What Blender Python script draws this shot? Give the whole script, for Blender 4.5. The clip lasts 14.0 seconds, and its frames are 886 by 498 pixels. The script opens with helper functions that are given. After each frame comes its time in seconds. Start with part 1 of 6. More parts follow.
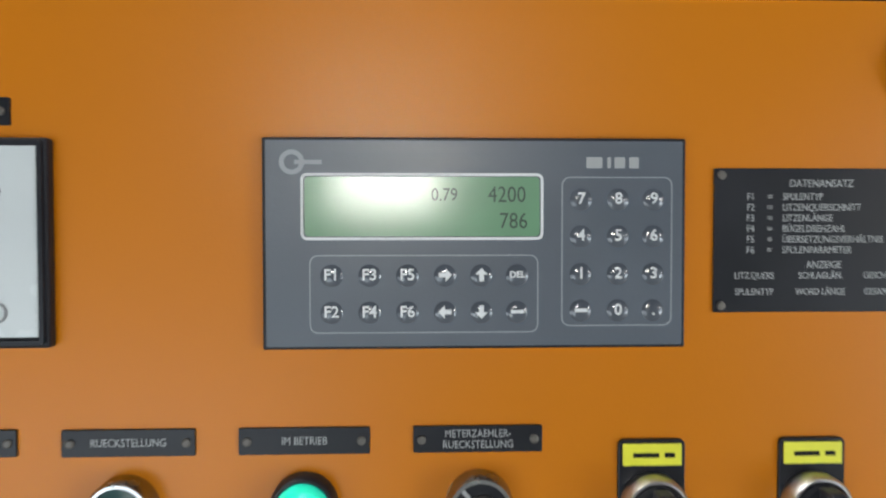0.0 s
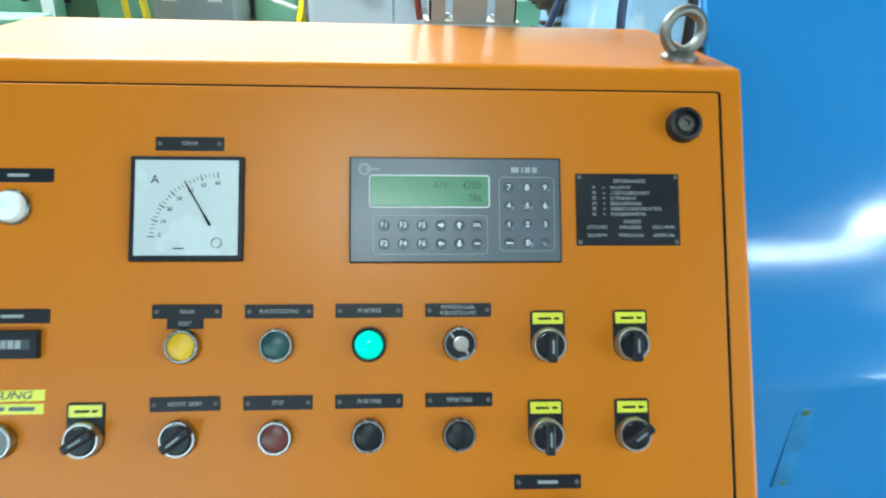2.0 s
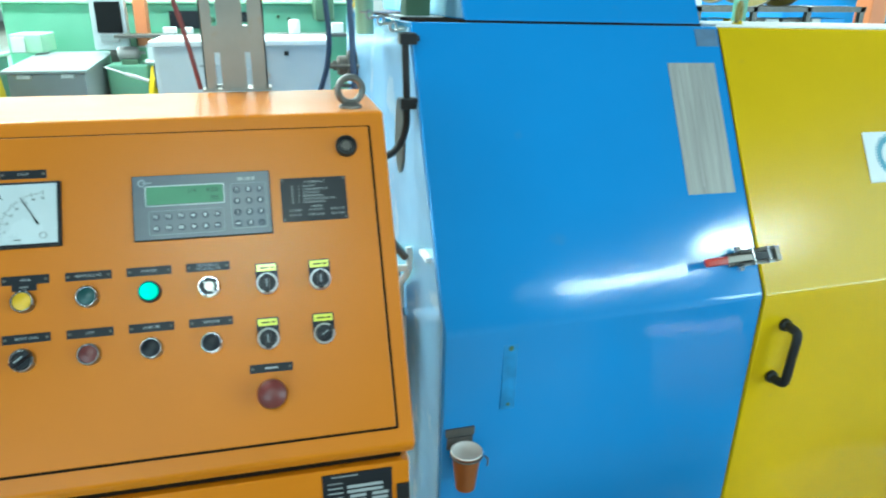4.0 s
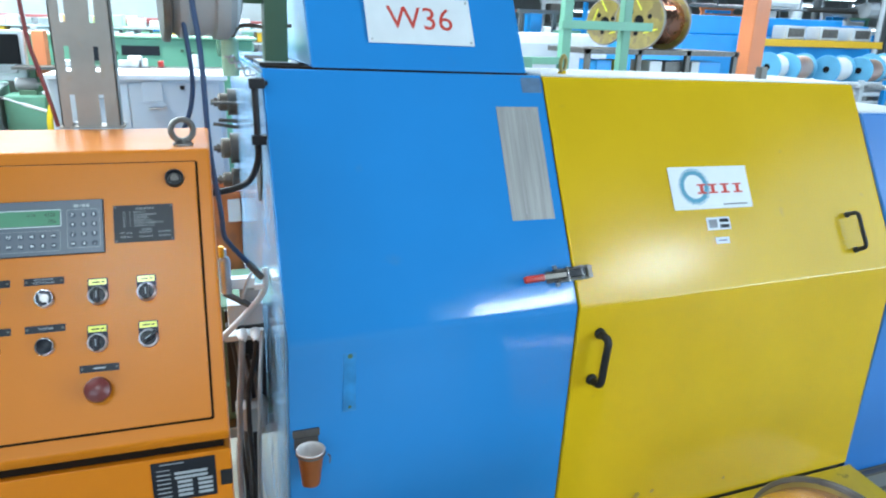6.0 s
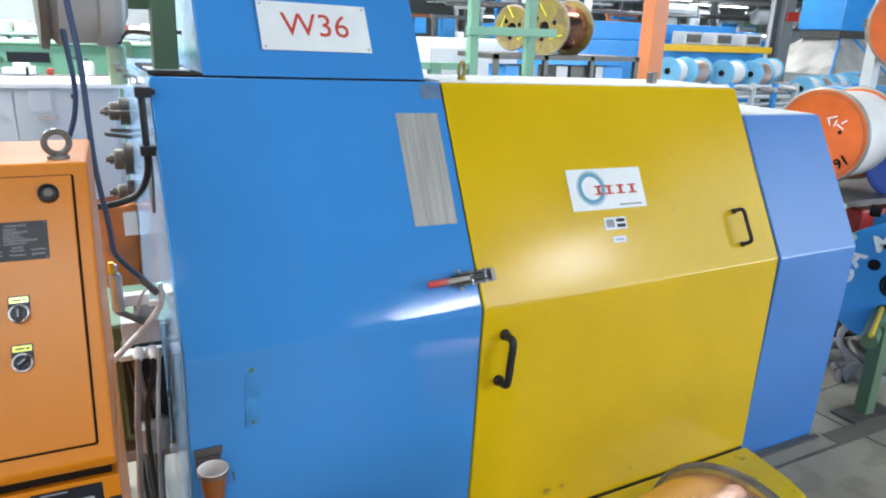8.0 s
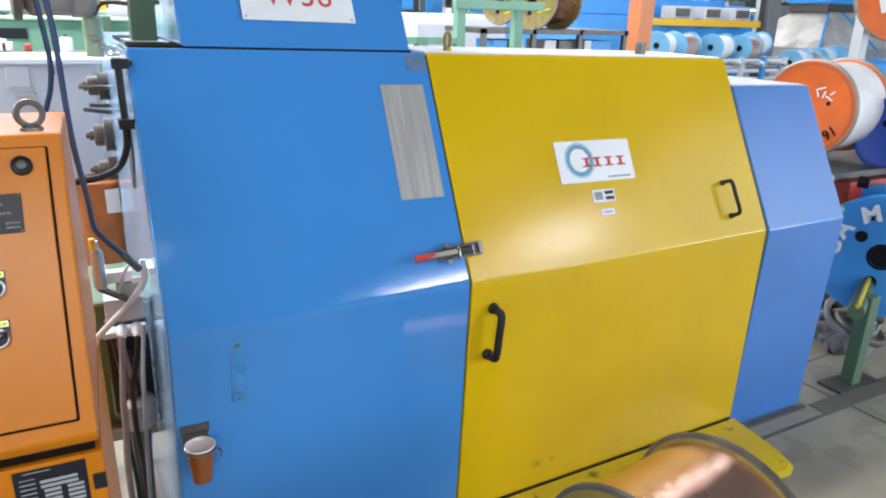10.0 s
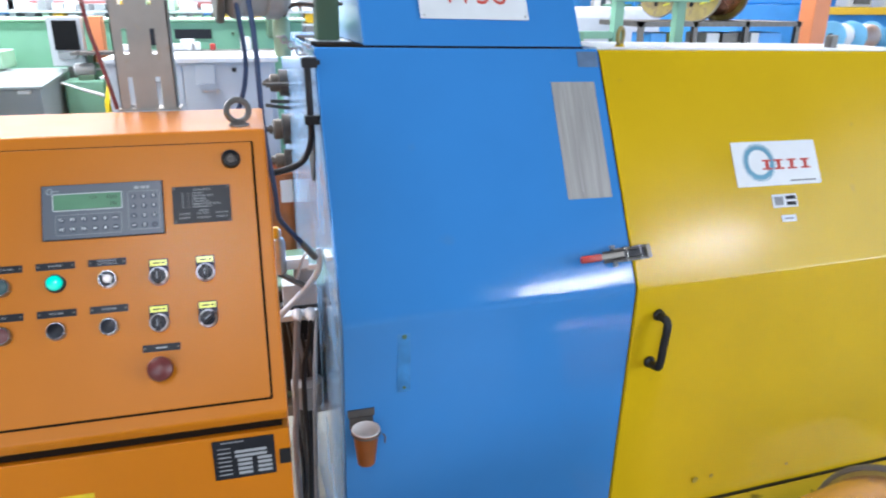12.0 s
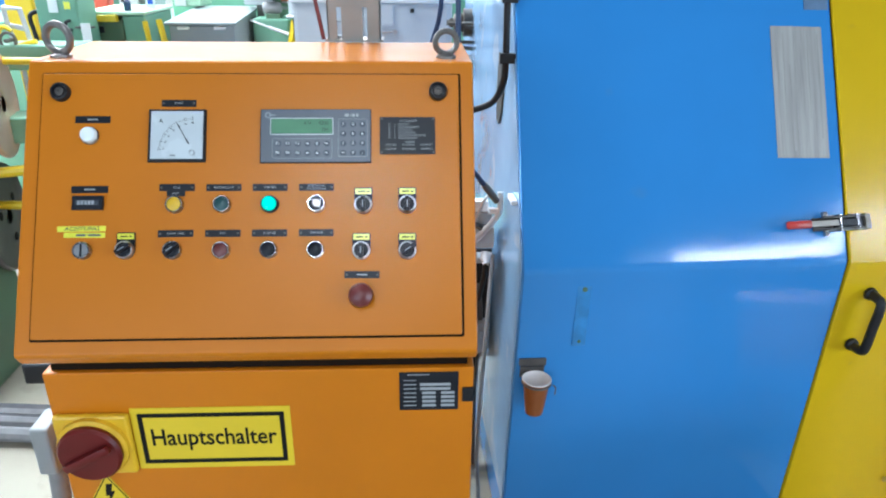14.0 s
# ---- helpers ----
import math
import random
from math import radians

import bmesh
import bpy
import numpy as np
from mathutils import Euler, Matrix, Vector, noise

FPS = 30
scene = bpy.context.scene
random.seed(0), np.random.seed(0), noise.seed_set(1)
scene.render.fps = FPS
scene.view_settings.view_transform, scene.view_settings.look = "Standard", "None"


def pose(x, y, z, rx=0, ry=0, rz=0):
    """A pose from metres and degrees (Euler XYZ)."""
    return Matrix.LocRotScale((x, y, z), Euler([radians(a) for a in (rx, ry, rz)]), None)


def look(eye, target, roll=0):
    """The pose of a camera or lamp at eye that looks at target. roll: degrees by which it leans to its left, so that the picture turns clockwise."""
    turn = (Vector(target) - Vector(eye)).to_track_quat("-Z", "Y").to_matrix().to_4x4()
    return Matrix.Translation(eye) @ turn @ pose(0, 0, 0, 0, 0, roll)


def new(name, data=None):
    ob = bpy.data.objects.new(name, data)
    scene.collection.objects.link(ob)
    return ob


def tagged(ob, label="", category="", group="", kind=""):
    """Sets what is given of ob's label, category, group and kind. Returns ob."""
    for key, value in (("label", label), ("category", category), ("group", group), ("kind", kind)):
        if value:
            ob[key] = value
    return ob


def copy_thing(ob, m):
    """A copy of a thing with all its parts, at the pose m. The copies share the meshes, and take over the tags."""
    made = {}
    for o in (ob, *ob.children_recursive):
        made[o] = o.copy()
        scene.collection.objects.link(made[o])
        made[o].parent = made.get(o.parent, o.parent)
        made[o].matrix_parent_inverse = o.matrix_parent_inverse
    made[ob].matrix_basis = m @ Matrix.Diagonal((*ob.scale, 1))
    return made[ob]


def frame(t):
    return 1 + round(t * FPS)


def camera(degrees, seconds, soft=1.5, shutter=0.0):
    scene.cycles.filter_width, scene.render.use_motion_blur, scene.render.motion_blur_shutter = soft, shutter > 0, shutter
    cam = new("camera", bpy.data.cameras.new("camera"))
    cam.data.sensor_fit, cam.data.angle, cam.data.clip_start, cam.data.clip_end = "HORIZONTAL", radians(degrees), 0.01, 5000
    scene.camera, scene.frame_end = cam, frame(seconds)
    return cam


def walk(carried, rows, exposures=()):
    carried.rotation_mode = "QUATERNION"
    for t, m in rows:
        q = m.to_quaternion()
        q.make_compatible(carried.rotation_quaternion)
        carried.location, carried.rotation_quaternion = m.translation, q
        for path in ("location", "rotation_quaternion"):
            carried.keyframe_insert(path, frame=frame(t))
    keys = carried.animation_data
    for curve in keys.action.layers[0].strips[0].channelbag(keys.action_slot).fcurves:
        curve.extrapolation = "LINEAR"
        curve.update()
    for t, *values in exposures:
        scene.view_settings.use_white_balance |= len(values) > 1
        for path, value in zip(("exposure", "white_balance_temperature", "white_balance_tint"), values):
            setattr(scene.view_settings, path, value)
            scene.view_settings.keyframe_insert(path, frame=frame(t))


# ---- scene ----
cam = camera(65.1, 14.0, soft=2.0, shutter=0.4)
PATH = [
    (0, (0.008, -0.006, 1.321), (0.084, 1.704, 0.288), 1.2),
    (0.5, (0.003, -0.08, 1.34), (0.102, 1.662, 0.363), -0.0),
    (1, (0.011, -0.156, 1.362), (0.074, 1.618, 0.44), 0.7),
    (1.5, (0.008, -0.218, 1.371), (0.072, 1.573, 0.484), 0.9),
    (2, (-0.022, -0.326, 1.397), (0.118, 1.479, 0.548), 1.8),
    (2.5, (-0.032, -0.49, 1.415), (0.155, 1.351, 0.656), 3.0),
    (3, (-0.021, -0.603, 1.442), (0.243, 1.238, 0.707), 2.0),
    (3.5, (0.052, -0.686, 1.445), (0.407, 1.144, 0.721), 1.2),
    (3.7, (0.096, -0.724, 1.45), (0.488, 1.104, 0.738), 0.8),
    (5.8, (0.314, -1.032, 1.508), (0.905, 0.773, 0.882), 1.8),
    (6, (0.324, -1.043, 1.514), (0.94, 0.758, 0.9), 1.9),
    (6.5, (0.342, -1.053, 1.527), (1.023, 0.734, 0.94), 2.3),
    (7, (0.363, -1.067, 1.536), (1.089, 0.708, 0.968), 2.1),
    (7.5, (0.376, -1.076, 1.529), (1.151, 0.676, 0.955), 1.8),
    (8, (0.375, -1.063, 1.521), (1.197, 0.66, 0.927), 2.0),
    (8.2, (0.374, -1.056, 1.526), (1.207, 0.656, 0.914), 2.2),
    (10.3, (0.39, -1.053, 1.499), (1.227, 0.636, 0.832), 1.7),
    (10.5, (0.386, -1.044, 1.508), (1.189, 0.654, 0.821), 1.9),
    (11, (0.347, -1.031, 1.505), (1.068, 0.7, 0.809), 0.7),
    (11.5, (0.34, -1.027, 1.503), (0.939, 0.76, 0.834), 0.0),
    (12, (0.313, -1.014, 1.505), (0.796, 0.807, 0.834), 0.4),
    (12.5, (0.28, -0.99, 1.498), (0.631, 0.853, 0.803), 1.0),
    (13, (0.249, -0.977, 1.482), (0.506, 0.863, 0.742), 1.2),
    (13.5, (0.224, -0.967, 1.473), (0.364, 0.874, 0.702), 0.7),
    (14, (0.208, -0.961, 1.467), (0.295, 0.872, 0.672), 0.6),
]
walk(cam, [(t, look(eye, target, roll)) for t, eye, target, roll in PATH],
     exposures=((0.0, -0.25, 6500, 8), (1.0, -0.12, 6250, 1), (2.0, 0.05, 5500, -13), (3.0, 0.12, 5250, -22), (3.7, 0.06, 5250, -22), (6.0, 0.00, 5250, -2), (7.0, -0.04, 5600, 2), (8.2, -0.08, 6000, 8), (10.3, -0.09, 6050, 12), (12.0, -0.09, 5750, 12), (14.0, -0.07, 5400, 5)))

# ---- light ----
world = bpy.data.worlds.new("hall_air")
world.use_nodes = True
world.node_tree.nodes["Background"].inputs["Color"].default_value = (0.86, 0.93, 1.0, 1)
world.node_tree.nodes["Background"].inputs["Strength"].default_value = 0.35
scene.world = world


def strip_light(x, y, z, length, width, watts, tint=(1.0, 0.97, 0.92), turn=0.0):
    lamp = bpy.data.lights.new("overhead_light", "AREA")
    lamp.shape, lamp.size, lamp.size_y, lamp.energy, lamp.color = "RECTANGLE", length, width, watts, tint
    ob = new("overhead_light", lamp)
    ob.matrix_basis = pose(x, y, z, 0, 0, turn)
    return ob


# rows of fluorescent tubes over the aisle and the machines
strip_light(0.6, 2.4, 4.3, 9.0, 0.30, 130)
strip_light(3.0, 6.0, 4.4, 14.0, 0.4, 430)
strip_light(8.0, 10.5, 4.4, 16.0, 0.4, 760)
strip_light(-4.0, 4.6, 4.4, 9.0, 0.4, 1150)
strip_light(12.0, 18.0, 4.4, 20.0, 0.4, 900)
# one tube added to brighten the left floor, not a known fitting
strip_light(-2.6, 2.0, 4.27, 2.9, 0.25, 330)
strip_light(-0.20, -3.3, 4.05, 0.7, 0.35, 98)
# added glazed roof light, far north-west, to brighten the desk top's reflection
strip_light(-4.5, 22.0, 5.12, 14.0, 13.0, 3600, (0.90, 0.97, 1.0))
# lamps over the aisle towards the east end
strip_light(4.76, -4.35, 4.04, 1.9, 0.10, 55, turn=8)
strip_light(7.0, -4.7, 4.74, 1.5, 0.65, 190, (1.0, 0.99, 0.96), 8)
# broad unseen panel, added so the end hood's slope reflects grey
strip_light(13.0, -5.2, 5.15, 9.0, 5.0, 430, (0.90, 0.95, 1.0))


def fill_light(x, z, width, height, watts):
    """Added front fill, set in an unseen window opening behind the aisle."""
    lamp = bpy.data.lights.new("window_fill", "AREA")
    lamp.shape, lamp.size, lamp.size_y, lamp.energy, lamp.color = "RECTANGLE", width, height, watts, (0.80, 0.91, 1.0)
    ob = new("window_fill", lamp)
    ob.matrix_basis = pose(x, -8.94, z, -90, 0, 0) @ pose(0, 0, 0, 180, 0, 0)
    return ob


fill_light(-6.5, 2.8, 10.6, 3.0, 600)
fill_light(14.5, 2.8, 10.6, 3.0, 1650)

# ---- materials ----


def mat(name, rgb, rough=0.5, metal=0.0, var=0.12, scale=6.0, bump=0.02, fine=180.0, coat=0.0, spec=0.5, emit=0.0, spread=0.0, wear=None, wave=0.0, grain=None, coat_rough=0.12):
    m = bpy.data.materials.new(name)
    m.use_nodes = True
    nt = m.node_tree
    b = nt.nodes["Principled BSDF"]
    b.inputs["Metallic"].default_value = metal
    b.inputs["Specular IOR Level"].default_value = spec
    b.inputs["Coat Weight"].default_value = coat
    b.inputs["Coat Roughness"].default_value = coat_rough
    co = nt.nodes.new("ShaderNodeTexCoord")
    big = nt.nodes.new("ShaderNodeTexNoise")
    big.inputs["Scale"].default_value, big.inputs["Detail"].default_value = scale, 5
    small = nt.nodes.new("ShaderNodeTexNoise")
    small.inputs["Scale"].default_value, small.inputs["Detail"].default_value = fine, 2
    where = co.outputs["Object"]
    if grain:
        stretch = nt.nodes.new("ShaderNodeVectorMath")
        stretch.operation = "MULTIPLY"
        stretch.inputs[1].default_value = grain
        nt.links.new(where, stretch.inputs[0])
        where = stretch.outputs["Vector"]
    nt.links.new(where, big.inputs["Vector"])
    nt.links.new(where, small.inputs["Vector"])
    ramp = nt.nodes.new("ShaderNodeMapRange")
    ramp.inputs["From Min"].default_value, ramp.inputs["From Max"].default_value = 0.3, 0.7
    ramp.inputs["To Min"].default_value, ramp.inputs["To Max"].default_value = 1 - var, 1 + var
    nt.links.new(big.outputs["Fac"], ramp.inputs["Value"])
    tint = nt.nodes.new("ShaderNodeVectorMath")
    tint.operation = "SCALE"
    tint.inputs[0].default_value = rgb
    nt.links.new(ramp.outputs["Result"], tint.inputs["Scale"])
    colour = tint.outputs["Vector"]
    if spread:
        info = nt.nodes.new("ShaderNodeObjectInfo")
        step = nt.nodes.new("ShaderNodeMapRange")
        step.inputs["To Min"].default_value, step.inputs["To Max"].default_value = 1 - spread, 1 + spread
        nt.links.new(info.outputs["Random"], step.inputs["Value"])
        again = nt.nodes.new("ShaderNodeVectorMath")
        again.operation = "SCALE"
        nt.links.new(colour, again.inputs[0])
        nt.links.new(step.outputs["Result"], again.inputs["Scale"])
        colour = again.outputs["Vector"]
    if wear:
        spots = nt.nodes.new("ShaderNodeTexNoise")
        spots.inputs["Scale"].default_value, spots.inputs["Detail"].default_value = wear[1], 8
        nt.links.new(co.outputs["Object"], spots.inputs["Vector"])
        cut = nt.nodes.new("ShaderNodeMapRange")
        cut.inputs["From Min"].default_value, cut.inputs["From Max"].default_value = wear[2], wear[2] + 0.06
        nt.links.new(spots.outputs["Fac"], cut.inputs["Value"])
        mix = nt.nodes.new("ShaderNodeMix")
        mix.data_type = "RGBA"
        mix.inputs["B"].default_value = (*wear[0], 1)
        scl = nt.nodes.new("ShaderNodeMath")
        scl.operation = "MULTIPLY"
        scl.inputs[1].default_value = wear[3]
        nt.links.new(cut.outputs["Result"], scl.inputs[0])
        nt.links.new(scl.outputs["Value"], mix.inputs["Factor"])
        nt.links.new(colour, mix.inputs["A"])
        colour = mix.outputs["Result"]
    nt.links.new(colour, b.inputs["Base Color"])
    rr = nt.nodes.new("ShaderNodeMapRange")
    rr.inputs["From Min"].default_value, rr.inputs["From Max"].default_value = 0.3, 0.7
    rr.inputs["To Min"].default_value, rr.inputs["To Max"].default_value = max(0.02, rough * 0.85), min(1, rough * 1.2)
    nt.links.new(big.outputs["Fac"], rr.inputs["Value"])
    nt.links.new(rr.outputs["Result"], b.inputs["Roughness"])
    if bump:
        bp = nt.nodes.new("ShaderNodeBump")
        bp.inputs["Strength"].default_value, bp.inputs["Distance"].default_value = bump, 0.002
        nt.links.new(small.outputs["Fac"], bp.inputs["Height"])
        nt.links.new(bp.outputs["Normal"], b.inputs["Normal"])
    if wave:
        dents = nt.nodes.new("ShaderNodeTexNoise")
        dents.inputs["Scale"].default_value, dents.inputs["Detail"].default_value = 3.2, 1
        nt.links.new(co.outputs["Object"], dents.inputs["Vector"])
        sheet = nt.nodes.new("ShaderNodeBump")
        sheet.inputs["Strength"].default_value, sheet.inputs["Distance"].default_value = wave, 0.01
        nt.links.new(dents.outputs["Fac"], sheet.inputs["Height"])
        if bump:
            nt.links.new(bp.outputs["Normal"], sheet.inputs["Normal"])
        nt.links.new(sheet.outputs["Normal"], b.inputs["Normal"])
    if emit:
        b.inputs["Emission Color"].default_value = (*rgb, 1)
        b.inputs["Emission Strength"].default_value = emit
    return m


ORANGE = mat("orange_paint", (0.53, 0.166, 0.001), 0.34, spec=0.18, coat=0.25, coat_rough=0.34, var=0.06, scale=3, bump=0.04, fine=420, wear=((0.34, 0.12, 0.008), 14, 0.70, 0.35))
BLUE = mat("blue_paint", (0.054, 0.228, 0.565), 0.095, var=0.06, scale=2.0, bump=0.02, fine=60, wear=((0.10, 0.22, 0.42), 9, 0.69, 0.3), wave=0.13)
YELLOW = mat("yellow_paint", (0.61, 0.40, 0.002), 0.18, spec=0.27, var=0.06, scale=2.2, bump=0.03, fine=70, wear=((0.42, 0.30, 0.05), 11, 0.69, 0.4), wave=0.13)
ENDBLUE = mat("blue_end_paint", (0.040, 0.17, 0.50), 0.33, spec=0.85, var=0.07, scale=3.0, bump=0.03, fine=60, wear=((0.09, 0.16, 0.30), 5, 0.68, 0.35), wave=0.10)
TRAYYELLOW = mat("grimy_yellow_paint", (0.58, 0.43, 0.02), 0.30, spec=0.34, var=0.14, scale=4, bump=0.06, fine=70, wear=((0.07, 0.06, 0.02), 12, 0.60, 0.75))
CHIP = mat("chipped_paint", (0.36, 0.245, 0.012), 0.6, var=0.3, scale=40, bump=0.05)
DARKCONCRETE = mat("oily_dark_concrete", (0.115, 0.105, 0.088), 0.6, var=0.3, scale=5, bump=0.1, fine=80)
BRIGHTCOPPER = mat("bright_copper_winding", (0.98, 0.64, 0.50), 0.24, 0.95, var=0.06, scale=4, bump=0.6, fine=420, grain=(0.03, 0.03, 1))
KEYDOME = mat("key_foil", (0.075, 0.085, 0.105), 0.16, spec=0.6, var=0.08, scale=30, bump=0.0)
KEYPRINT = mat("white_key_print", (0.66, 0.68, 0.70), 0.45, var=0.05, bump=0)
BRIGHTSTEEL = mat("bright_key_steel", (0.36, 0.34, 0.33), 0.32, 1.0, var=0.1, scale=40, bump=0.03)
LACQUER = mat("black_lacquer", (0.012, 0.013, 0.018), 0.35, spec=0.25, var=0.2, scale=20, bump=0.02)
RUBBER = mat("black_rubber", (0.014, 0.014, 0.016), 0.42, spec=0.3, var=0.2, scale=12, bump=0.05)
GASKET = mat("dark_joint", (0.016, 0.009, 0.005), 0.8, spec=0.1, var=0.2)
EYESTEEL = mat("worn_eye_steel", (0.20, 0.19, 0.18), 0.36, 0.8, var=0.2, scale=30, bump=0.06)
CHROME = mat("chrome", (0.33, 0.33, 0.33), 0.26, 1.0, var=0.06, scale=30, bump=0.01)
STEEL = mat("brushed_steel", (0.50, 0.50, 0.51), 0.38, 1.0, var=0.18, scale=14, bump=0.05, wear=((0.22, 0.20, 0.18), 12, 0.62, 0.5))
ZINC = mat("galvanised_steel", (0.29, 0.265, 0.235), 0.5, 0.6, var=0.18, scale=9, bump=0.06, wear=((0.30, 0.24, 0.18), 20, 0.6, 0.5))
DARKSTEEL = mat("dark_steel", (0.13, 0.12, 0.11), 0.45, 0.6, var=0.25, scale=20, bump=0.05)
TERMINAL = mat("grey_keypad_foil", (0.085, 0.10, 0.125), 0.32, var=0.08, scale=12, bump=0.05, fine=500)
KEYGREY = mat("dark_key_foil", (0.075, 0.082, 0.096), 0.24, var=0.15, scale=30, bump=0.0)
PRINT = mat("light_print", (0.34, 0.35, 0.36), 0.5, var=0.05, bump=0)
KEYLINE = mat("grey_print_line", (0.26, 0.28, 0.31), 0.45, var=0.05, bump=0)
# blue paint paled and patched with white to hold its grazing reflection
SIDESHEET = mat("blue_sheet_sheen", (0.36, 0.58, 0.88), 0.18, 0.45, var=0.10, scale=5, bump=0.03, wear=((0.80, 0.82, 0.86), 7, 0.60, 0.4), wave=0.35)
LCD = mat("green_display", (0.12, 0.26, 0.15), 0.35, spec=0.2, var=0.12, scale=14, bump=0, coat=0.65, coat_rough=0.15)
LCDINK = mat("display_ink", (0.02, 0.05, 0.03), 0.4, var=0.05, bump=0)
WHITE = mat("white_enamel", (0.74, 0.75, 0.76), 0.4, var=0.05, scale=10, bump=0.01)
OFFWHITE = mat("meter_card", (0.58, 0.62, 0.64), 0.25, var=0.04, scale=14, bump=0, coat=0.6)
LABELYELLOW = mat("yellow_label_tape", (0.72, 0.70, 0.03), 0.40, var=0.08, scale=40, bump=0.02, coat=0.8, coat_rough=0.22)
SIGNYELLOW = mat("yellow_sign_plastic", (0.68, 0.49, 0.01), 0.35, var=0.05, scale=10, bump=0.02)
INK = mat("black_ink", (0.008, 0.008, 0.009), 0.6, spec=0.12, var=0.1, bump=0)
REDINK = mat("red_ink", (0.52, 0.05, 0.03), 0.5, var=0.1, bump=0)
BLUEINK = mat("grey_blue_ink", (0.12, 0.30, 0.42), 0.5, var=0.1, bump=0)
REDPLASTIC = mat("red_plastic", (0.40, 0.03, 0.02), 0.32, var=0.15, scale=18, bump=0.03)
SWITCHRED = mat("aged_red_plastic", (0.11, 0.008, 0.007), 0.4, spec=0.3, var=0.2, scale=14, bump=0.04)
DARKRED = mat("dark_red_plastic", (0.13, 0.028, 0.026), 0.35, var=0.12, scale=20, bump=0.02)
GREENCAP = mat("dark_green_cap", (0.018, 0.065, 0.066), 0.35, var=0.1, scale=30, bump=0.02)
YELLOWCAP = mat("yellow_cap", (0.70, 0.42, 0.01), 0.38, var=0.1, scale=30, bump=0.02)
GREENLAMP = mat("lit_green_lens", (0.02, 0.78, 0.55), 0.2, var=0.05, bump=0, emit=0.22)
WHITELAMP = mat("white_lens", (0.78, 0.82, 0.82), 0.22, var=0.04, bump=0, coat=0.5)
COPPER = mat("copper_wire", (0.84, 0.43, 0.28), 0.26, 1.0, var=0.12, scale=5, bump=0.0)
CUPBROWN = mat("brown_plastic_cup", (0.24, 0.075, 0.018), 0.4, var=0.1, scale=30, bump=0.01)
CUPINNER = mat("white_cup_lining", (0.74, 0.70, 0.68), 0.4, var=0.04, bump=0)
TAPE = mat("grey_adhesive_sheet", (0.335, 0.32, 0.30), 0.5, var=0.22, scale=60, bump=0.3, fine=260, grain=(1, 0.05, 1))
PATCH = mat("dark_blue_grey_patch", (0.10, 0.16, 0.26), 0.5, var=0.2, scale=25, bump=0.1)
GREENPAINT = mat("machine_green_paint", (0.17, 0.35, 0.24), 0.45, var=0.1, scale=4, bump=0.03, spread=0.12)
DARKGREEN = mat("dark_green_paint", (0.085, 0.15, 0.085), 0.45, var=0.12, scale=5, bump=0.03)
PALEGREEN = mat("pale_green_plastic", (0.42, 0.62, 0.44), 0.4, var=0.06, scale=8, bump=0.01)
GREYPAINT = mat("light_grey_paint", (0.50, 0.53, 0.56), 0.42, var=0.06, scale=5, bump=0.03, spread=0.08)
MIDGREY = mat("mid_grey_paint", (0.27, 0.29, 0.30), 0.45, var=0.1, scale=5, bump=0.03)
MOTORGREY = mat("cast_grey_paint", (0.30, 0.30, 0.30), 0.5, var=0.12, scale=8, bump=0.08)
FLANGEORANGE = mat("orange_spool_paint", (0.60, 0.115, 0.010), 0.45, var=0.15, scale=7, bump=0.03, wear=((0.45, 0.30, 0.22), 9, 0.64, 0.5))
FLANGEBLUE = mat("deep_blue_spool_paint", (0.02, 0.07, 0.42), 0.4, var=0.12, scale=6, bump=0.03)
FLANGESKY = mat("sky_blue_spool_paint", (0.16, 0.42, 0.66), 0.45, var=0.08, scale=6, bump=0.03, spread=0.12)
FLANGEOCHRE = mat("ochre_spool_paint", (0.27, 0.21, 0.045), 0.5, var=0.3, scale=7, bump=0.05, wear=((0.13, 0.09, 0.05), 6, 0.52, 0.7))
WRAP = mat("white_wrapped_winding", (0.72, 0.70, 0.69), 0.5, var=0.06, scale=12, bump=0.05)
PILLAR = mat("orange_steel_paint", (0.66, 0.22, 0.08), 0.45, var=0.08, scale=3, bump=0.02)
SKYMACHINE = mat("bright_blue_paint", (0.05, 0.30, 0.75), 0.35, var=0.1, scale=2, bump=0.02, spread=0.15)
HOSEBLUE = mat("blue_hose", (0.014, 0.035, 0.10), 0.4, var=0.1, scale=20, bump=0.02)
HOSERED = mat("dark_red_cable", (0.16, 0.03, 0.03), 0.5, var=0.1, scale=20, bump=0.02)
HOSEGREY = mat("grey_cable", (0.22, 0.22, 0.23), 0.55, var=0.15, scale=20, bump=0.03)
TUBEGLOW = mat("fluorescent_tube", (1.0, 0.98, 0.95), 0.4, var=0.0, bump=0, emit=5.0)
RUSTORANGE = mat("rusty_orange_paint", (0.42, 0.135, 0.035), 0.5, var=0.2, scale=8, bump=0.05, wear=((0.22, 0.10, 0.05), 9, 0.55, 0.5))
REDSHEET = mat("red_orange_sheet", (0.62, 0.10, 0.05), 0.45, var=0.08)
PALECOPPER = mat("pale_copper_winding", (0.88, 0.60, 0.48), 0.38, 0.8, var=0.12, scale=5, bump=0.05)
OILYSTEEL = mat("oily_brown_steel", (0.095, 0.078, 0.062), 0.5, 0.3, var=0.35, scale=25, bump=0.15)
OLDZINC = mat("old_galvanised_sheet", (0.48, 0.46, 0.43), 0.5, 0.0, var=0.25, scale=2.5, bump=0.05, wear=((0.17, 0.15, 0.12), 2.0, 0.55, 0.5))
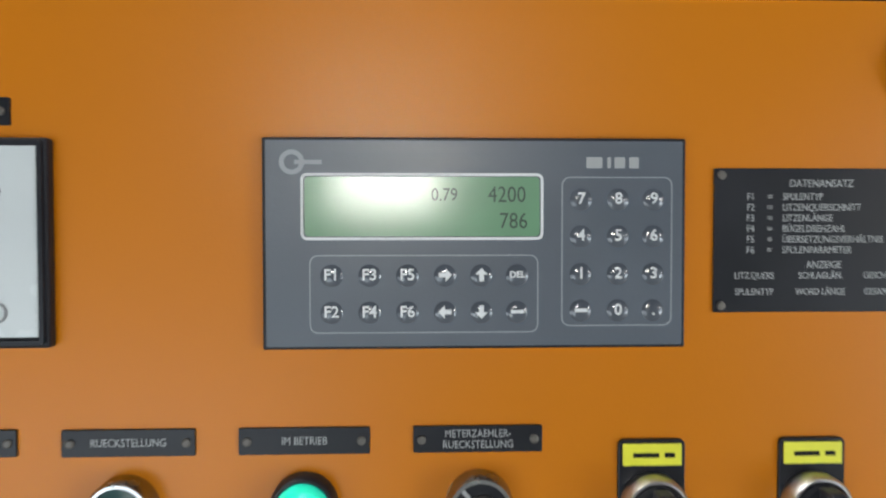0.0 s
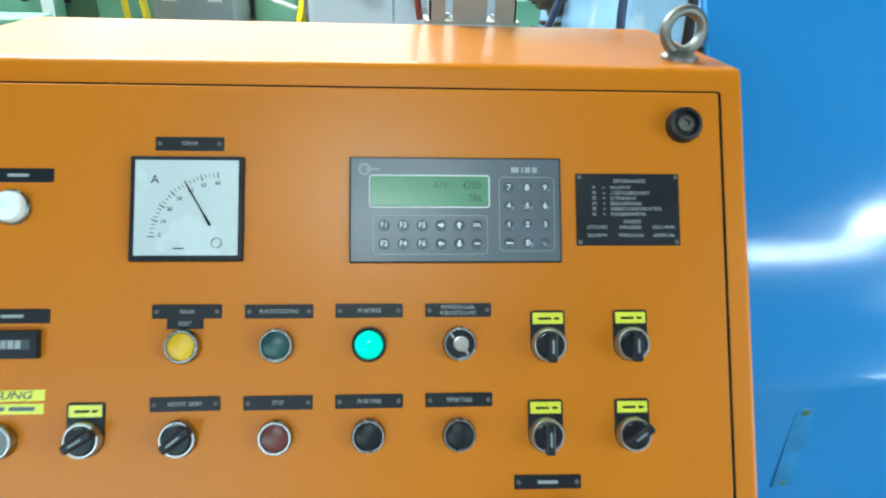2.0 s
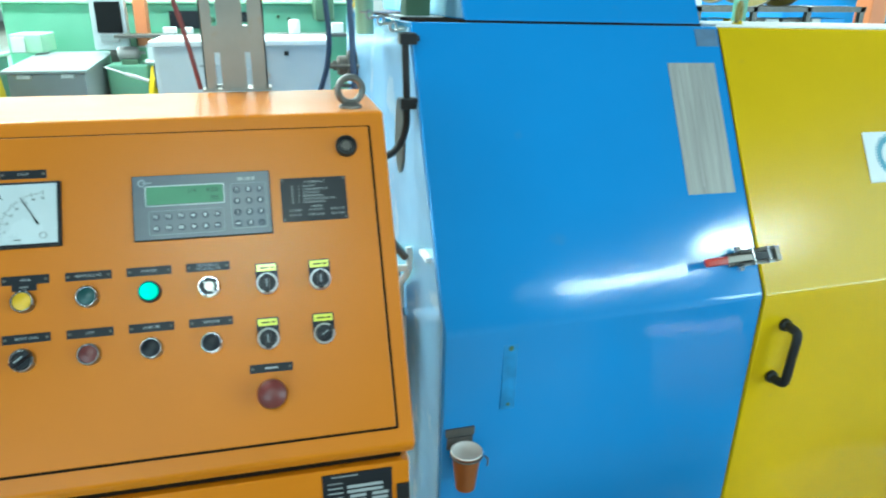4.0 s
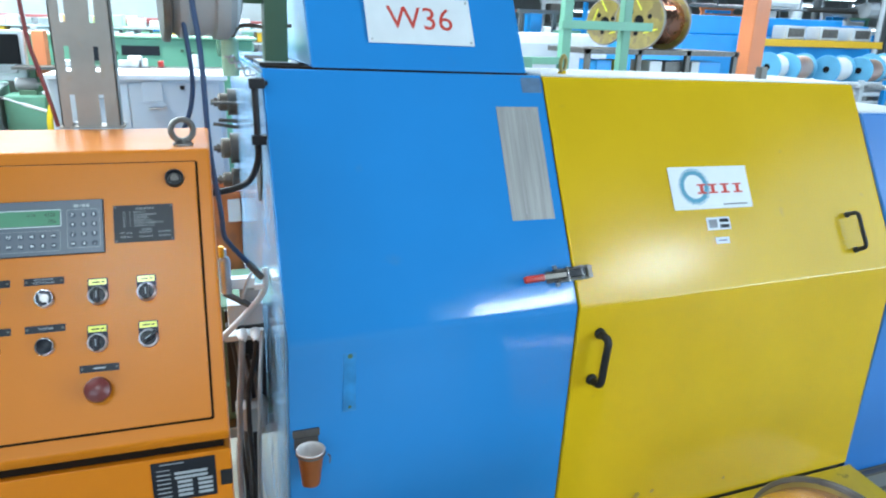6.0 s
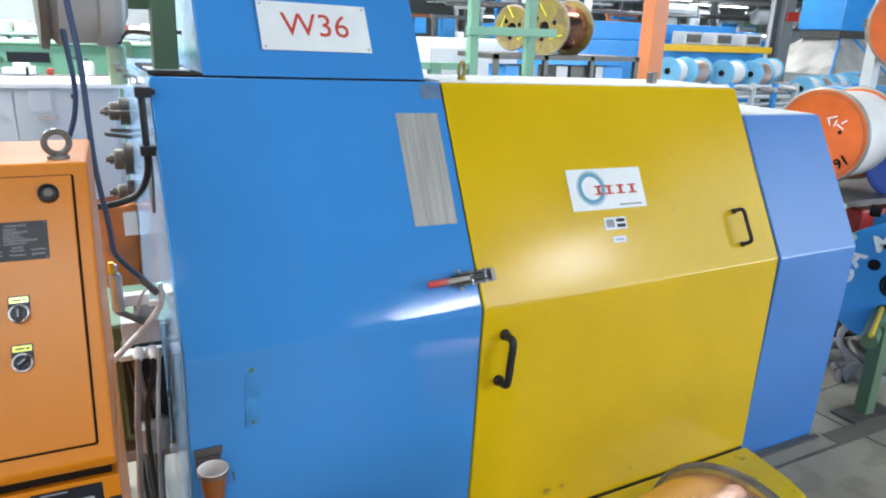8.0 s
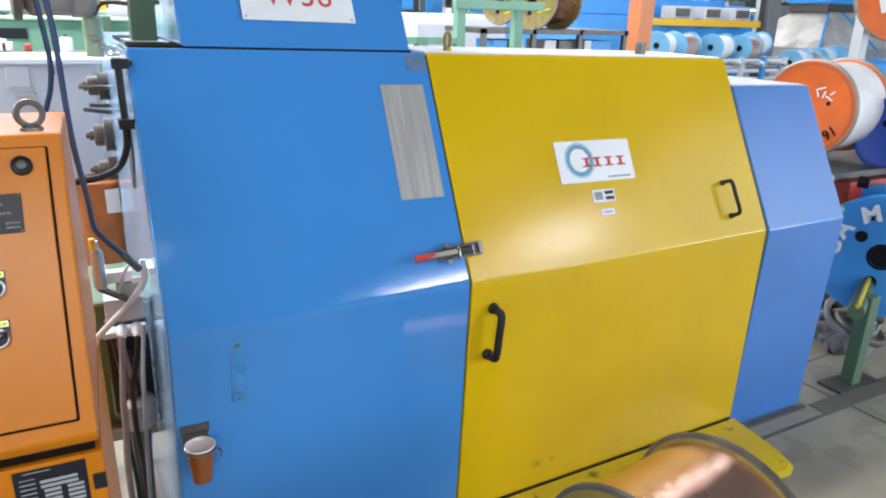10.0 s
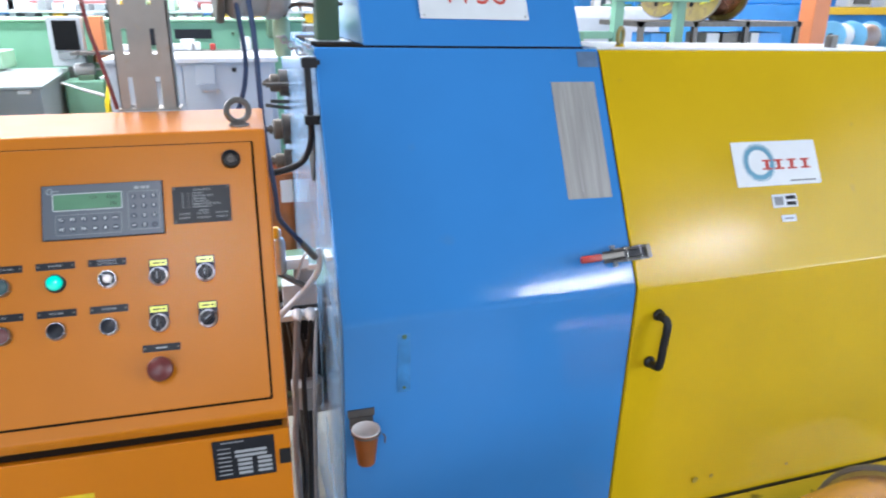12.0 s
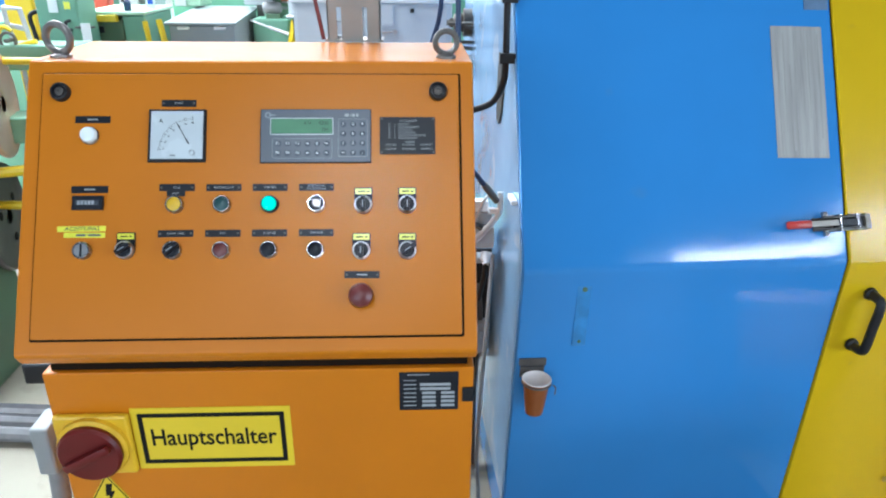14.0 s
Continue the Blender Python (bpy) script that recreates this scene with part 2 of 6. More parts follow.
LIDGREY = mat("lid_grey_paint", (0.25, 0.285, 0.285), 0.4, var=0.08, scale=6, bump=0.03)
CONCRETE = mat("worn_concrete", (0.285, 0.262, 0.205), 0.5, var=0.2, scale=2.2, bump=0.15, fine=70, wear=((0.18, 0.165, 0.13), 4.5, 0.55, 0.5))
ROOF = mat("dark_roof_sheet", (0.06, 0.062, 0.066), 0.7, var=0.2, scale=1.0, bump=0.05)
HALLWALL = mat("hall_wall_plaster", (0.58, 0.60, 0.60), 0.7, var=0.12, scale=0.8, bump=0.1)
TRUSS = mat("grey_truss_paint", (0.16, 0.17, 0.18), 0.6, var=0.1, scale=3, bump=0.02)

# ---- building helpers ----
WORLD = {}
FLOOR = -0.08  # the concrete lies a little under the console's zero


def stand(ob):
    """Draw the feet that end at the zero level down to the floor."""
    m, me = WORLD[ob], ob.data
    if me.users > 1:
        return ob
    heights = [(m @ v.co).z for v in me.vertices]
    if min(heights) > 0.013 or min(heights) < -0.3 or 0.013 < max(heights) < 0.15 + min(heights):
        return ob
    down = m.to_3x3().inverted() @ Vector((0, 0, FLOOR))
    for v, h in zip(me.vertices, heights):
        if -0.01 < h < 0.013:
            v.co += down
    return ob


def thing(name, label, category, m=Matrix(), group="", kind=""):
    ob = new(name)
    ob.matrix_basis = m
    ob.empty_display_size = 0.05
    WORLD[ob] = m.copy()
    return tagged(ob, label, category, group, kind)


def mesh_of(bm, name, material, smooth=False):
    bmesh.ops.recalc_face_normals(bm, faces=bm.faces)
    me = bpy.data.meshes.new(name)
    bm.to_mesh(me)
    bm.free()
    me.materials.append(material)
    if smooth:
        for p in me.polygons:
            p.use_smooth = True
        me.set_sharp_from_angle(angle=radians(35))
    return me


def even(ob):
    """Keep large flat faces flat in the shading, beside their rounded edges."""
    ob.modifiers.new("even", "WEIGHTED_NORMAL").keep_sharp = True
    return ob


def part(name, bm, material, parent, label="", m=None, smooth=False):
    """One mesh object under a thing or a part; m: where its own origin lies in the world (default: that of the parent)."""
    me = bm if isinstance(bm, bpy.types.Mesh) else mesh_of(bm, name, material, smooth)
    ob = new(name, me)
    ob.parent = parent
    WORLD[ob] = (m if m is not None else WORLD[parent]).copy()
    ob.matrix_basis = WORLD[parent].inverted() @ WORLD[ob]
    return tagged(stand(ob), label)


def solo(name, bm, material, label, category, m=Matrix(), group="", kind="", smooth=False):
    ob = new(name, mesh_of(bm, name, material, smooth))
    ob.matrix_basis = m
    WORLD[ob] = m.copy()
    return tagged(stand(ob), label, category, group, kind)


def join(bm, other, m=Matrix()):
    other.transform(m)
    tmp = bpy.data.meshes.new("tmp")
    other.to_mesh(tmp)
    other.free()
    bm.from_mesh(tmp)
    bpy.data.meshes.remove(tmp)
    return bm


def box(x0, x1, y0, y1, z0, z1, bevel=0.0, seg=2):
    bm = bmesh.new()
    bmesh.ops.create_cube(bm, size=1)
    bmesh.ops.transform(bm, matrix=Matrix.Translation(((x0 + x1) / 2, (y0 + y1) / 2, (z0 + z1) / 2)) @ Matrix.Diagonal((x1 - x0, y1 - y0, z1 - z0, 1)), verts=bm.verts)
    if bevel:
        bmesh.ops.bevel(bm, geom=bm.edges[:], offset=bevel, segments=seg, affect="EDGES", profile=0.5)
    return bm


def lathe(profile, seg=32):
    """Turns (radius, height) pairs round z."""
    bm = bmesh.new()
    rings = []
    for r, z in profile:
        if r < 1e-6:
            rings.append([bm.verts.new((0, 0, z))])
        else:
            rings.append([bm.verts.new((r * math.cos(2 * math.pi * i / seg), r * math.sin(2 * math.pi * i / seg), z)) for i in range(seg)])
    for a, b in zip(rings, rings[1:]):
        for i in range(seg):
            j = (i + 1) % seg
            if len(a) == 1 and len(b) == 1:
                continue
            if len(a) == 1:
                bm.faces.new((a[0], b[i], b[j]))
            elif len(b) == 1:
                bm.faces.new((a[i], a[j], b[0]))
            else:
                bm.faces.new((a[i], a[j], b[j], b[i]))
    return bm


def prism(outline, x0, x1, bevel=0.0, seg=2):
    """A (y, z) outline drawn out along x."""
    bm = bmesh.new()
    a = [bm.verts.new((x0, y, z)) for y, z in outline]
    b = [bm.verts.new((x1, y, z)) for y, z in outline]
    n = len(outline)
    bm.faces.new(a)
    bm.faces.new(b[::-1])
    for i in range(n):
        bm.faces.new((a[i], a[(i + 1) % n], b[(i + 1) % n], b[i]))
    if bevel:
        bmesh.ops.bevel(bm, geom=bm.edges[:], offset=bevel, segments=seg, affect="EDGES", profile=0.5)
    return bm


def plate(w, h, t, r=0.0, bevel=0.0, cx=0.0, cy=0.0, z0=0.0, seg=5):
    """A plate with rounded corners in x and y, from z0 up by t."""
    pts = []
    if r:
        for sx, sy, a0 in ((1, 1, 0), (-1, 1, 90), (-1, -1, 180), (1, -1, 270)):
            for i in range(seg + 1):
                a = radians(a0 + 90 * i / seg)
                pts.append((cx + sx * (w / 2 - r) + r * math.cos(a), cy + sy * (h / 2 - r) + r * math.sin(a)))
    else:
        pts = [(cx + w / 2, cy + h / 2), (cx - w / 2, cy + h / 2), (cx - w / 2, cy - h / 2), (cx + w / 2, cy - h / 2)]
    bm = bmesh.new()
    f = bm.faces.new([bm.verts.new((x, y, z0)) for x, y in pts])
    top = bmesh.ops.extrude_face_region(bm, geom=[f])
    up = [v for v in top["geom"] if isinstance(v, bmesh.types.BMVert)]
    bmesh.ops.translate(bm, vec=(0, 0, t), verts=up)
    if bevel:
        edges = [e for e in bm.edges if all(v in up for v in e.verts)]
        bmesh.ops.bevel(bm, geom=edges, offset=bevel, segments=2, affect="EDGES", profile=0.5)
    return bm


def outline_frame(w, h, line, t, r, cx=0.0, cy=0.0, z0=0.0, seg=5):
    """A thin rounded rectangular line of width line, raised by t."""
    bm = bmesh.new()
    rings = []
    for off in (0, line):
        for z in (z0, z0 + t):
            ring = []
            for sx, sy, a0 in ((1, 1, 0), (-1, 1, 90), (-1, -1, 180), (1, -1, 270)):
                for i in range(seg + 1):
                    a = radians(a0 + 90 * i / seg)
                    rr = max(r - off, 0.0002)
                    ring.append(bm.verts.new((cx + sx * (w / 2 - off - rr) + rr * math.cos(a), cy + sy * (h / 2 - off - rr) + rr * math.sin(a), z)))
            rings.append(ring)
    n = len(rings[0])
    for a, b in ((0, 1), (1, 3), (3, 2), (2, 0)):
        for i in range(n):
            j = (i + 1) % n
            bm.faces.new((rings[a][i], rings[a][j], rings[b][j], rings[b][i]))
    return bm


def pipe(points, r, seg=10, smooth=6, closed=False):
    """A round hose along points, smoothed between them."""
    P = [Vector(p) for p in points]
    path = []
    if smooth and len(P) > 2:
        for i in range(len(P) - 1):
            p0, p1, p2, p3 = P[max(i - 1, 0)], P[i], P[i + 1], P[min(i + 2, len(P) - 1)]
            for k in range(smooth):
                t = k / smooth
                path.append(0.5 * (2 * p1 + (p2 - p0) * t + (2 * p0 - 5 * p1 + 4 * p2 - p3) * t * t + (3 * p1 - p0 - 3 * p2 + p3) * t ** 3))
        path.append(P[-1])
    else:
        path = P
    bm = bmesh.new()
    rings = []
    side = None
    for i, p in enumerate(path):
        d = (path[min(i + 1, len(path) - 1)] - path[max(i - 1, 0)]).normalized()
        if side is None:
            side = d.cross(Vector((0, 0, 1)) if abs(d.z) < 0.9 else Vector((1, 0, 0))).normalized()
        side = (side - d * side.dot(d)).normalized()
        up = d.cross(side)
        rings.append([bm.verts.new(p + r * (side * math.cos(2 * math.pi * k / seg) + up * math.sin(2 * math.pi * k / seg))) for k in range(seg)])
    for a, b in zip(rings, rings[1:]):
        for k in range(seg):
            bm.faces.new((a[k], a[(k + 1) % seg], b[(k + 1) % seg], b[k]))
    bm.faces.new(rings[0])
    bm.faces.new(rings[-1][::-1])
    return bm


def torus(R, r, seg=32, ring=10):
    bm = bmesh.new()
    rows = []
    for i in range(seg):
        a = 2 * math.pi * i / seg
        rows.append([bm.verts.new(((R + r * math.cos(2 * math.pi * k / ring)) * math.cos(a), (R + r * math.cos(2 * math.pi * k / ring)) * math.sin(a), r * math.sin(2 * math.pi * k / ring))) for k in range(ring)])
    for i in range(seg):
        for k in range(ring):
            j, l = (i + 1) % seg, (k + 1) % ring
            bm.faces.new((rows[i][k], rows[j][k], rows[j][l], rows[i][l]))
    return bm


def words(text, size, depth=0.0003, align="CENTER", shear=0.0, stretch=1.0, bold=0.0):
    """Lettering as a mesh in x and y, in the built-in font."""
    cu = bpy.data.curves.new("words", "FONT")
    cu.body, cu.size, cu.extrude, cu.align_x, cu.align_y, cu.shear = text, size, depth, align, "CENTER", shear
    cu.resolution_u, cu.offset = 3, bold
    ob = bpy.data.objects.new("words", cu)
    scene.collection.objects.link(ob)
    bpy.context.view_layer.update()
    me = bpy.data.meshes.new_from_object(ob.evaluated_get(bpy.context.evaluated_depsgraph_get()))
    bpy.data.objects.remove(ob)
    bpy.data.curves.remove(cu)
    bm = bmesh.new()
    bm.from_mesh(me)
    bpy.data.meshes.remove(me)
    if stretch != 1:
        bmesh.ops.scale(bm, vec=(stretch, 1, 1), verts=bm.verts)
    return bm


def axis_frame(origin, axis):
    """A pose whose z runs along axis."""
    q = Vector(axis).normalized().to_track_quat("Z", "Y")
    return Matrix.Translation(origin) @ q.to_matrix().to_4x4()


def at(x, y, z=0.0):
    return Matrix.Translation((x, y, z))

# ---- the hall ----
solo("floor", box(-22, 34, -9, 40, -0.2, 0), CONCRETE, "worn grey concrete factory floor with dark stains", "floor", kind="structure")
solo("floor_channel", join(box(2.55, 8.0, -0.086, -0.012, 0.0, 0.004), box(2.10, 8.0, -0.102, -0.086, 0.0, 0.0025)), DARKCONCRETE, "dark cover strip of a floor channel in the concrete", "floor channel", pose(0.465, 0.505, 0, 0, 0, 2.5), kind="structure")
solo("floor_joint", join(box(-4.0, 9.0, -0.006, 0.006, 0.0, 0.0015), box(-0.006, 0.006, -6.0, 12.0, 0.0, 0.0015)), DARKCONCRETE, "thin dark joint between concrete slabs", "floor joint", pose(3.15, 0.86, 0, 0, 0, 5), kind="structure")
solo("ceiling", box(-22, 34, -9, 40, 5.2, 5.4), ROOF, "dark sheet roof high over the hall", "ceiling", kind="structure")
solo("wall_north", box(-22, 34, 40, 40.3, 0, 5.2), HALLWALL, "far grey plastered hall wall", "wall", kind="structure")
# window bands added for the fill lights; this wall is out of view
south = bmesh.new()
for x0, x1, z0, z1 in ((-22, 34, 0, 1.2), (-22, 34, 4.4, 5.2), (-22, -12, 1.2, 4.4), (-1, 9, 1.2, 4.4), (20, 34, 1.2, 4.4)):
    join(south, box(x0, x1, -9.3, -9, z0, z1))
solo("wall_south", south, HALLWALL, "grey plastered hall wall with added window bands behind the aisle", "wall", kind="structure")
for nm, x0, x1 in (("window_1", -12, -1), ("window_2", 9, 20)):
    win = thing(nm, "added steel framed window band around a fill light", "window", at((x0 + x1) / 2, -9.15, 1.2), kind="structure")
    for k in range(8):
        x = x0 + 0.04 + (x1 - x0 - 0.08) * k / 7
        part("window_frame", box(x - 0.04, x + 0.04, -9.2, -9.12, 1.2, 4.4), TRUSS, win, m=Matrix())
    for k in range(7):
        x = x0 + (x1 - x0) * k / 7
        part("pane", box(x + 0.06, x + (x1 - x0) / 7 - 0.06, -9.165, -9.155, 1.22, 4.38), WHITE, win, "milky pane of the added window", m=Matrix())
solo("wall_west", box(-22.3, -22, -9, 40, 0, 5.2), HALLWALL, "grey plastered hall side wall", "wall", kind="structure")
solo("wall_east", box(34, 34.3, -9, 40, 0, 5.2), HALLWALL, "grey plastered hall side wall", "wall", kind="structure")
# unseen bars that frame the added roof light
sky = thing("skylight", "added glazed roof light in steel bars, out of view", "skylight", at(-4.5, 22, 5.13), kind="structure")
for i in range(8):
    part("glazing_bar", box(-11.5 + i * 2 - 0.04, -11.5 + i * 2 + 0.04, 15.5, 28.5, 5.13, 5.20), TRUSS, sky, m=Matrix())
for yy in (7, 13, 19, 26, 33):
    bm = box(-22, 34, yy - 0.06, yy + 0.06, 4.05, 4.15)
    join(bm, box(-22, 34, yy - 0.06, yy + 0.06, 4.85, 4.95))
    for k in range(37):
        x = -21.5 + 1.5 * k
        join(bm, pipe([(x, yy, 4.1), (x + 0.75, yy, 4.9), (x + 1.5, yy, 4.1)], 0.03, 6, 0))
    solo("roof_truss", bm, TRUSS, "grey steel lattice truss under the roof", "truss", kind="structure")


def tube_lamp(m):
    lamp = thing("ceiling_lamp", "white fluorescent strip lamp hanging under the roof", "lamp", m, "strip lamps of the hall")
    part("housing", prism([(-0.11, 0.0), (0.11, 0.0), (0.05, 0.09), (-0.05, 0.09)], -1.5, 1.5), WHITE, lamp)
    part("tube", pipe([(-1.45, 0, -0.02), (1.45, 0, -0.02)], 0.03, 8, 0), TUBEGLOW, lamp, "glowing white tube")
    for x in (-1.1, 1.1):
        part("hanger", pipe([(x, 0, 0.08), (x, 0, 5.21 - m.translation.z)], 0.008, 6, 0), TRUSS, lamp)
    return lamp


for x, y, z, turn in ((18.9, 20, 3.0, 0), (21.8, 20, 2.88, 0), (10.4, 20.2, 2.85, 0), (16.0, 20.4, 3.2, 0), (20.9, 20.6, 2.63, 0), (23.6, 20, 1.86, 0), (27.2, 20, 1.6, 0), (25.4, 20.3, 2.5, 0), (12.1, 20, 2.98, 0),
                      (14.2, 24, 2.7, 0), (29.0, 24, 2.9, 0), (17.5, 26, 2.4, 0), (-0.62, 9.0, 1.84, 0), (-3.8, 9.0, 1.86, 0), (-0.3, 9.3, 2.0, 0), (-3.4, 9.3, 2.0, 0), (15.0, 24, 2.2, 0), (22.5, 26, 2.1, 0)):
    tube_lamp(pose(x, y, z, 0, 0, turn))
# (12.0, -4.5) and (-2.6, 2.0) are added, unseen fittings
for x, y, z, turn in ((-0.20, -3.3, 4.12, 0), (4.76, -4.35, 4.10, 8), (12.0, -4.5, 4.35, 0), (0.6, 2.4, 4.35, 0), (-2.6, 2.0, 4.35, 0), (7.0, -4.7, 4.81, 8)):
    tube_lamp(pose(x, y, z, 0, 0, turn))

# ---- the control console ----
PANEL = Matrix(((1, 0, 0, 0), (0, 0.4951, -0.8688, 0.217), (0, 0.8688, 0.4951, 1.04), (0, 0, 0, 1)))


def on_panel(u, v, n=0.0, turn=0.0):
    return PANEL @ pose(u, v, n, 0, 0, turn)


console = thing("control_console", "orange steel control console with a sloping instrument desk on a cabinet", "control console", at(-0.08, 0.4))
XL, XR = -0.481, 0.322
desk = [(0.089, 0.815), (0.351, 1.2755), (0.632, 1.2755), (0.632, 0.79), (0.15, 0.782), (0.104, 0.791)]
even(part("desk_housing", prism(desk, XL, XR, 0.006), ORANGE, console, m=Matrix(), smooth=True))
part("joint_strip", box(XL + 0.02, XR - 0.012, 0.158, 0.60, 0.742, 0.782), GASKET, console, "dark recessed joint under the desk", m=Matrix())
even(part("cabinet_body", box(-0.475, 0.322, 0.146, 0.62, 0.10, 0.744, 0.004), ORANGE, console, m=Matrix(), smooth=True))
part("plinth", box(-0.46, 0.31, 0.17, 0.60, 0.0, 0.10), GASKET, console, "dark plinth", m=Matrix())
part("door_joint", plate(0.7515, 0.4805, 0.0012, 0.004, cx=-0.0775, cy=0.0066), GASKET, console, "dark joint round the door", m=on_panel(0, 0, 0.0002))
part("panel_door", plate(0.745, 0.474, 0.0042, 0.003, 0.0015, cx=-0.0785, cy=0.0075), ORANGE, console, "orange sheet door carrying the instruments", m=on_panel(0, 0, 0.0006))
TOPN = 0.0048  # the door's face above the panel plane

for u, v in ((-0.4165, 0.2085), (0.2565, 0.2112)):
    knob = part("door_lock", lathe([(0.0, 0), (0.0168, 0), (0.0168, 0.008), (0.0155, 0.0112), (0.0125, 0.0118), (0.0108, 0.006), (0.0, 0.006)], 32), RUBBER, console, "black round door lock", on_panel(u, v, TOPN), True)
    part("insert", lathe([(0.0075, 0.005), (0.0075, 0.0095), (0.004, 0.0098), (0.004, 0.007), (0, 0.007)], 20), DARKSTEEL, knob, "worn steel key insert")


def label_plate(u, v, lines=(), w=0.0615, h=0.0128, rows_of_bars=0, tilt=0.0, screws=True, parent=console):
    pl = part("label_plate", plate(w, h, 0.0014, 0.0008, 0.0003), LACQUER, parent, "black engraved label plate", on_panel(u, v, TOPN, tilt))
    if screws:
        for s in (-1, 1):
            part("screw", lathe([(0, 0.0012), (0.0021, 0.0012), (0.0021, 0.0022), (0.0012, 0.0026), (0, 0.0026)], 12), DARKSTEEL, pl, m=WORLD[pl] @ at(s * (w / 2 - 0.004), 0))
    n = len(lines)
    for i, text in enumerate(lines):
        size = 0.0054 if n == 1 else 0.0052
        part("lettering", words(text, size, 0.0001, stretch=0.82), PRINT, pl, "white engraved lettering", WORLD[pl] @ at(0, ((n - 1) / 2 - i) * 0.0052, 0.0016))
    for i in range(rows_of_bars):
        part("lettering", plate(w * 0.30, 0.0028, 0.0003), PRINT, pl, "white engraved lettering", WORLD[pl] @ at(0, 0, 0.0014))
    return pl


label_plate(-0.3593, 0.159, (), rows_of_bars=1, screws=False)
label_plate(-0.209, 0.189, ("STROM",))
label_plate(-0.3595, 0.0325, (), 0.0635, rows_of_bars=1, screws=False)
label_plate(-0.2084, 0.0355, ("Abläufe",))
reset = label_plate(-0.2100, 0.0245, ("RESET",), 0.032, 0.0095, screws=False)
label_plate(-0.1265, 0.0350, ("RUECKSTELLUNG",))
label_plate(-0.0450, 0.0350, ("IM BETRIEB",))
label_plate(0.0370, 0.0350, ("METERZAEHLER-", "RUECKSTELLUNG"))
label_plate(-0.2084, -0.0468, ("RECHTS  LINKS",), tilt=0.6)
label_plate(-0.1265, -0.0470, ("STOP",))
label_plate(-0.0450, -0.0470, ("IM BETRIEB",))
label_plate(0.0370, -0.0470, ("TIPPBETRIEB",))
label_plate(0.1180, -0.1225, (), 0.062, rows_of_bars=1, screws=True, tilt=-0.7)


def bezel_ring(r0, r1, h):
    return lathe([(r0, 0), (r0, h * 0.75), (r0 - 0.0012, h), (r1 + 0.0006, h), (r1, h - 0.001), (r1, 0)], 36)


def push_button(u, v, cap, cap_label, ring=CHROME, r=0.0155, proud=0.0115):
    b = part("push_button", bezel_ring(r, r - 0.0034, proud), ring, console, "chromed ring of a push button", on_panel(u, v, TOPN), True)
    part("cap", lathe([(r - 0.0034, 0.001), (r - 0.0034, proud - 0.0022), (r - 0.0046, proud - 0.0014), (0, proud - 0.0012)], 32), cap, b, cap_label, smooth=True)
    return b


push_button(-0.2107, 0.0045, YELLOWCAP, "yellow button cap")
push_button(-0.1280, 0.0045, GREENCAP, "dark green button cap")
push_button(-0.1280, -0.0770, DARKRED, "dark red button cap")
push_button(-0.0455, -0.0770, LACQUER, "black button cap")
push_button(0.0365, -0.0775, LACQUER, "black button cap")
push_button(-0.3664, -0.0760, KEYGREY, "grey button cap")
lamp = part("indicator_lamp", bezel_ring(0.0158, 0.0128, 0.009), LACQUER, console, "black ring of a lit indicator lamp", on_panel(-0.0450, 0.0045, TOPN), True)
part("lens", lathe([(0.0128, 0.002), (0.0128, 0.012), (0.0115, 0.0145), (0.007, 0.0163), (0, 0.0168)], 32), GREENLAMP, lamp, "glowing green lens", smooth=True)
lamp = part("indicator_lamp", bezel_ring(0.0160, 0.0142, 0.006), CHROME, console, "ring of a white indicator lamp", on_panel(-0.3630, 0.1295, TOPN), True)
part("lens", lathe([(0.0142, 0.001), (0.0142, 0.010), (0.0125, 0.0135), (0.007, 0.0158), (0, 0.0165)], 32), WHITELAMP, lamp, "milky white lens", smooth=True)

key = part("key_switch", bezel_ring(0.0158, 0.0122, 0.012), CHROME, console, "chromed ring of a key switch", on_panel(0.0375, 0.0045, TOPN), True)
part("face", lathe([(0.0122, 0.002), (0.0122, 0.0105), (0.0, 0.0105)], 28), LACQUER, key, "worn metal key switch face")
part("cylinder", join(lathe([(0.0070, 0.0105), (0.0070, 0.0135), (0.006, 0.0145), (0.0, 0.0145)], 24), box(-0.0012, 0.0012, -0.011, 0.006, 0.0140, 0.0165)), BRIGHTSTEEL, key, "steel key barrel", WORLD[key] @ pose(0.001, 0, 0, 0, 0, 35))
part("mark", plate(0.002, 0.005, 0.0004), PRINT, key, "white position mark", WORLD[key] @ pose(-0.0068, 0.0072, 0.0105, 0, 0, 40))


def selector_knob(parent, m, turn):
    ring = part("ring", bezel_ring(0.0158, 0.0128, 0.010), STEEL, parent, "grey metal ring", m, True)
    lever = lathe([(0.0126, 0.001), (0.0126, 0.011), (0.0112, 0.0125), (0, 0.0128)], 28)
    join(lever, box(-0.0042, 0.0042, -0.0152, 0.0122, 0.0118, 0.0228, 0.0018))
    part("selector_lever", lever, LACQUER, parent, "black turning lever", m @ pose(0, 0, 0, 0, 0, turn))
    part("pointer", plate(0.0017, 0.0125, 0.0005, 0.0006), KEYLINE, parent, "worn pointer line", m @ pose(0, 0, 0, 0, 0, turn) @ at(0, -0.001, 0.0228))


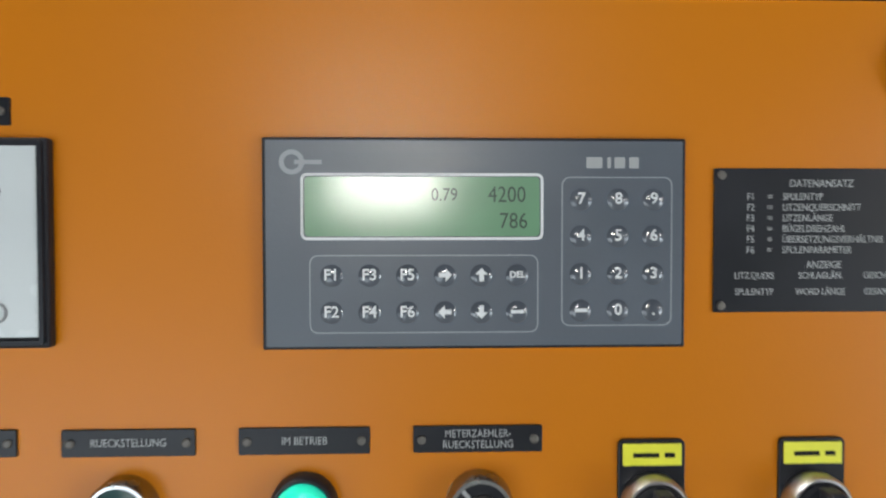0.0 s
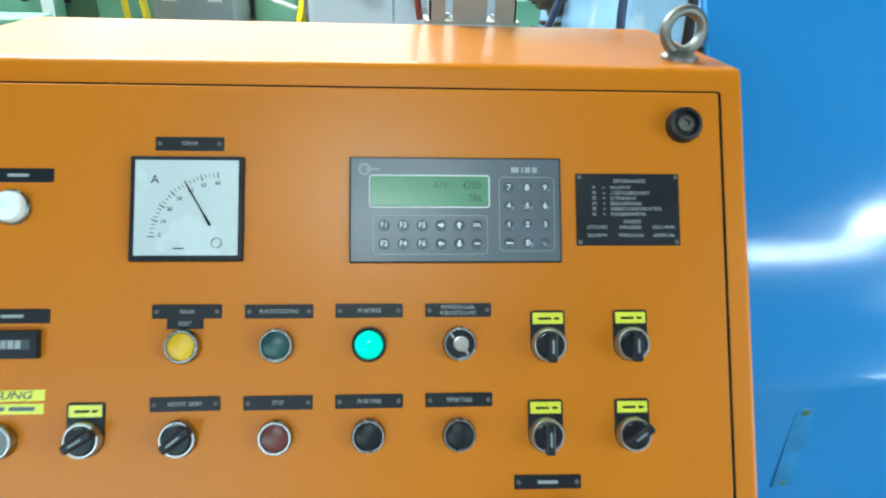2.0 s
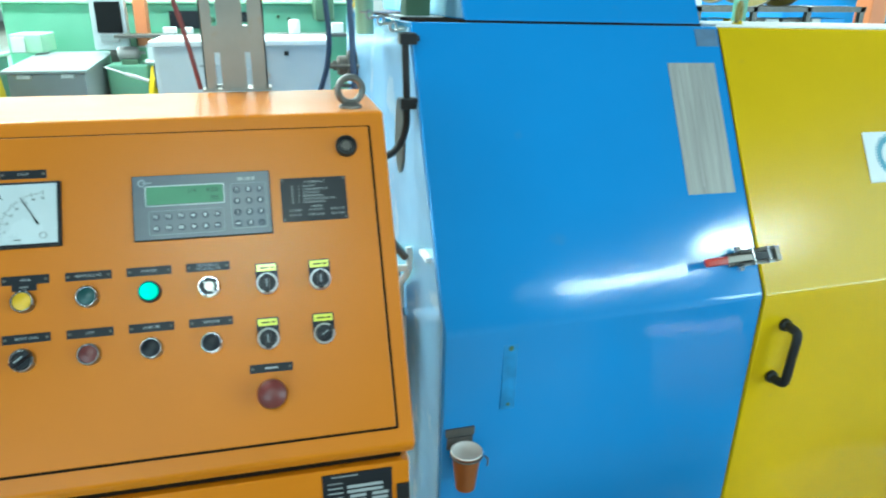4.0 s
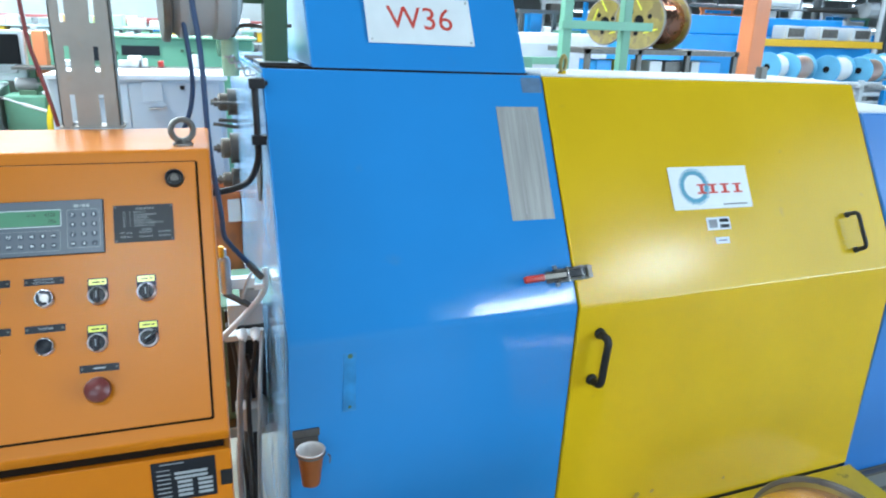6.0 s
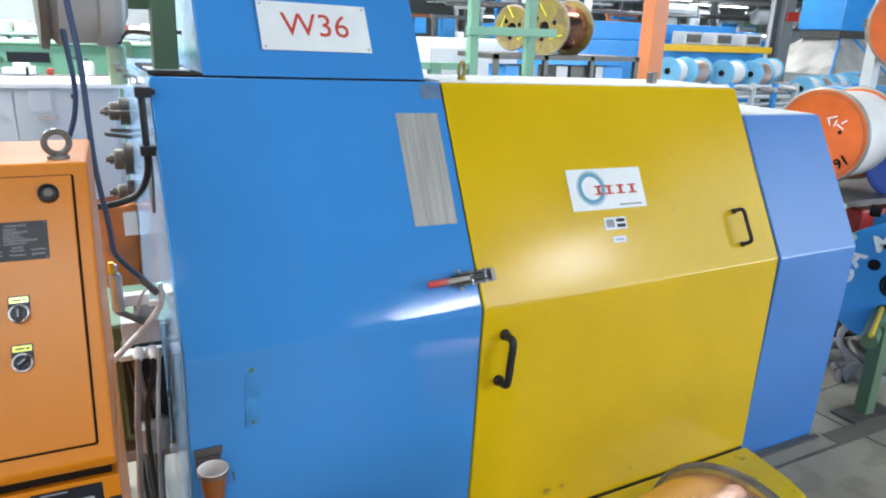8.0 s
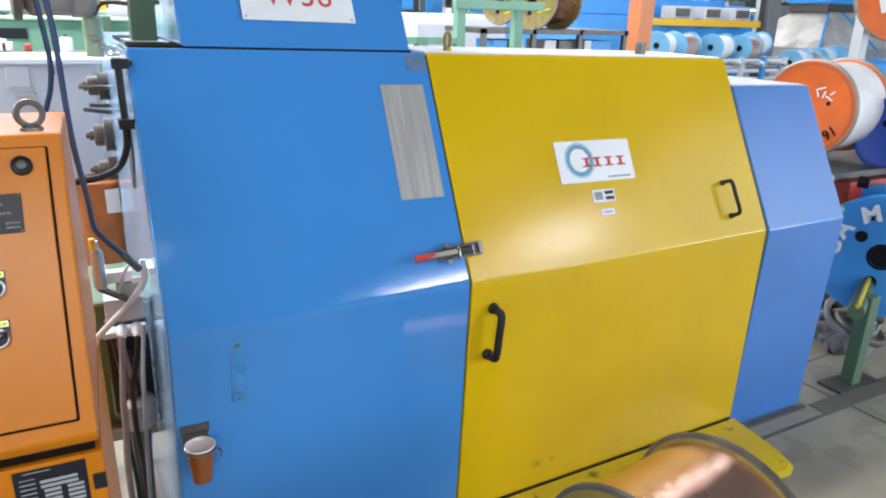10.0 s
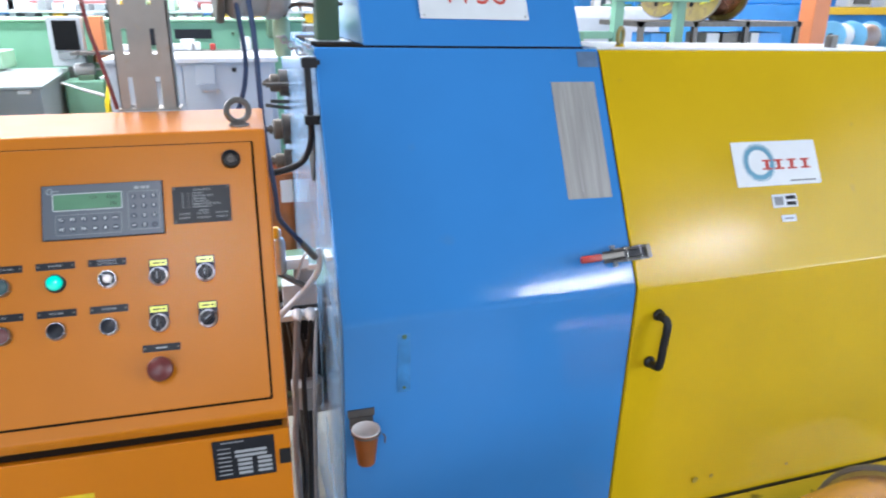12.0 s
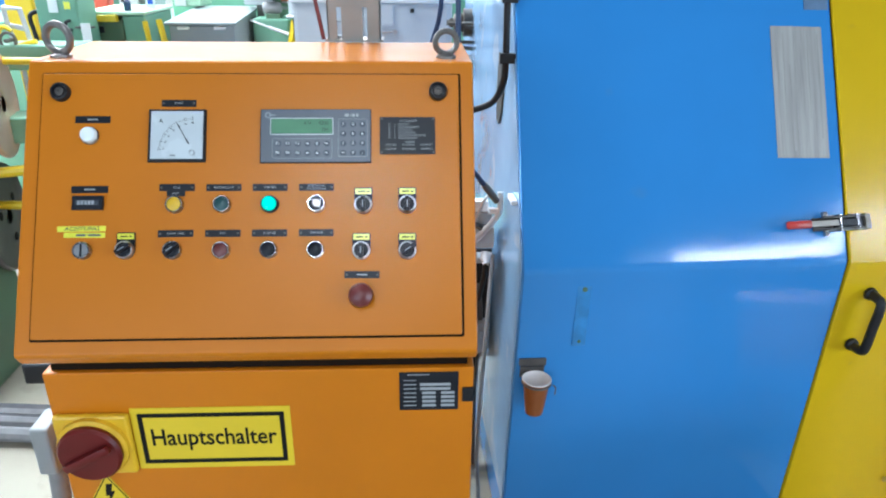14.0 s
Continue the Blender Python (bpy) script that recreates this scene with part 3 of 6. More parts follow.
def selector_switch(u, v, turn, tag=LABELYELLOW, tag_label="yellow tape with a faded line of writing"):
    back = part("selector_switch", join(plate(0.0325, 0.034, 0.002, 0.003, 0.0005, cy=0.0145), lathe([(0, 0), (0.0163, 0), (0.0163, 0.002), (0, 0.002)], 28)), LACQUER, console, "black backing plate of a selector switch", on_panel(u, v, TOPN))
    m = WORLD[back]
    part("tag", plate(0.0285, 0.0105, 0.0007, 0.0004), tag, back, tag_label, m @ at(0, 0.0243, 0.002))
    if tag is LABELYELLOW:
        part("writing", join(plate(0.0125, 0.0022, 0.0002, cx=-0.003), plate(0.005, 0.0022, 0.0002, cx=0.0085)), INK, back, "faded dark writing", m @ at(0, 0.0240, 0.0027))
    selector_knob(back, m @ at(0, 0, 0.002), turn)


selector_switch(0.1205, 0.0025, 0)
selector_switch(0.1990, 0.0025, 0)
selector_switch(0.1170, -0.0795, 0)
selector_switch(0.1985, -0.0800, 125)
selector_switch(-0.2937, -0.0755, 122)
knob_turn = part("rotary_switch", bezel_ring(0.0163, 0.0132, 0.010), CHROME, console, "chromed ring of a rotary switch", on_panel(-0.2129, -0.0765, TOPN), True)
m = WORLD[knob_turn]
lever = lathe([(0.0130, 0.001), (0.0130, 0.011), (0.0115, 0.0125), (0, 0.0128)], 28)
join(lever, box(-0.0042, 0.0042, -0.0170, 0.0125, 0.0118, 0.0228, 0.0018))
part("selector_lever", lever, LACQUER, knob_turn, "black turning lever", m @ pose(0, 0, 0, 0, 0, 128))
part("pointer", plate(0.0017, 0.013, 0.0005, 0.0006), PRINT, knob_turn, "white pointer line", m @ pose(0, 0, 0, 0, 0, 128) @ at(0, -0.001, 0.0228))
part("slot", plate(0.0035, 0.022, 0.0006), LACQUER, part("slot_cap", lathe([(0.0118, 0.008), (0.0118, 0.0104), (0, 0.0106)], 28), HOSEGREY, console, "worn grey cap", on_panel(-0.3664, -0.0760, TOPN)), "dark slot", on_panel(-0.3664, -0.0760, TOPN + 0.0104))

stop = part("emergency_button", lathe([(0, 0), (0.0150, 0), (0.0150, 0.012), (0.012, 0.013), (0.012, 0.017), (0.0205, 0.019), (0.0214, 0.0235), (0.0195, 0.0295), (0.014, 0.0335), (0.007, 0.0360), (0, 0.0365)], 40), DARKRED, console, "dark red mushroom emergency button", on_panel(0.1175, -0.1600, TOPN), True)

for (u, v, w, h, t) in ((-0.371, -0.0373, 0.083, 0.0098, 0.5), (-0.3655, -0.0485, 0.071, 0.0092, -0.4)):
    tape = part("label_tape", plate(w, h, 0.0006), LABELYELLOW, console, "yellow tape strip with faded writing", on_panel(u, v, TOPN + (0.0004 if h < 0.0095 else 0), t))
    if h > 0.0095:
        part("writing", words("ACHTUNG", 0.0098, 0.0001, shear=0.25, stretch=1.25, bold=0.00005), KEYGREY, tape, "faded dark lettering", WORLD[tape] @ at(0, 0, 0.0008))
    else:
        for cx, length in ((-0.006, 0.017), (0.017, 0.022)):
            part("writing", plate(length, 0.0036, 0.0002, 0.001, cx=cx), TERMINAL, tape, "faded dark writing", WORLD[tape] @ at(0, 0, 0.0006))

counter = part("hour_counter", box(-0.0265, 0.0265, -0.0125, 0.0125, 0, 0.008, 0.0012), LACQUER, console, "black hour counter with digit windows", on_panel(-0.3604, 0.0080, TOPN))
part("window", plate(0.040, 0.009, 0.0004), KEYGREY, counter, "dark digit window", WORLD[counter] @ at(0, 0, 0.008))
for k in range(5):
    part("digit_wheel", plate(0.0046, 0.007, 0.0003), PRINT if k > 2 else MIDGREY, counter, "", WORLD[counter] @ at(-0.014 + 0.006 * k, 0, 0.0084))

# panel meter
mt = part("panel_meter", join(box(-0.0505, 0.0505, -0.0480, 0.0480, 0, 0.0065, 0.0015), plate(0.088, 0.084, 0.0004, z0=0.0065)), LACQUER, console, "black square frame of a panel ammeter", on_panel(-0.2095, 0.1285, TOPN))
m = WORLD[mt]
part("dial", plate(0.0925, 0.0870, 0.0006, 0.001), OFFWHITE, mt, "white dial card", m @ at(0.0008, 0.0008, 0.0067))
m = m @ at(0, 0, -0.0035)
DIALC = (0.030, -0.030)
bm = bmesh.new()
for k in range(25):
    a = radians(176 - k * 3.5)
    long = 0.0062 if k % 4 == 0 else 0.0038
    tick = plate(long, 0.0006 if k % 4 else 0.0009, 0.0002)
    join(bm, tick, at(DIALC[0] + 0.0605 * math.cos(a), DIALC[1] + 0.0605 * math.sin(a)) @ pose(0, 0, 0, 0, 0, math.degrees(a)))
part("scale", bm, INK, mt, "fine black scale ticks", m @ at(0, 0, 0.0110))
bm = bmesh.new()
for k, text in enumerate(("0", "10", "20", "30", "40", "60", "80")):
    a = radians(174 - k * 13.6)
    join(bm, words(text, 0.0052, 0.0001), at(DIALC[0] + 0.0530 * math.cos(a), DIALC[1] + 0.0530 * math.sin(a)))
part("figures", bm, INK, mt, "small black figures", m @ at(0, 0, 0.0111))
part("unit_letter", words("A", 0.011, 0.0001), INK, mt, "black letter of the unit", m @ at(-0.028, 0.026, 0.0111))
part("needle", join(plate(0.0013, 0.043, 0.0006), plate(0.0024, 0.010, 0.0006, cy=-0.0165)), INK, mt, "thin black needle", m @ at(0.0110, 0.0028, 0.0118) @ pose(0, 0, 0, 0, 0, 30))
part("zero_screw", outline_frame(0.0095, 0.0095, 0.0007, 0.0012, 0.0045), HOSEGREY, mt, "round zero screw", m @ at(0.0275, -0.0315, 0.0108))
part("imprint", plate(0.010, 0.0012, 0.0002), INK, mt, "small dark imprint", m @ at(-0.006, -0.0365, 0.0110))
part("glass_edge", outline_frame(0.0975, 0.0925, 0.0022, 0.0022, 0.002), LACQUER, mt, "", m @ at(0, 0, 0.0098))

# operator terminal
term = part("operator_terminal", box(-0.0990, 0.0990, -0.0492, 0.0492, 0, 0.0050, 0.0008), LACQUER, console, "grey membrane keypad terminal with a green display", on_panel(0.0358, 0.1280, TOPN))
m = WORLD[term] @ at(0, 0, 0.0050)
part("foil", plate(0.1945, 0.0955, 0.0006, 0.0008), TERMINAL, term, "slate grey printed foil", m)


def spot(px_, py_):
    """Places on the foil, from its share of width and height."""
    return (px_ - 0.5) * 0.1945, (0.5 - py_) * 0.0955


DX, DY = spot(0.372, 0.320)
GLASS = m @ at(DX, DY, 0.0017) @ pose(0, 0, 0, -2.6, 0, 0)  # the glass leans back a little behind its border
part("display", plate(0.1085, 0.0275, 0.0006, 0.002), LCD, term, "green liquid crystal display", GLASS)
part("display_border", outline_frame(0.1125, 0.0310, 0.0013, 0.0005, 0.003), KEYPRINT, term, "pale printed border", m @ at(DX, DY, 0.0006))
for text, x, y in (("4200", 0.0390, 0.0052), ("786", 0.0420, -0.0070), ("0.79", 0.010, 0.0052)):
    part("digits", words(text, 0.0105 if text != "0.79" else 0.0085, 0.0001, stretch=0.85), LCDINK, term, "dark display digits", GLASS @ at(x, y, 0.0008))
for cx, cy, w, h in ((0.376, 0.745, 0.1065, 0.0365), (0.840, 0.540, 0.0525, 0.0700)):
    x, y = spot(cx, cy)
    part("key_border", outline_frame(w, h, 0.0006, 0.0003, 0.004), KEYLINE, term, "thin pale printed border", m @ at(x, y, 0.0006))
    part("key_field", plate(w - 0.0016, h - 0.0016, 0.00025, 0.0035), TERMINAL, term, "", m @ at(x, y, 0.0006))
dome = mesh_of(lathe([(0.0056, 0), (0.0050, 0.0004), (0.0038, 0.0009), (0.0020, 0.0012), (0, 0.0013)], 20), "key", KEYDOME, True)


def arrow(turn):
    bm = bmesh.new()
    v = [bm.verts.new(p) for p in ((0, 0.0032, 0), (-0.0030, 0.0002, 0), (-0.0011, 0.0002, 0), (-0.0011, -0.0030, 0), (0.0011, -0.0030, 0), (0.0011, 0.0002, 0), (0.0030, 0.0002, 0))]
    bm.faces.new(v)
    bm.transform(pose(0, 0, 0, 0, 0, turn))
    return bm


def keys(cols, rows_, names_):
    for r, py_ in enumerate(rows_):
        for c, px_ in enumerate(cols):
            x, y = spot(px_, py_)
            k = part("key", dome, KEYGREY, term, m=m @ at(x, y, 0.0006))
            text = names_[r][c]
            if text in ("^", "v", "<", ">"):
                g = arrow({"^": 0, "v": 180, "<": 90, ">": -90}[text])
            elif text == "":
                g = plate(0.0060, 0.0016, 0.0002)
            else:
                g = words(text, 0.0074 if len(text) < 3 else 0.0042, 0.0001, bold=0.00012)
            part("legend", g, KEYPRINT, k, "white printed legend", m @ at(x, y + 0.0003, 0.0022))


keys((0.155, 0.245, 0.335, 0.425, 0.512, 0.598), (0.655, 0.835), (("F1", "F3", "F5", ">", "^", "DEL"), ("F2", "F4", "F6", "<", "v", "")))
keys((0.752, 0.842, 0.928), (0.285, 0.465, 0.650, 0.830), (("7", "8", "9"), ("4", "5", "6"), ("1", "2", "3"), ("", "0", ".")))
x, y = spot(0.062, 0.105)
bm = outline_frame(0.0115, 0.0115, 0.0022, 0.0003, 0.00574, seg=8)
join(bm, plate(0.0125, 0.0020, 0.0003, cx=0.0075))
part("maker_mark", bm, KEYLINE, term, "pale ring and bar printed as a maker's mark", m @ at(x, y, 0.0006))
x, y = spot(0.828, 0.105)
bm = bmesh.new()
for dx, w in ((-0.0085, 0.0075), (-0.0015, 0.0016), (0.0035, 0.0050), (0.0102, 0.0046)):
    join(bm, plate(w, 0.0052, 0.0003, 0.0006, cx=dx))
part("type_mark", bm, PRINT, term, "pale printed type mark", m @ at(x, y, 0.0006))

# engraved data plate
dp = part("data_plate", plate(0.1005, 0.0690, 0.0014, 0.0008, 0.0003), LACQUER, console, "black engraved data plate with white lettering", on_panel(0.2003, 0.1292, TOPN))
m = WORLD[dp] @ at(0, 0, 0.0015)
for sx in (-1, 1):
    for sy in (-1, 1):
        part("screw", lathe([(0, 0), (0.0022, 0), (0.0020, 0.0010), (0, 0.0012)], 12), DARKSTEEL, dp, m=m @ at(sx * 0.0468, sy * 0.0312))
part("lettering", words("DATENANSATZ", 0.0052, 0.0001, stretch=0.85), PRINT, dp, m=m @ at(0.002, 0.0272))
for i, text in enumerate(("SPULENTYP", "LITZENQUERSCHNITT", "LITZENLÄNGE", "BÜGELDREHZAHL", "ÜBERSETZUNGSVERHÄLTNIS", "SPULENPARAMETER")):
    y = 0.0208 - 0.0051 * i
    part("lettering", words("F%d" % (i + 1), 0.0048, 0.0001, "LEFT", stretch=0.85), PRINT, dp, m=m @ at(-0.0345, y))
    part("lettering", words("=", 0.0048, 0.0001, "LEFT"), PRINT, dp, m=m @ at(-0.0245, y))
    part("lettering", words(text, 0.0048, 0.0001, "LEFT", stretch=0.80), PRINT, dp, m=m @ at(-0.0170, y))
part("lettering", words("ANZEIGE", 0.0050, 0.0001, stretch=0.85), PRINT, dp, m=m @ at(0.0035, -0.0118))
for i, row in enumerate((("LITZ.QUERS", "SCHLAGLÄN.", "GESCHWIND."), ("SPULENTYP", "WORD LÄNGE", "GESAMTLÄN."))):
    for k, text in enumerate(row):
        part("lettering", words(text, 0.0046, 0.0001, stretch=0.80), PRINT, dp, m=m @ at(-0.0305 + 0.0325 * k, -0.0170 - 0.0078 * i))

# the cabinet's front: plates, sign and main switch
FRONT = Matrix(((1, 0, 0, 0), (0, 0, -1, 0.146), (0, 1, 0, 0), (0, 0, 0, 1)))
tp = part("type_plate", plate(0.1125, 0.0855, 0.0016, 0.001), LACQUER, console, "black type plate with light entry fields", FRONT @ at(0.2365, 0.6925))
m = WORLD[tp] @ at(0, 0, 0.0017)
for r in range(7):
    y = 0.0250 - 0.0095 * r
    bm = plate(0.024, 0.0022, 0.0003, cx=-0.036)
    part("lettering", bm, PRINT if r else HOSEGREY, tp, m=m @ at(0, y))
    if r > 0:
        for cx, w in (((0.012, 0.058),) if r in (1, 2) else ((0.0, 0.026), (0.036, 0.026))):
            part("entry_field", plate(w, 0.0058, 0.0003), PRINT, tp, m=m @ at(cx, y))
part("imprint", plate(0.042, 0.0028, 0.0003), HOSEGREY, tp, m=m @ at(-0.02, 0.0375))
part("door_hinge", box(0.300, 0.3215, 0.142, 0.150, 0.668, 0.700, 0.002), RUBBER, console, "small black door catch", m=Matrix())
sg = part("sign", plate(0.301, 0.142, 0.0016, 0.002), SIGNYELLOW, console, "yellow warning sign with a black border and lettering", FRONT @ at(-0.1795, 0.5935))
m = WORLD[sg] @ at(0, 0, 0.0016)
part("border", outline_frame(0.277, 0.118, 0.0095, 0.0003, 0.0015), INK, sg, "black printed border", m)
part("lettering", words("Hauptschalter", 0.0540, 0.0002, stretch=0.785, bold=0.0009), INK, sg, "black printed lettering", m @ at(0, 0.001))
sw = part("main_switch", join(box(-0.070, 0.070, -0.068, 0.068, 0, 0.016, 0.006), lathe([(0.066, 0.015), (0.066, 0.026), (0.060, 0.030), (0, 0.030)], 40)), YELLOWCAP, console, "yellow housing of the main switch", FRONT @ at(-0.400, 0.590))
m = WORLD[sw]
part("handle_disc", lathe([(0.058, 0.028), (0.060, 0.040), (0.055, 0.046), (0, 0.046)], 40), SWITCHRED, sw, "dark red turning disc", m, True)
part("grip", box(-0.050, 0.050, -0.009, 0.009, 0.045, 0.060, 0.005), SWITCHRED, sw, "red turning grip", m @ pose(0, 0, 0, 0, 0, 28), True)
tri = bmesh.new()
tri_pts = [(0, 0.052), (-0.058, -0.048), (0.058, -0.048)]
f = tri.faces.new([tri.verts.new((x, y, 0)) for x, y in tri_pts])
up = bmesh.ops.extrude_face_region(tri, geom=[f])
bmesh.ops.translate(tri, vec=(0, 0, 0.0015), verts=[v for v in up["geom"] if isinstance(v, bmesh.types.BMVert)])
ts = part("warning_triangle", tri, SIGNYELLOW, console, "yellow high voltage warning triangle", FRONT @ at(-0.4005, 0.460))
bm = bmesh.new()
bm.faces.new([bm.verts.new((x, y, 0)) for x, y in ((-0.004, 0.026), (0.009, 0.026), (0.004, 0.008), (0.012, 0.008), (-0.006, -0.026), (-0.001, -0.004), (-0.009, -0.004))])
part("flash", bm, INK, ts, "black lightning flash", WORLD[ts] @ at(0, 0, 0.0018))
bm = bmesh.new()
for a, b in zip(tri_pts, tri_pts[1:] + tri_pts[:1]):
    p, q = Vector((*a, 0)) * 0.93, Vector((*b, 0)) * 0.93
    bm.faces.new([bm.verts.new(w) for w in (p, q, q * 0.9, p * 0.9)])
part("border", bm, INK, ts, "black printed border", WORLD[ts] @ at(0, 0, 0.0018))
inlet = part("cable_inlet", box(-0.604, -0.564, 0.26, 0.34, 0.410, 0.530, 0.006), MIDGREY, console, "grey cable inlet box", m=Matrix())
part("conduit", pipe([(-0.585, 0.30, 0.415), (-0.590, 0.30, 0.36), (-0.594, 0.30, 0.28), (-0.594, 0.30, 0.01)], 0.020, 12), HOSEGREY, inlet, "grey bent conduit", m=Matrix(), smooth=True)
part("bracket", box(-0.566, -0.474, 0.285, 0.315, 0.455, 0.485, 0.002), MIDGREY, inlet, "steel bracket to the cabinet", m=Matrix())
part("rubber_buffer", box(-0.562, -0.474, 0.23, 0.29, 0.665, 0.710, 0.004), RUBBER, console, "black rubber buffer under the desk", m=Matrix())

# lifting eyes on the desk
for x, y, t in ((0.274, 0.395, 8), (-0.440, 0.392, -14)):
    eye = part("lifting_eye", torus(0.025 if x < 0 else 0.0205, 0.0068 if x < 0 else 0.0058), EYESTEEL, console, "galvanised lifting eye", pose(x, y, 1.3085 if x < 0 else 1.3045, 90, 0, t), True)
    part("eye_foot", lathe([(0.019, 0), (0.019, 0.004), (0.014, 0.007), (0.010, 0.011), (0, 0.011)], 24), EYESTEEL, eye, m=at(x, y, 1.2755), smooth=True)

# slotted cable channel standing on the desk
post = thing("slotted_channel", "galvanised slotted steel channel standing on the console", "cable channel", at(0.083, 0.64, 1.2755))
W, D, H = 0.116, 0.05, 1.1
bm = bmesh.new()
t_ = 0.0025
cols = [-W / 2, -0.037, -0.027, 0.019, 0.029, W / 2]
zs = [0.0]
k = 0
while zs[-1] < H:
    zs += [0.02 + k * 0.10 - 0.02 * (k == 0), 0.02 + k * 0.10 + 0.052]
    k += 1
zs = [0.0] + sorted(z for z in set(round(z, 4) for z in zs) if 0 < z < H) + [H]
for j in range(len(zs) - 1):
    mid = (zs[j] + zs[j + 1]) / 2
    inslot = (mid - 0.02) % 0.10 < 0.052 and mid > 0.02 or mid < 0.052
    for i in range(5):
        if inslot and i in (1, 3):
            continue
        bm.faces.new([bm.verts.new(p) for p in ((cols[i], 0, zs[j]), (cols[i + 1], 0, zs[j]), (cols[i + 1], 0, zs[j + 1]), (cols[i], 0, zs[j + 1]))])
bmesh.ops.remove_doubles(bm, verts=bm.verts, dist=1e-5)
bmesh.ops.solidify(bm, geom=bm.faces[:], thickness=t_)
for s in (-1, 1):
    join(bm, box(s * W / 2 - t_, s * W / 2 + t_ * 0, 0, D, 0, H) if s > 0 else box(-W / 2, -W / 2 + t_, 0, D, 0, H))
part("channel", bm, ZINC, post)
part("foot_plate", box(-0.064, 0.064, -0.004, 0.06, 0, 0.004), ZINC, post)
for s in (-1, 1):
    part("bolt", lathe([(0.007, 0), (0.007, 0.006), (0, 0.006)], 6), STEEL, post, m=WORLD[post] @ at(s * 0.034, 0.03, 0.004))
solo("cable", pipe([(0.013, 0.66, 1.278), (0.005, 0.655, 1.33), (-0.008, 0.65, 1.40), (-0.020, 0.65, 1.46), (-0.028, 0.66, 1.60), (-0.03, 0.68, 2.0), (-0.03, 0.7, 2.4)], 0.0045, 8), HOSERED, "dark red cable rising beside the steel channel", "cable", smooth=True)
# ---- the stranding machine ----
MACH = pose(0.465, 0.505, 0, 0, 1.0, 2.5)
FOLD, TOPY, TOPZ = 0.782, 0.335, 1.394
SLOPE = MACH @ Matrix(((1, 0, 0, 0), (0, 0.4796, -0.8775, 0), (0, 0.8775, 0.4796, FOLD), (0, 0, 0, 1)))
FACE = MACH @ Matrix(((1, 0, 0, 0), (0, 0, -1, 0), (0, 1, 0, 0), (0, 0, 0, 1)))


LEVEL = pose(0.465, 0.505, 0, 0, 0, 2.5)  # the machine's line along the floor


def fold_at(x):
    """The fold runs level along the hoods."""
    return 0.772 + 0.01745 * x


def hood(name, x0, x1, material, topy, topz, out=0.0, parent=None, label="", depth=0.80, bottom=FLOOR, soft_=0.006, lean=True):
    k = TOPY / (TOPZ - FOLD)
    bm = bmesh.new()
    rings = []
    for x in (x0, x1):
        f = fold_at(x)
        back = k * (f - FOLD) if lean else 0.0
        kk = (topy - back) / (topz - f)
        bend = [(back - out + 0.25 * kk * soft_ * (1 + i / 3) ** 2, f + soft_ * i / 3) for i in range(-3, 4)]
        low = bottom + 0.01745 * x
        prof = [(0.012 - out, low)] + bend + [(topy - out * 0.88, topz), (depth, topz), (depth, low)]
        rings.append([bm.verts.new((x, y, z)) for y, z in prof])
    a, b = rings
    bm.faces.new(a)
    bm.faces.new(b[::-1])
    for i in range(len(a)):
        j = (i + 1) % len(a)
        bm.faces.new((a[i], a[j], b[j], b[i]))
    ob = part(name, bm, material, parent, label, MACH, True)
    rim = ob.modifiers.new("rim", "BEVEL")
    rim.width, rim.segments, rim.limit_method, rim.angle_limit = 0.003, 2, "ANGLE", radians(25)
    return even(ob)


machine = thing("stranding_machine", "blue and yellow sheet metal stranding machine with folded hood", "machine", MACH)
hood("fixed_hood", -0.012, 0.7945, BLUE, TOPY, TOPZ, 0, machine, "glossy blue fixed hood", 1.32, soft_=0.011)
door = hood("hood_door", 0.7990, 2.062, YELLOW, TOPY, TOPZ - 0.002, 0.005, machine, "glossy yellow hood door", 0.70, bottom=-0.014)
hood("end_hood", 2.0635, 2.505, ENDBLUE, 0.268, 1.297, 0, machine, "glossy blue end hood", bottom=FLOOR + 0.006, lean=False)
sf = fold_at(0.797)
part("seam", prism([(0.02, 0.0), (0.0045 + (sf - FOLD) * 0.5474, sf), (TOPY, TOPZ - 0.006), (0.70, TOPZ - 0.006), (0.70, 0.0)], 0.794, 0.7995), GASKET, machine, "dark seam between the hoods", MACH)
part("base_frame", box(0.0, 2.48, 0.03, 0.78, FLOOR, 0.03), DARKSTEEL, machine, "dark base frame", LEVEL)
# white and grey stand in for the glare on the tops
part("top_cover", box(0.80, 2.055, TOPY + 0.012, 0.69, TOPZ - 0.001, TOPZ + 0.004), WHITE, machine, "top sheet, its overhead glare put into the pale colour", MACH)
part("top_cover", box(2.07, 2.498, 0.285, 0.79, 1.296, 1.301), GREYPAINT, machine, "top sheet, its overhead glare put into the pale colour", MACH)
# drip tray under the door, its free corner bent and worn
bm = bmesh.new()
edge = [(0.80, 0.0), (1.2, 0.004), (1.6, -0.003), (1.9, 0.003), (2.03, -0.006), (2.064, 0.010)]
rows_ = []
for share, lift in ((0.0, 0.0), (0.35, 0.002), (0.7, 0.004), (0.93, 0.0), (1.0, -0.008)):
    row = []
    for i, (x, wob) in enumerate(edge):
        z = -0.016 + (FLOOR + 0.022) * share * 0.92 + lift + (0.012 * share if i == 5 else 0)
        row.append(bm.verts.new((x + (0.012 * share * (1 if share < 0.9 else 0.2) if i == 5 else 0), -0.007 - 0.288 * share + wob * share, z)))
    rows_.append(row)
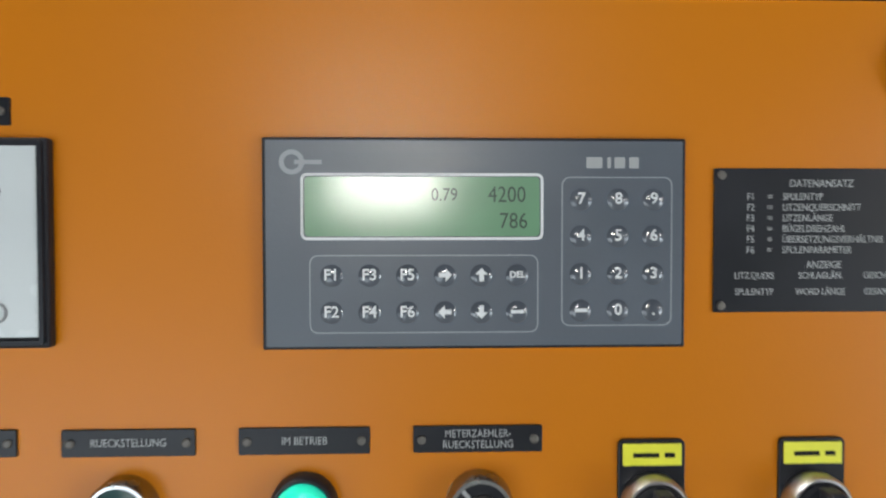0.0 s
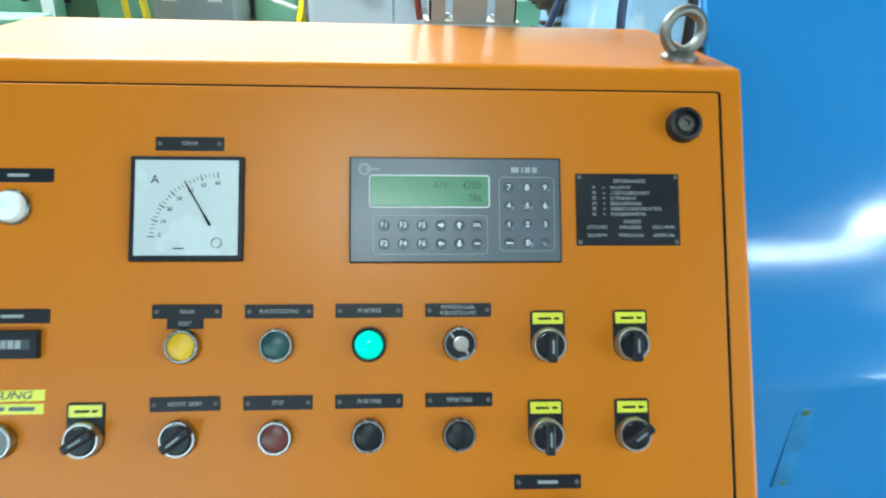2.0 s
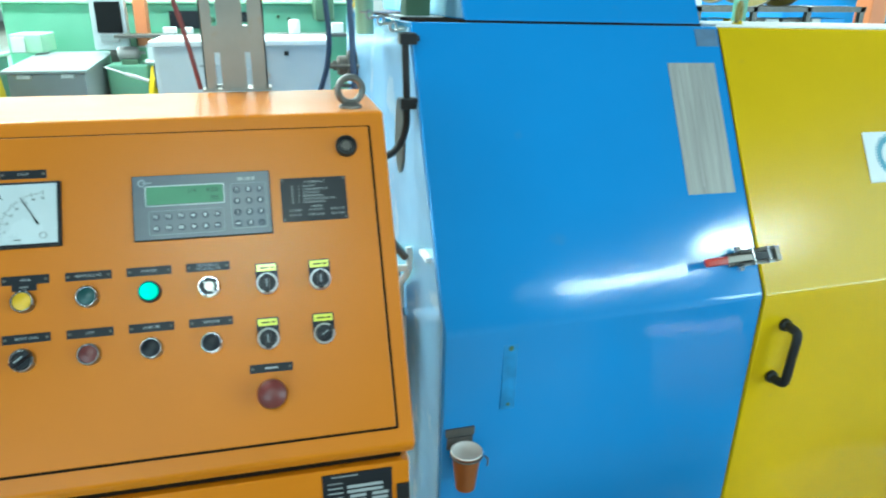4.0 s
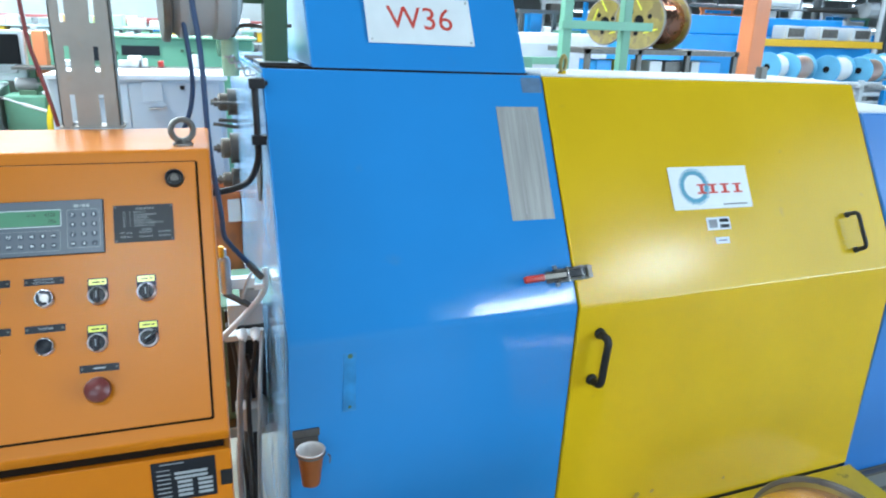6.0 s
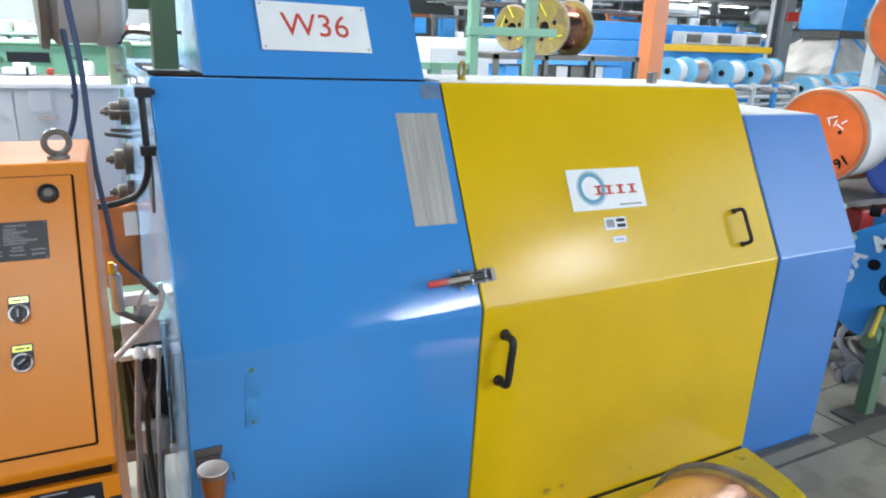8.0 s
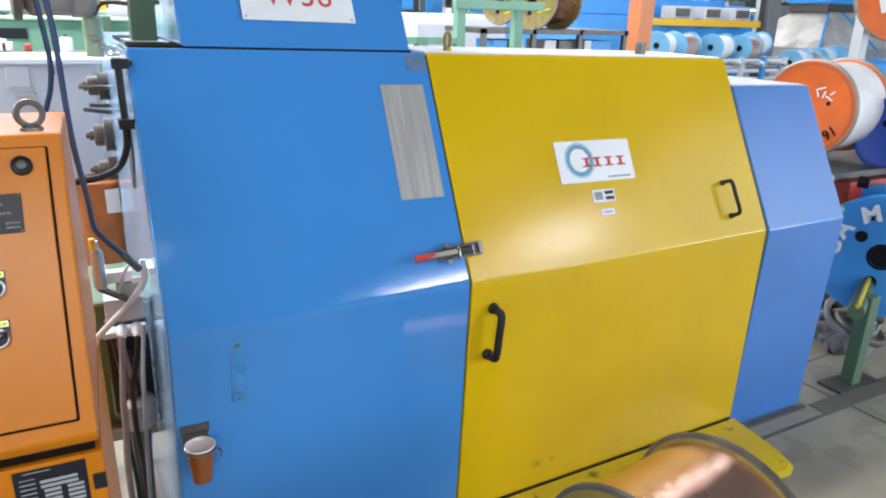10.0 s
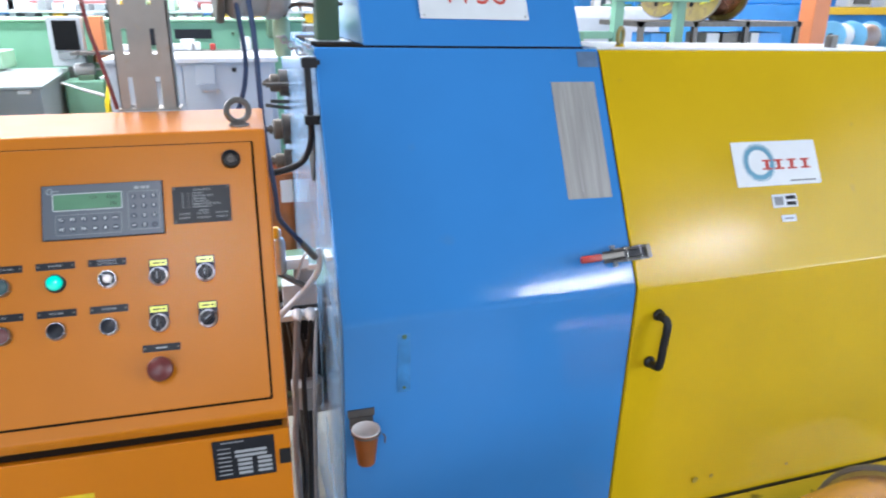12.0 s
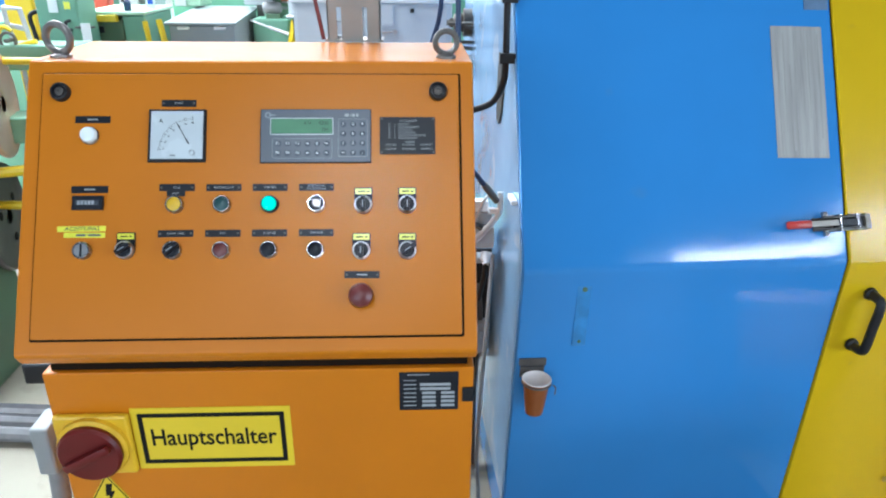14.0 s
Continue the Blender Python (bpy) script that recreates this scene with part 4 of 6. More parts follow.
for r0, r1 in zip(rows_, rows_[1:]):
    for i in range(len(edge) - 1):
        bm.faces.new((r0[i], r0[i + 1], r1[i + 1], r1[i]))
tray = part("drip_tray", bm, TRAYYELLOW, machine, "yellow sloping drip tray with a bent grimy corner", LEVEL)
thick = tray.modifiers.new("sheet", "SOLIDIFY")
thick.thickness, thick.offset = 0.004, -1
part("tray_seam", box(0.80, 2.055, -0.006, -0.001, -0.020, -0.010), GASKET, machine, "grimy dark seam over the tray", LEVEL)
for x in (1.03, 1.31, 1.62, 2.02):
    part("seam_rivet", box(x - 0.004, x + 0.004, -0.010, -0.004, -0.030, -0.012, 0.001), GASKET, machine, "dark rusty rivet", LEVEL)
for x, z, r in ((1.46, 0.060, 0.006), (1.10, 0.075, 0.012), (1.16, 0.078, 0.008)):
    part("chip", lathe([(0, 0), (r, 0), (r * 0.7, 0.0006), (0, 0.0006)], 9), CHIP, machine, "chipped dark paint spot", FACE @ pose(x, z + 0.01745 * x, -0.0025, 3, 0, 20))
part("floor_skirt", box(2.066, 2.515, -0.022, 0.0, FLOOR, FLOOR + 0.010), DARKSTEEL, machine, "dark skirt at the floor", LEVEL)
# tower above the fixed hood
k = 0.575
tower = prism([(TOPY + 0.004, TOPZ + 0.005), (TOPY + 0.004 + k * 0.62, TOPZ + 0.625), (1.30, TOPZ + 0.625), (1.30, TOPZ + 0.005)], 0.117, 0.748, 0.004)
tw = part("tower_box", tower, BLUE, machine, "blue tower box over the hood", MACH)
part("tower_joint", box(0.0, 0.755, TOPY + 0.012, 0.9, TOPZ - 0.001, TOPZ + 0.006), GASKET, machine, "dark joint under the tower", MACH)
bm = plate(0.314, 0.146, 0.0016, 0.002)
sign = part("number_sign", bm, WHITE, machine, "white enamel sign with thin red characters", SLOPE @ pose(0.435, 0.853, 0.0015, -1.2, 0, 0))
part("lettering", words("W36", 0.098, 0.0003, stretch=0.98), REDINK, sign, "red characters", WORLD[sign] @ at(0.002, 0.002, 0.0018))
for sx in (-1, 1):
    for sy in (-1, 1):
        part("screw", lathe([(0, 0), (0.0035, 0), (0.003, 0.002), (0, 0.0022)], 10), STEEL, sign, m=WORLD[sign] @ at(sx * 0.147, sy * 0.063, 0.0016))
# left side: cover sheets with the grazing reflection put into their pale colour
part("side_sheet", prism([(0.022, 0.05), (0.012, FOLD), (TOPY + 0.008, TOPZ - 0.012), (1.31, TOPZ - 0.012), (1.31, 0.05)], -0.0155, -0.0125), SIDESHEET, machine, "blue side sheet, its reflection put into the pale colour", MACH)
part("tower_side", prism([(TOPY + 0.012, TOPZ + 0.010), (TOPY + 0.008 + k * 0.61, TOPZ + 0.615), (1.29, TOPZ + 0.615), (1.29, TOPZ + 0.010)], 0.1135, 0.1165), SIDESHEET, machine, "blue tower side sheet, its reflection put into the pale colour", MACH)
part("side_bracket", box(-0.030, -0.016, 0.10, 0.16, 0.90, 0.912, 0.002), WHITE, machine, "", MACH)
bm = lathe([(0, 0), (0.055, 0), (0.055, 0.003), (0, 0.003)], 28)
bmesh.ops.scale(bm, vec=(1.7, 0.9, 1), verts=bm.verts)
part("inspection_hole", bm, DARKSTEEL, machine, "dark oval inspection opening", MACH @ pose(-0.017, 0.42, 1.12, 0, -90, 0))
# grey sheet stuck to the hood
part("adhesive_sheet", plate(0.134, 0.336, 0.0012), TAPE, machine, "wrinkled grey adhesive sheet", SLOPE @ at(0.699, 0.4305, 0.0002))
for i, (du, w, v0, v1) in enumerate(((-0.052, 0.003, 0.27, 0.59), (-0.037, 0.002, 0.33, 0.58), (-0.021, 0.004, 0.28, 0.50), (-0.008, 0.002, 0.30, 0.595), (0.012, 0.003, 0.29, 0.56), (0.027, 0.002, 0.36, 0.59), (0.041, 0.004, 0.28, 0.47), (0.055, 0.002, 0.31, 0.58))):
    part("crease", plate(w, v1 - v0, 0.0018, 0.0008), TAPE, machine, "crease in the adhesive sheet", SLOPE @ pose(0.699 + du, (v0 + v1) / 2, 0.0004, 0, 0, (-1) ** i * 0.25))
part("patch", plate(0.064, 0.046, 0.0012), PATCH, machine, "small dark patch", SLOPE @ at(0.757, 0.666, 0.0002))
# faded tape mark
mk = part("bracket_mark", plate(0.033, 0.164, 0.0008, 0.002), mat("faded_mark", (0.052, 0.215, 0.49), 0.35, var=0.25, scale=22, bump=0.08), machine, "faded tape mark", FACE @ at(0.141, 0.650, 0.0030))
for v, r in ((0.073, 0.007), (-0.070, 0.005)):
    part("screw_hole", lathe([(0, 0), (r, 0), (r * 0.8, 0.0012), (0, 0.0012)], 12), DARKGREEN, mk, m=WORLD[mk] @ at(0.001, v, 0.0006))
# maker's sign on the door
sg = part("makers_sign", plate(0.306, 0.137, 0.0016, 0.003), WHITE, machine, "white sign with a grey-blue gear ring and red bars", SLOPE @ at(1.334, 0.3335, 0.0055))
m = WORLD[sg] @ at(0, 0, 0.0018)
bm = outline_frame(0.104, 0.104, 0.0135, 0.0004, 0.0518, seg=12)
for i in range(44):
    a = 2 * math.pi * i / 44
    join(bm, plate(0.0090, 0.0042, 0.0004), pose(0, 0, 0, 0, 0, math.degrees(a)) @ at(0.0550, 0))
part("gear_ring", bm, BLUEINK, sg, "grey-blue gear ring", m @ at(-0.064, 0.004))
bm = bmesh.new()
for dx in (-0.037, 0.006, 0.054, 0.104):
    join(bm, plate(0.036, 0.0052, 0.0004, cx=dx, cy=-0.0130))
    join(bm, plate(0.034, 0.0052, 0.0004, cx=dx, cy=0.0130))
    join(bm, plate(0.013, 0.0300, 0.0004, cx=dx))
part("name_bars", bm, REDINK, sg, "dark red lettering bars", m @ at(0, -0.004, 0.0004))
part("small_print", plate(0.095, 0.005, 0.0003), HOSEGREY, sg, "grey small print", m @ at(0.085, -0.056))
tg = part("tag", plate(0.090, 0.040, 0.0012, 0.002), WHITE, machine, "small white tag with dark fields", SLOPE @ at(1.338, 0.217, 0.0055))
part("field", plate(0.032, 0.026, 0.0003), HOSEGREY, tg, "grey printed field", WORLD[tg] @ at(-0.022, 0, 0.0012))
for cy in (-0.009, 0.009):
    part("field", plate(0.036, 0.011, 0.0003), INK, tg, "dark printed field", WORLD[tg] @ at(0.022, cy, 0.0012))
tg = part("tag", plate(0.052, 0.020, 0.0012, 0.002), WHITE, machine, "small white tag", SLOPE @ at(1.3415, 0.163, 0.0055))
part("field", plate(0.034, 0.006, 0.0003), HOSEGREY, tg, "grey printed line", WORLD[tg] @ at(0, 0, 0.0012))


def bow_handle(parent, m, length, out, r):
    h = length / 2
    bm = pipe([(0, h, 0), (0, h, out * 0.55), (0.002, h * 0.86, out), (0.003, 0, out), (0.002, -h * 0.86, out), (0, -h, out * 0.55), (0, -h, 0)], r, 12)
    hd = part("handle", bm, RUBBER, parent, "black plastic bow handle", m, True)
    for s in (-1, 1):
        part("handle_foot", lathe([(0, 0), (r * 1.5, 0), (r * 1.4, 0.008), (r, 0.012), (0, 0.012)], 16), RUBBER, hd, m=m @ at(0, s * h, 0))
    return hd


bow_handle(door, FACE @ pose(0.868, 0.6275, 0.0035, 0, 0, -4), 0.146, 0.045, 0.0115)
bow_handle(door, SLOPE @ pose(1.888, 0.157, 0.005, 0, 0, 2), 0.122, 0.042, 0.0068)
# toggle clamp across the seam
lt = part("toggle_clamp", box(-0.030, 0.110, -0.016, 0.016, 0, 0.003), DARKSTEEL, machine, "steel toggle clamp with a red grip", SLOPE @ pose(0.735, 0.096, 0.006, 0, 0, 3))
m = WORLD[lt]
part("lever", box(-0.060, 0.020, -0.0075, 0.0075, 0.024, 0.031, 0.002), ZINC, lt, "steel lever", m)
part("grip", box(-0.112, -0.050, -0.0095, 0.0095, 0.022, 0.035, 0.005, 3), REDPLASTIC, lt, "red plastic grip", m, True)
for s in (-1, 1):
    part("link", box(-0.012, 0.090, s * 0.0135 - 0.0016, s * 0.0135 + 0.0016, 0.004, 0.028, 0.001), DARKSTEEL, lt, "", m)
    part("pin", pipe([(0.030 if s < 0 else 0.074, -0.020, 0.020), (0.030 if s < 0 else 0.074, 0.020, 0.020)], 0.0045, 10, 0), CHROME, lt, "", m)
    part("spring_nut", lathe([(0, 0), (0.006, 0), (0.006, 0.010), (0.003, 0.012), (0, 0.012)], 6), STEEL, lt, "", m @ pose(-0.008, s * 0.024, 0.010, 0, 90, 0))
    part("hook_rod", pipe([(-0.01, s * 0.017, 0.014), (0.10, s * 0.017, 0.014)], 0.0028, 8, 0), CHROME, lt, "", m)
    part("rivet", lathe([(0, 0), (0.006, 0), (0.006, 0.006), (0.003, 0.009), (0, 0.009)], 12), CHROME, lt, "", m @ at(0.0, s * 0.018, 0.003))
part("pivot_block", box(0.020, 0.085, -0.010, 0.010, 0.004, 0.024, 0.002), LACQUER, lt, "", m)
part("catch", box(0.094, 0.108, -0.018, 0.018, 0.004, 0.022, 0.002), ZINC, lt, "", m)
# eye on top of the door
ey = part("lifting_eye", torus(0.024, 0.006), FLANGEOCHRE, machine, "yellow painted lifting eye", MACH @ pose(0.905, 0.40, TOPZ + 0.034, 90, 0, 40), True)
part("eye_foot", lathe([(0.014, 0), (0.012, 0.008), (0, 0.012)], 16), YELLOW, ey, m=MACH @ at(0.905, 0.40, TOPZ + 0.004))
part("top_stud", box(1.72, 1.75, 0.42, 0.45, TOPZ, TOPZ + 0.045, 0.004), DARKSTEEL, machine, "", MACH)
# green upright with its motor drum
green = part("upright_post", box(0.022, 0.085, 0.53, 0.60, TOPZ + 0.004, 2.15, 0.003), DARKGREEN, machine, "dark green steel upright", MACH)
part("foot_plate", box(0.0, 0.11, 0.50, 0.64, TOPZ, TOPZ + 0.008), WHITE, machine, "", MACH)
for z in (1.50, 1.62, 1.75):
    part("bolt", pipe([(-0.006 + 0.085, 0.56, z), (0.10, 0.56, z)], 0.006, 8, 0), DARKSTEEL, green, m=MACH)

# paper cup in a wire holder on the hood
holder = thing("cup_holder", "dark metal cup holder screwed to the blue hood", "cup holder", FACE @ at(0.030, 0.491, 0))
part("back_plate", plate(0.068, 0.020, 0.006, 0.002, cy=0.033), DARKSTEEL, holder)
bm = torus(0.0350, 0.0025, 28, 8)
part("ring", bm, DARKSTEEL, holder, m=MACH @ at(0.034, -0.042, 0.491))
part("bracket", box(-0.030, 0.030, -0.010, 0.020, 0, 0.006), DARKSTEEL, holder)
part("hook", pipe([(0.046, -0.010, 0.045), (0.050, -0.012, 0.055), (0.049, -0.028, 0.057)], 0.002, 6), DARKSTEEL, holder)
cup = thing("paper_cup", "empty brown plastic cup with a white inside", "cup", MACH @ at(0.034, -0.042, 0.403))
part("shell", lathe([(0, 0.001), (0.0223, 0), (0.0242, 0.017), (0.0328, 0.092), (0.0347, 0.0935), (0.0347, 0.097), (0.0330, 0.0974)], 36), CUPBROWN, cup, smooth=True)
part("lining", lathe([(0.0344, 0.0974), (0.0330, 0.0978), (0.0319, 0.092), (0.0225, 0.009), (0, 0.008)], 36), CUPINNER, cup, "white lining", smooth=True)
part("rim", torus(0.0344, 0.0019, 36, 8), CUPINNER, cup, "white rolled rim", WORLD[cup] @ at(0, 0, 0.0965), True)


# ---- spools ----
def spool(label, m, R, length, core, flange_mat, wound, group="", rim=None, hub=0.03, holes=3, thick=0.02, wound_share=1.0):
    """A spool along its own z, standing on m."""
    sp = thing("wire_spool", label, "spool", m, group)
    for z, s in ((0, 1), (length - thick, -1)):
        fl = part("flange", lathe([(hub, 0), (R * 0.86, 0.003), (R * 0.90, 0.0), (R, 0.0), (R, thick), (core * 0.9, thick), (hub, thick)] if s > 0 else [(hub, 0), (R, 0), (R, thick), (R * 0.9, thick), (R * 0.86, thick - 0.003), (hub, thick)], 48), flange_mat, sp, "painted steel flange", m @ at(0, 0, z), True)
        part("rim", torus(R, thick * 0.55, 48, 8), rim or flange_mat, fl, "rolled rim", m @ at(0, 0, z + thick / 2), True)
        for i in range(holes):
            a = 2 * math.pi * i / holes + 0.7
            part("drive_hole", lathe([(0, 0), (hub * 0.55, 0), (hub * 0.55, 0.002), (0, 0.002)], 16), INK, fl, "dark drive hole", m @ at(R * 0.45 * math.cos(a), R * 0.45 * math.sin(a), z - 0.003 if s > 0 else z + thick + 0.001))
    part("hub_bore", lathe([(hub * 1.02, -0.002), (hub * 1.25, -0.004), (hub * 1.25, 0.004), (0, 0.006)], 24), INK, sp, "dark bore", m)
    n = 40
    prof = [(core, thick)]
    for i in range(n):
        z0 = thick + (length - 2 * thick) * i / n
        z1 = thick + (length - 2 * thick) * (i + 1) / n
        prof += [(core, z0), (core + 0.0012, (z0 + z1) / 2)]
    prof.append((core, length - thick))
    part("winding", lathe(prof, 48), wound, sp, "wound layer", m, True)
    return sp


spool("large spool of bright copper wire with dark rims", axis_frame((1.341, -0.128, 0.222), (0.9834, 0.181, 0)), 0.264, 0.391, 0.250, FLANGEOCHRE, BRIGHTCOPPER, rim=DARKSTEEL)
# spools and cradle past the end hood
orange = spool("orange steel spool wound white, behind the machine", axis_frame((3.480, 1.238, 1.098), (0.985, 0.17, 0)), 0.226, 0.36, 0.212, FLANGEORANGE, WRAP, hub=0.018, rim=ZINC)
m = WORLD[orange] @ pose(0, 0, -0.005, 180, 0, 0)
spin = (m.to_3x3().transposed() @ Vector((0, 0, 1)))
up = pose(0, 0, 0, 0, 0, math.degrees(math.atan2(spin.y, spin.x)) - 90)
part("edge_line", lathe([(0.2100, 0), (0.2125, 0), (0.2125, 0.0012), (0.2100, 0.0012)], 48), DARKSTEEL, orange, "dark worn line inside the rim", m)
part("painted_number", words("16", 0.068, 0.0004, bold=0.0015), INK, orange, "black painted number", m @ up @ pose(0.128, -0.098, 0.001, 0, 0, 222))
for i, (u, v, w, a) in enumerate(((0.05, 0.10, 0.05, 20), (0.07, 0.075, 0.035, 70), (0.095, 0.06, 0.04, -30), (0.04, 0.075, 0.03, 110), (0.11, 0.085, 0.03, 40))):
    part("chalk_mark", plate(w, 0.006, 0.0006, 0.003), WHITE, orange, "worn white chalk stroke", m @ up @ pose(u, v, 0.001, 0, 0, a))
spool("deep blue steel spool wound white, beside an orange spool", axis_frame((3.86, 1.00, 0.985), (0.9, 0.43, 0)), 0.185, 0.36, 0.165, FLANGEBLUE, WRAP)
big = spool("blue steel spool with pale painted letters on a green cradle", axis_frame((3.58, 0.78, 0.47), (0.87, 0.49, 0)), 0.285, 0.30, 0.2, SKYMACHINE, COPPER, hub=0.05)
m = WORLD[big]
bm = bmesh.new()
for text, a in (("G", 178), ("A", 150), ("M", 112)):
    join(bm, words(text, 0.105, 0.0006, bold=0.004), pose(0, 0, 0, 0, 0, a) @ at(0.205, 0) @ pose(0, 0, 0, 0, 0, -90))
turn = pose(0, 0, -0.005, 180, 0, 0)
spin = (m @ turn).to_3x3().transposed() @ Vector((0, 0, 1))
up = pose(0, 0, 0, 0, 0, math.degrees(math.atan2(spin.y, spin.x)) - 90)
part("painted_letters", bm, WHITE, big, "pale painted letters", m @ turn @ up)
high = spool("orange steel spool hanging high beside the blue hopper", axis_frame((5.41, 2.07, 1.685), (0.8, 0.6, 0)), 0.305, 0.35, 0.25, FLANGEORANGE, WRAP, rim=ZINC)
m = WORLD[high] @ pose(0, 0, -0.005, 180, 0, 0)
spin = (m.to_3x3().transposed() @ Vector((0, 0, 1)))
up = pose(0, 0, 0, 0, 0, math.degrees(math.atan2(spin.y, spin.x)) - 90)
part("painted_number", words("74", 0.10, 0.0004, bold=0.002), INK, high, "black painted number", m @ up @ pose(-0.19, 0.17, 0.001, 0, 0, 45))
part("paper_label", plate(0.07, 0.19, 0.001), WHITE, high, "white paper label", m @ up @ pose(-0.14, -0.02, 0.001, 0, 0, 20))
cr = thing("spool_cradle", "green welded steel cradle carrying spools", "cradle", at(3.55, 0.85))
for x, y in ((3.36, 0.66), (3.95, 1.0), (3.62, 1.55), (4.6, 1.35)):
    part("leg", box(x - 0.03, x + 0.03, y - 0.03, y + 0.03, 0, 0.62 if y > 1.2 else 0.36, 0.003), DARKGREEN, cr, m=Matrix())
part("foot_plate", box(3.22, 3.50, 0.60, 0.72, 0, 0.012), DARKSTEEL, cr, m=Matrix())
part("beam", pipe([(3.18, 0.60, 0.335), (4.1, 1.10, 0.30)], 0.035, 8, 0), DARKGREEN, cr, m=Matrix())
part("beam_edge", pipe([(3.16, 0.585, 0.37), (4.1, 1.09, 0.335)], 0.010, 8, 0), SIGNYELLOW, cr, "yellow edge bar", m=Matrix())
for z, y in ((0.80, 1.05), (0.66, 0.98)):
    part("tube", pipe([(3.25, y - 0.1, z + 0.02), (4.5, y + 0.35, z - 0.06)], 0.02, 10, 0), PALEGREEN, cr, "pale green tube", m=Matrix())
    part("tube_end", pipe([(3.55, y - 0.10, z - 0.005), (3.57, y - 0.14, z - 0.005)], 0.028, 12, 0), INK, cr, "dark tube end", m=Matrix())
part("shelf", box(3.2, 5.2, 1.0, 1.7, 0.80, 0.83), DARKSTEEL, cr, "dark carrying plate", m=Matrix())
part("red_box", box(3.65, 4.2, 1.05, 1.25, 0.62, 0.76, 0.01), REDPLASTIC, cr, "dark red box under the spools", m=Matrix())
part("support_mast", box(5.42, 5.50, 2.35, 2.43, 0, 2.1), GREYPAINT, cr, "grey mast of the hanging spool", m=Matrix())
part("mast_arm", box(5.43, 5.60, 2.15, 2.5, 1.66, 1.72), DARKSTEEL, cr, "", m=Matrix())
sc = thing("scrap_pile", "dark bundle of cables and oily parts under the cradle", "scrap", at(3.6, 0.95))
for i in range(9):
    x, y = 3.40 + random.random() * 0.5, 0.85 + random.random() * 0.3
    part("cable_loop", torus(0.08 + random.random() * 0.05, 0.018, 20, 8), random.choice((RUBBER, DARKSTEEL, HOSEGREY)), sc, "", pose(x, y, FLOOR + 0.03 + random.random() * 0.16, random.uniform(-40, 40), random.uniform(-40, 40), 0), True)
# ---- gap between console and machine ----
solo("conduit", pipe([(0.438, 0.78, 1.375), (0.439, 0.78, 1.30), (0.440, 0.78, 1.22), (0.437, 0.78, 1.165), (0.415, 0.78, 1.118), (0.375, 0.775, 1.098), (0.32, 0.77, 1.09), (0.27, 0.76, 1.09)], 0.0085, 12), RUBBER, "black corrugated cable conduit bending into the console", "conduit", smooth=True)
for z, y in ((1.362, 0.78), (1.222, 0.78)):
    solo("pipe_clamp", join(box(0.424, 0.462, y - 0.020, y + 0.014, z - 0.012, z + 0.012, 0.002), box(0.45, 0.47, y - 0.004, y + 0.004, z - 0.006, z + 0.006)), RUBBER, "black plastic conduit clamp on the machine side", "clamp")
solo("hose", pipe([(0.290, 0.75, 2.1), (0.297, 0.75, 1.75), (0.303, 0.75, 1.585), (0.317, 0.75, 1.428), (0.322, 0.75, 1.208), (0.338, 0.75, 1.046), (0.341, 0.752, 0.988), (0.353, 0.755, 0.958), (0.400, 0.762, 0.896), (0.426, 0.77, 0.860)], 0.0068, 10), HOSEBLUE, "dark blue pneumatic hose hanging beside the console", "hose", smooth=True)
solo("hose", pipe([(0.25, 1.0, 1.75), (0.272, 1.0, 1.55), (0.281, 1.0, 1.473), (0.290, 1.0, 1.36), (0.283, 1.0, 1.29), (0.266, 1.0, 1.235), (0.24, 1.0, 1.16), (0.22, 1.0, 0.9), (0.22, 1.0, 0.0)], 0.0068, 10), HOSEBLUE, "dark blue hose hanging behind the console", "hose", smooth=True)
# pulley stacks on the machine's side
for z, r, y in ((1.225, 0.058, 1.62), (1.058, 0.068, 1.62), (0.940, 0.050, 1.62)):
    pk = thing("guide_pulley", "oily grey grooved guide pulley on the machine side", "pulley", axis_frame((0.470, y, z), (-1, 0, 0)), "guide pulleys")
    part("wheel", lathe([(0, 0.004), (r * 1.15, 0.004), (r * 1.15, 0.014), (r * 0.95, 0.020), (r * 1.15, 0.026), (r * 1.15, 0.036), (r * 0.6, 0.040), (0, 0.040)], 32), OILYSTEEL, pk, smooth=True)
    part("roller", lathe([(0, 0.040), (r * 0.80, 0.040), (r * 0.84, 0.046), (r * 0.80, 0.064), (r * 0.84, 0.070), (r * 0.84, 0.076), (0, 0.078)], 28), OILYSTEEL, pk, "dirty ribbed roller", smooth=True)
    part("roller", lathe([(0, 0.078), (r * 0.55, 0.078), (r * 0.55, 0.104), (r * 0.45, 0.110), (0, 0.110)], 24), OILYSTEEL, pk, "dirty end roller", smooth=True)
    part("shaft", lathe([(0.010, -0.01), (0.010, 0.135), (0, 0.135)], 12), OILYSTEEL, pk)
    part("nut", lathe([(0.018, 0.112), (0.018, 0.124), (0, 0.124)], 6), OILYSTEEL, pk)
for pts in ([(0.47, 1.60, 1.135), (0.42, 1.58, 1.140), (0.34, 1.56, 1.155)], [(0.47, 1.60, 1.160), (0.41, 1.58, 1.162), (0.36, 1.56, 1.168)], [(0.47, 1.56, 1.225), (0.41, 1.55, 1.228), (0.335, 1.54, 1.230)]):
    solo("wire_guide", pipe(pts, 0.0065, 8), OILYSTEEL, "bare steel wire guide on the machine side", "wire guide")
# wire guide chain on top
ch = thing("link_chain", "bare steel link chain lying over the side edge", "chain", at(0.43, 1.0, 1.40))
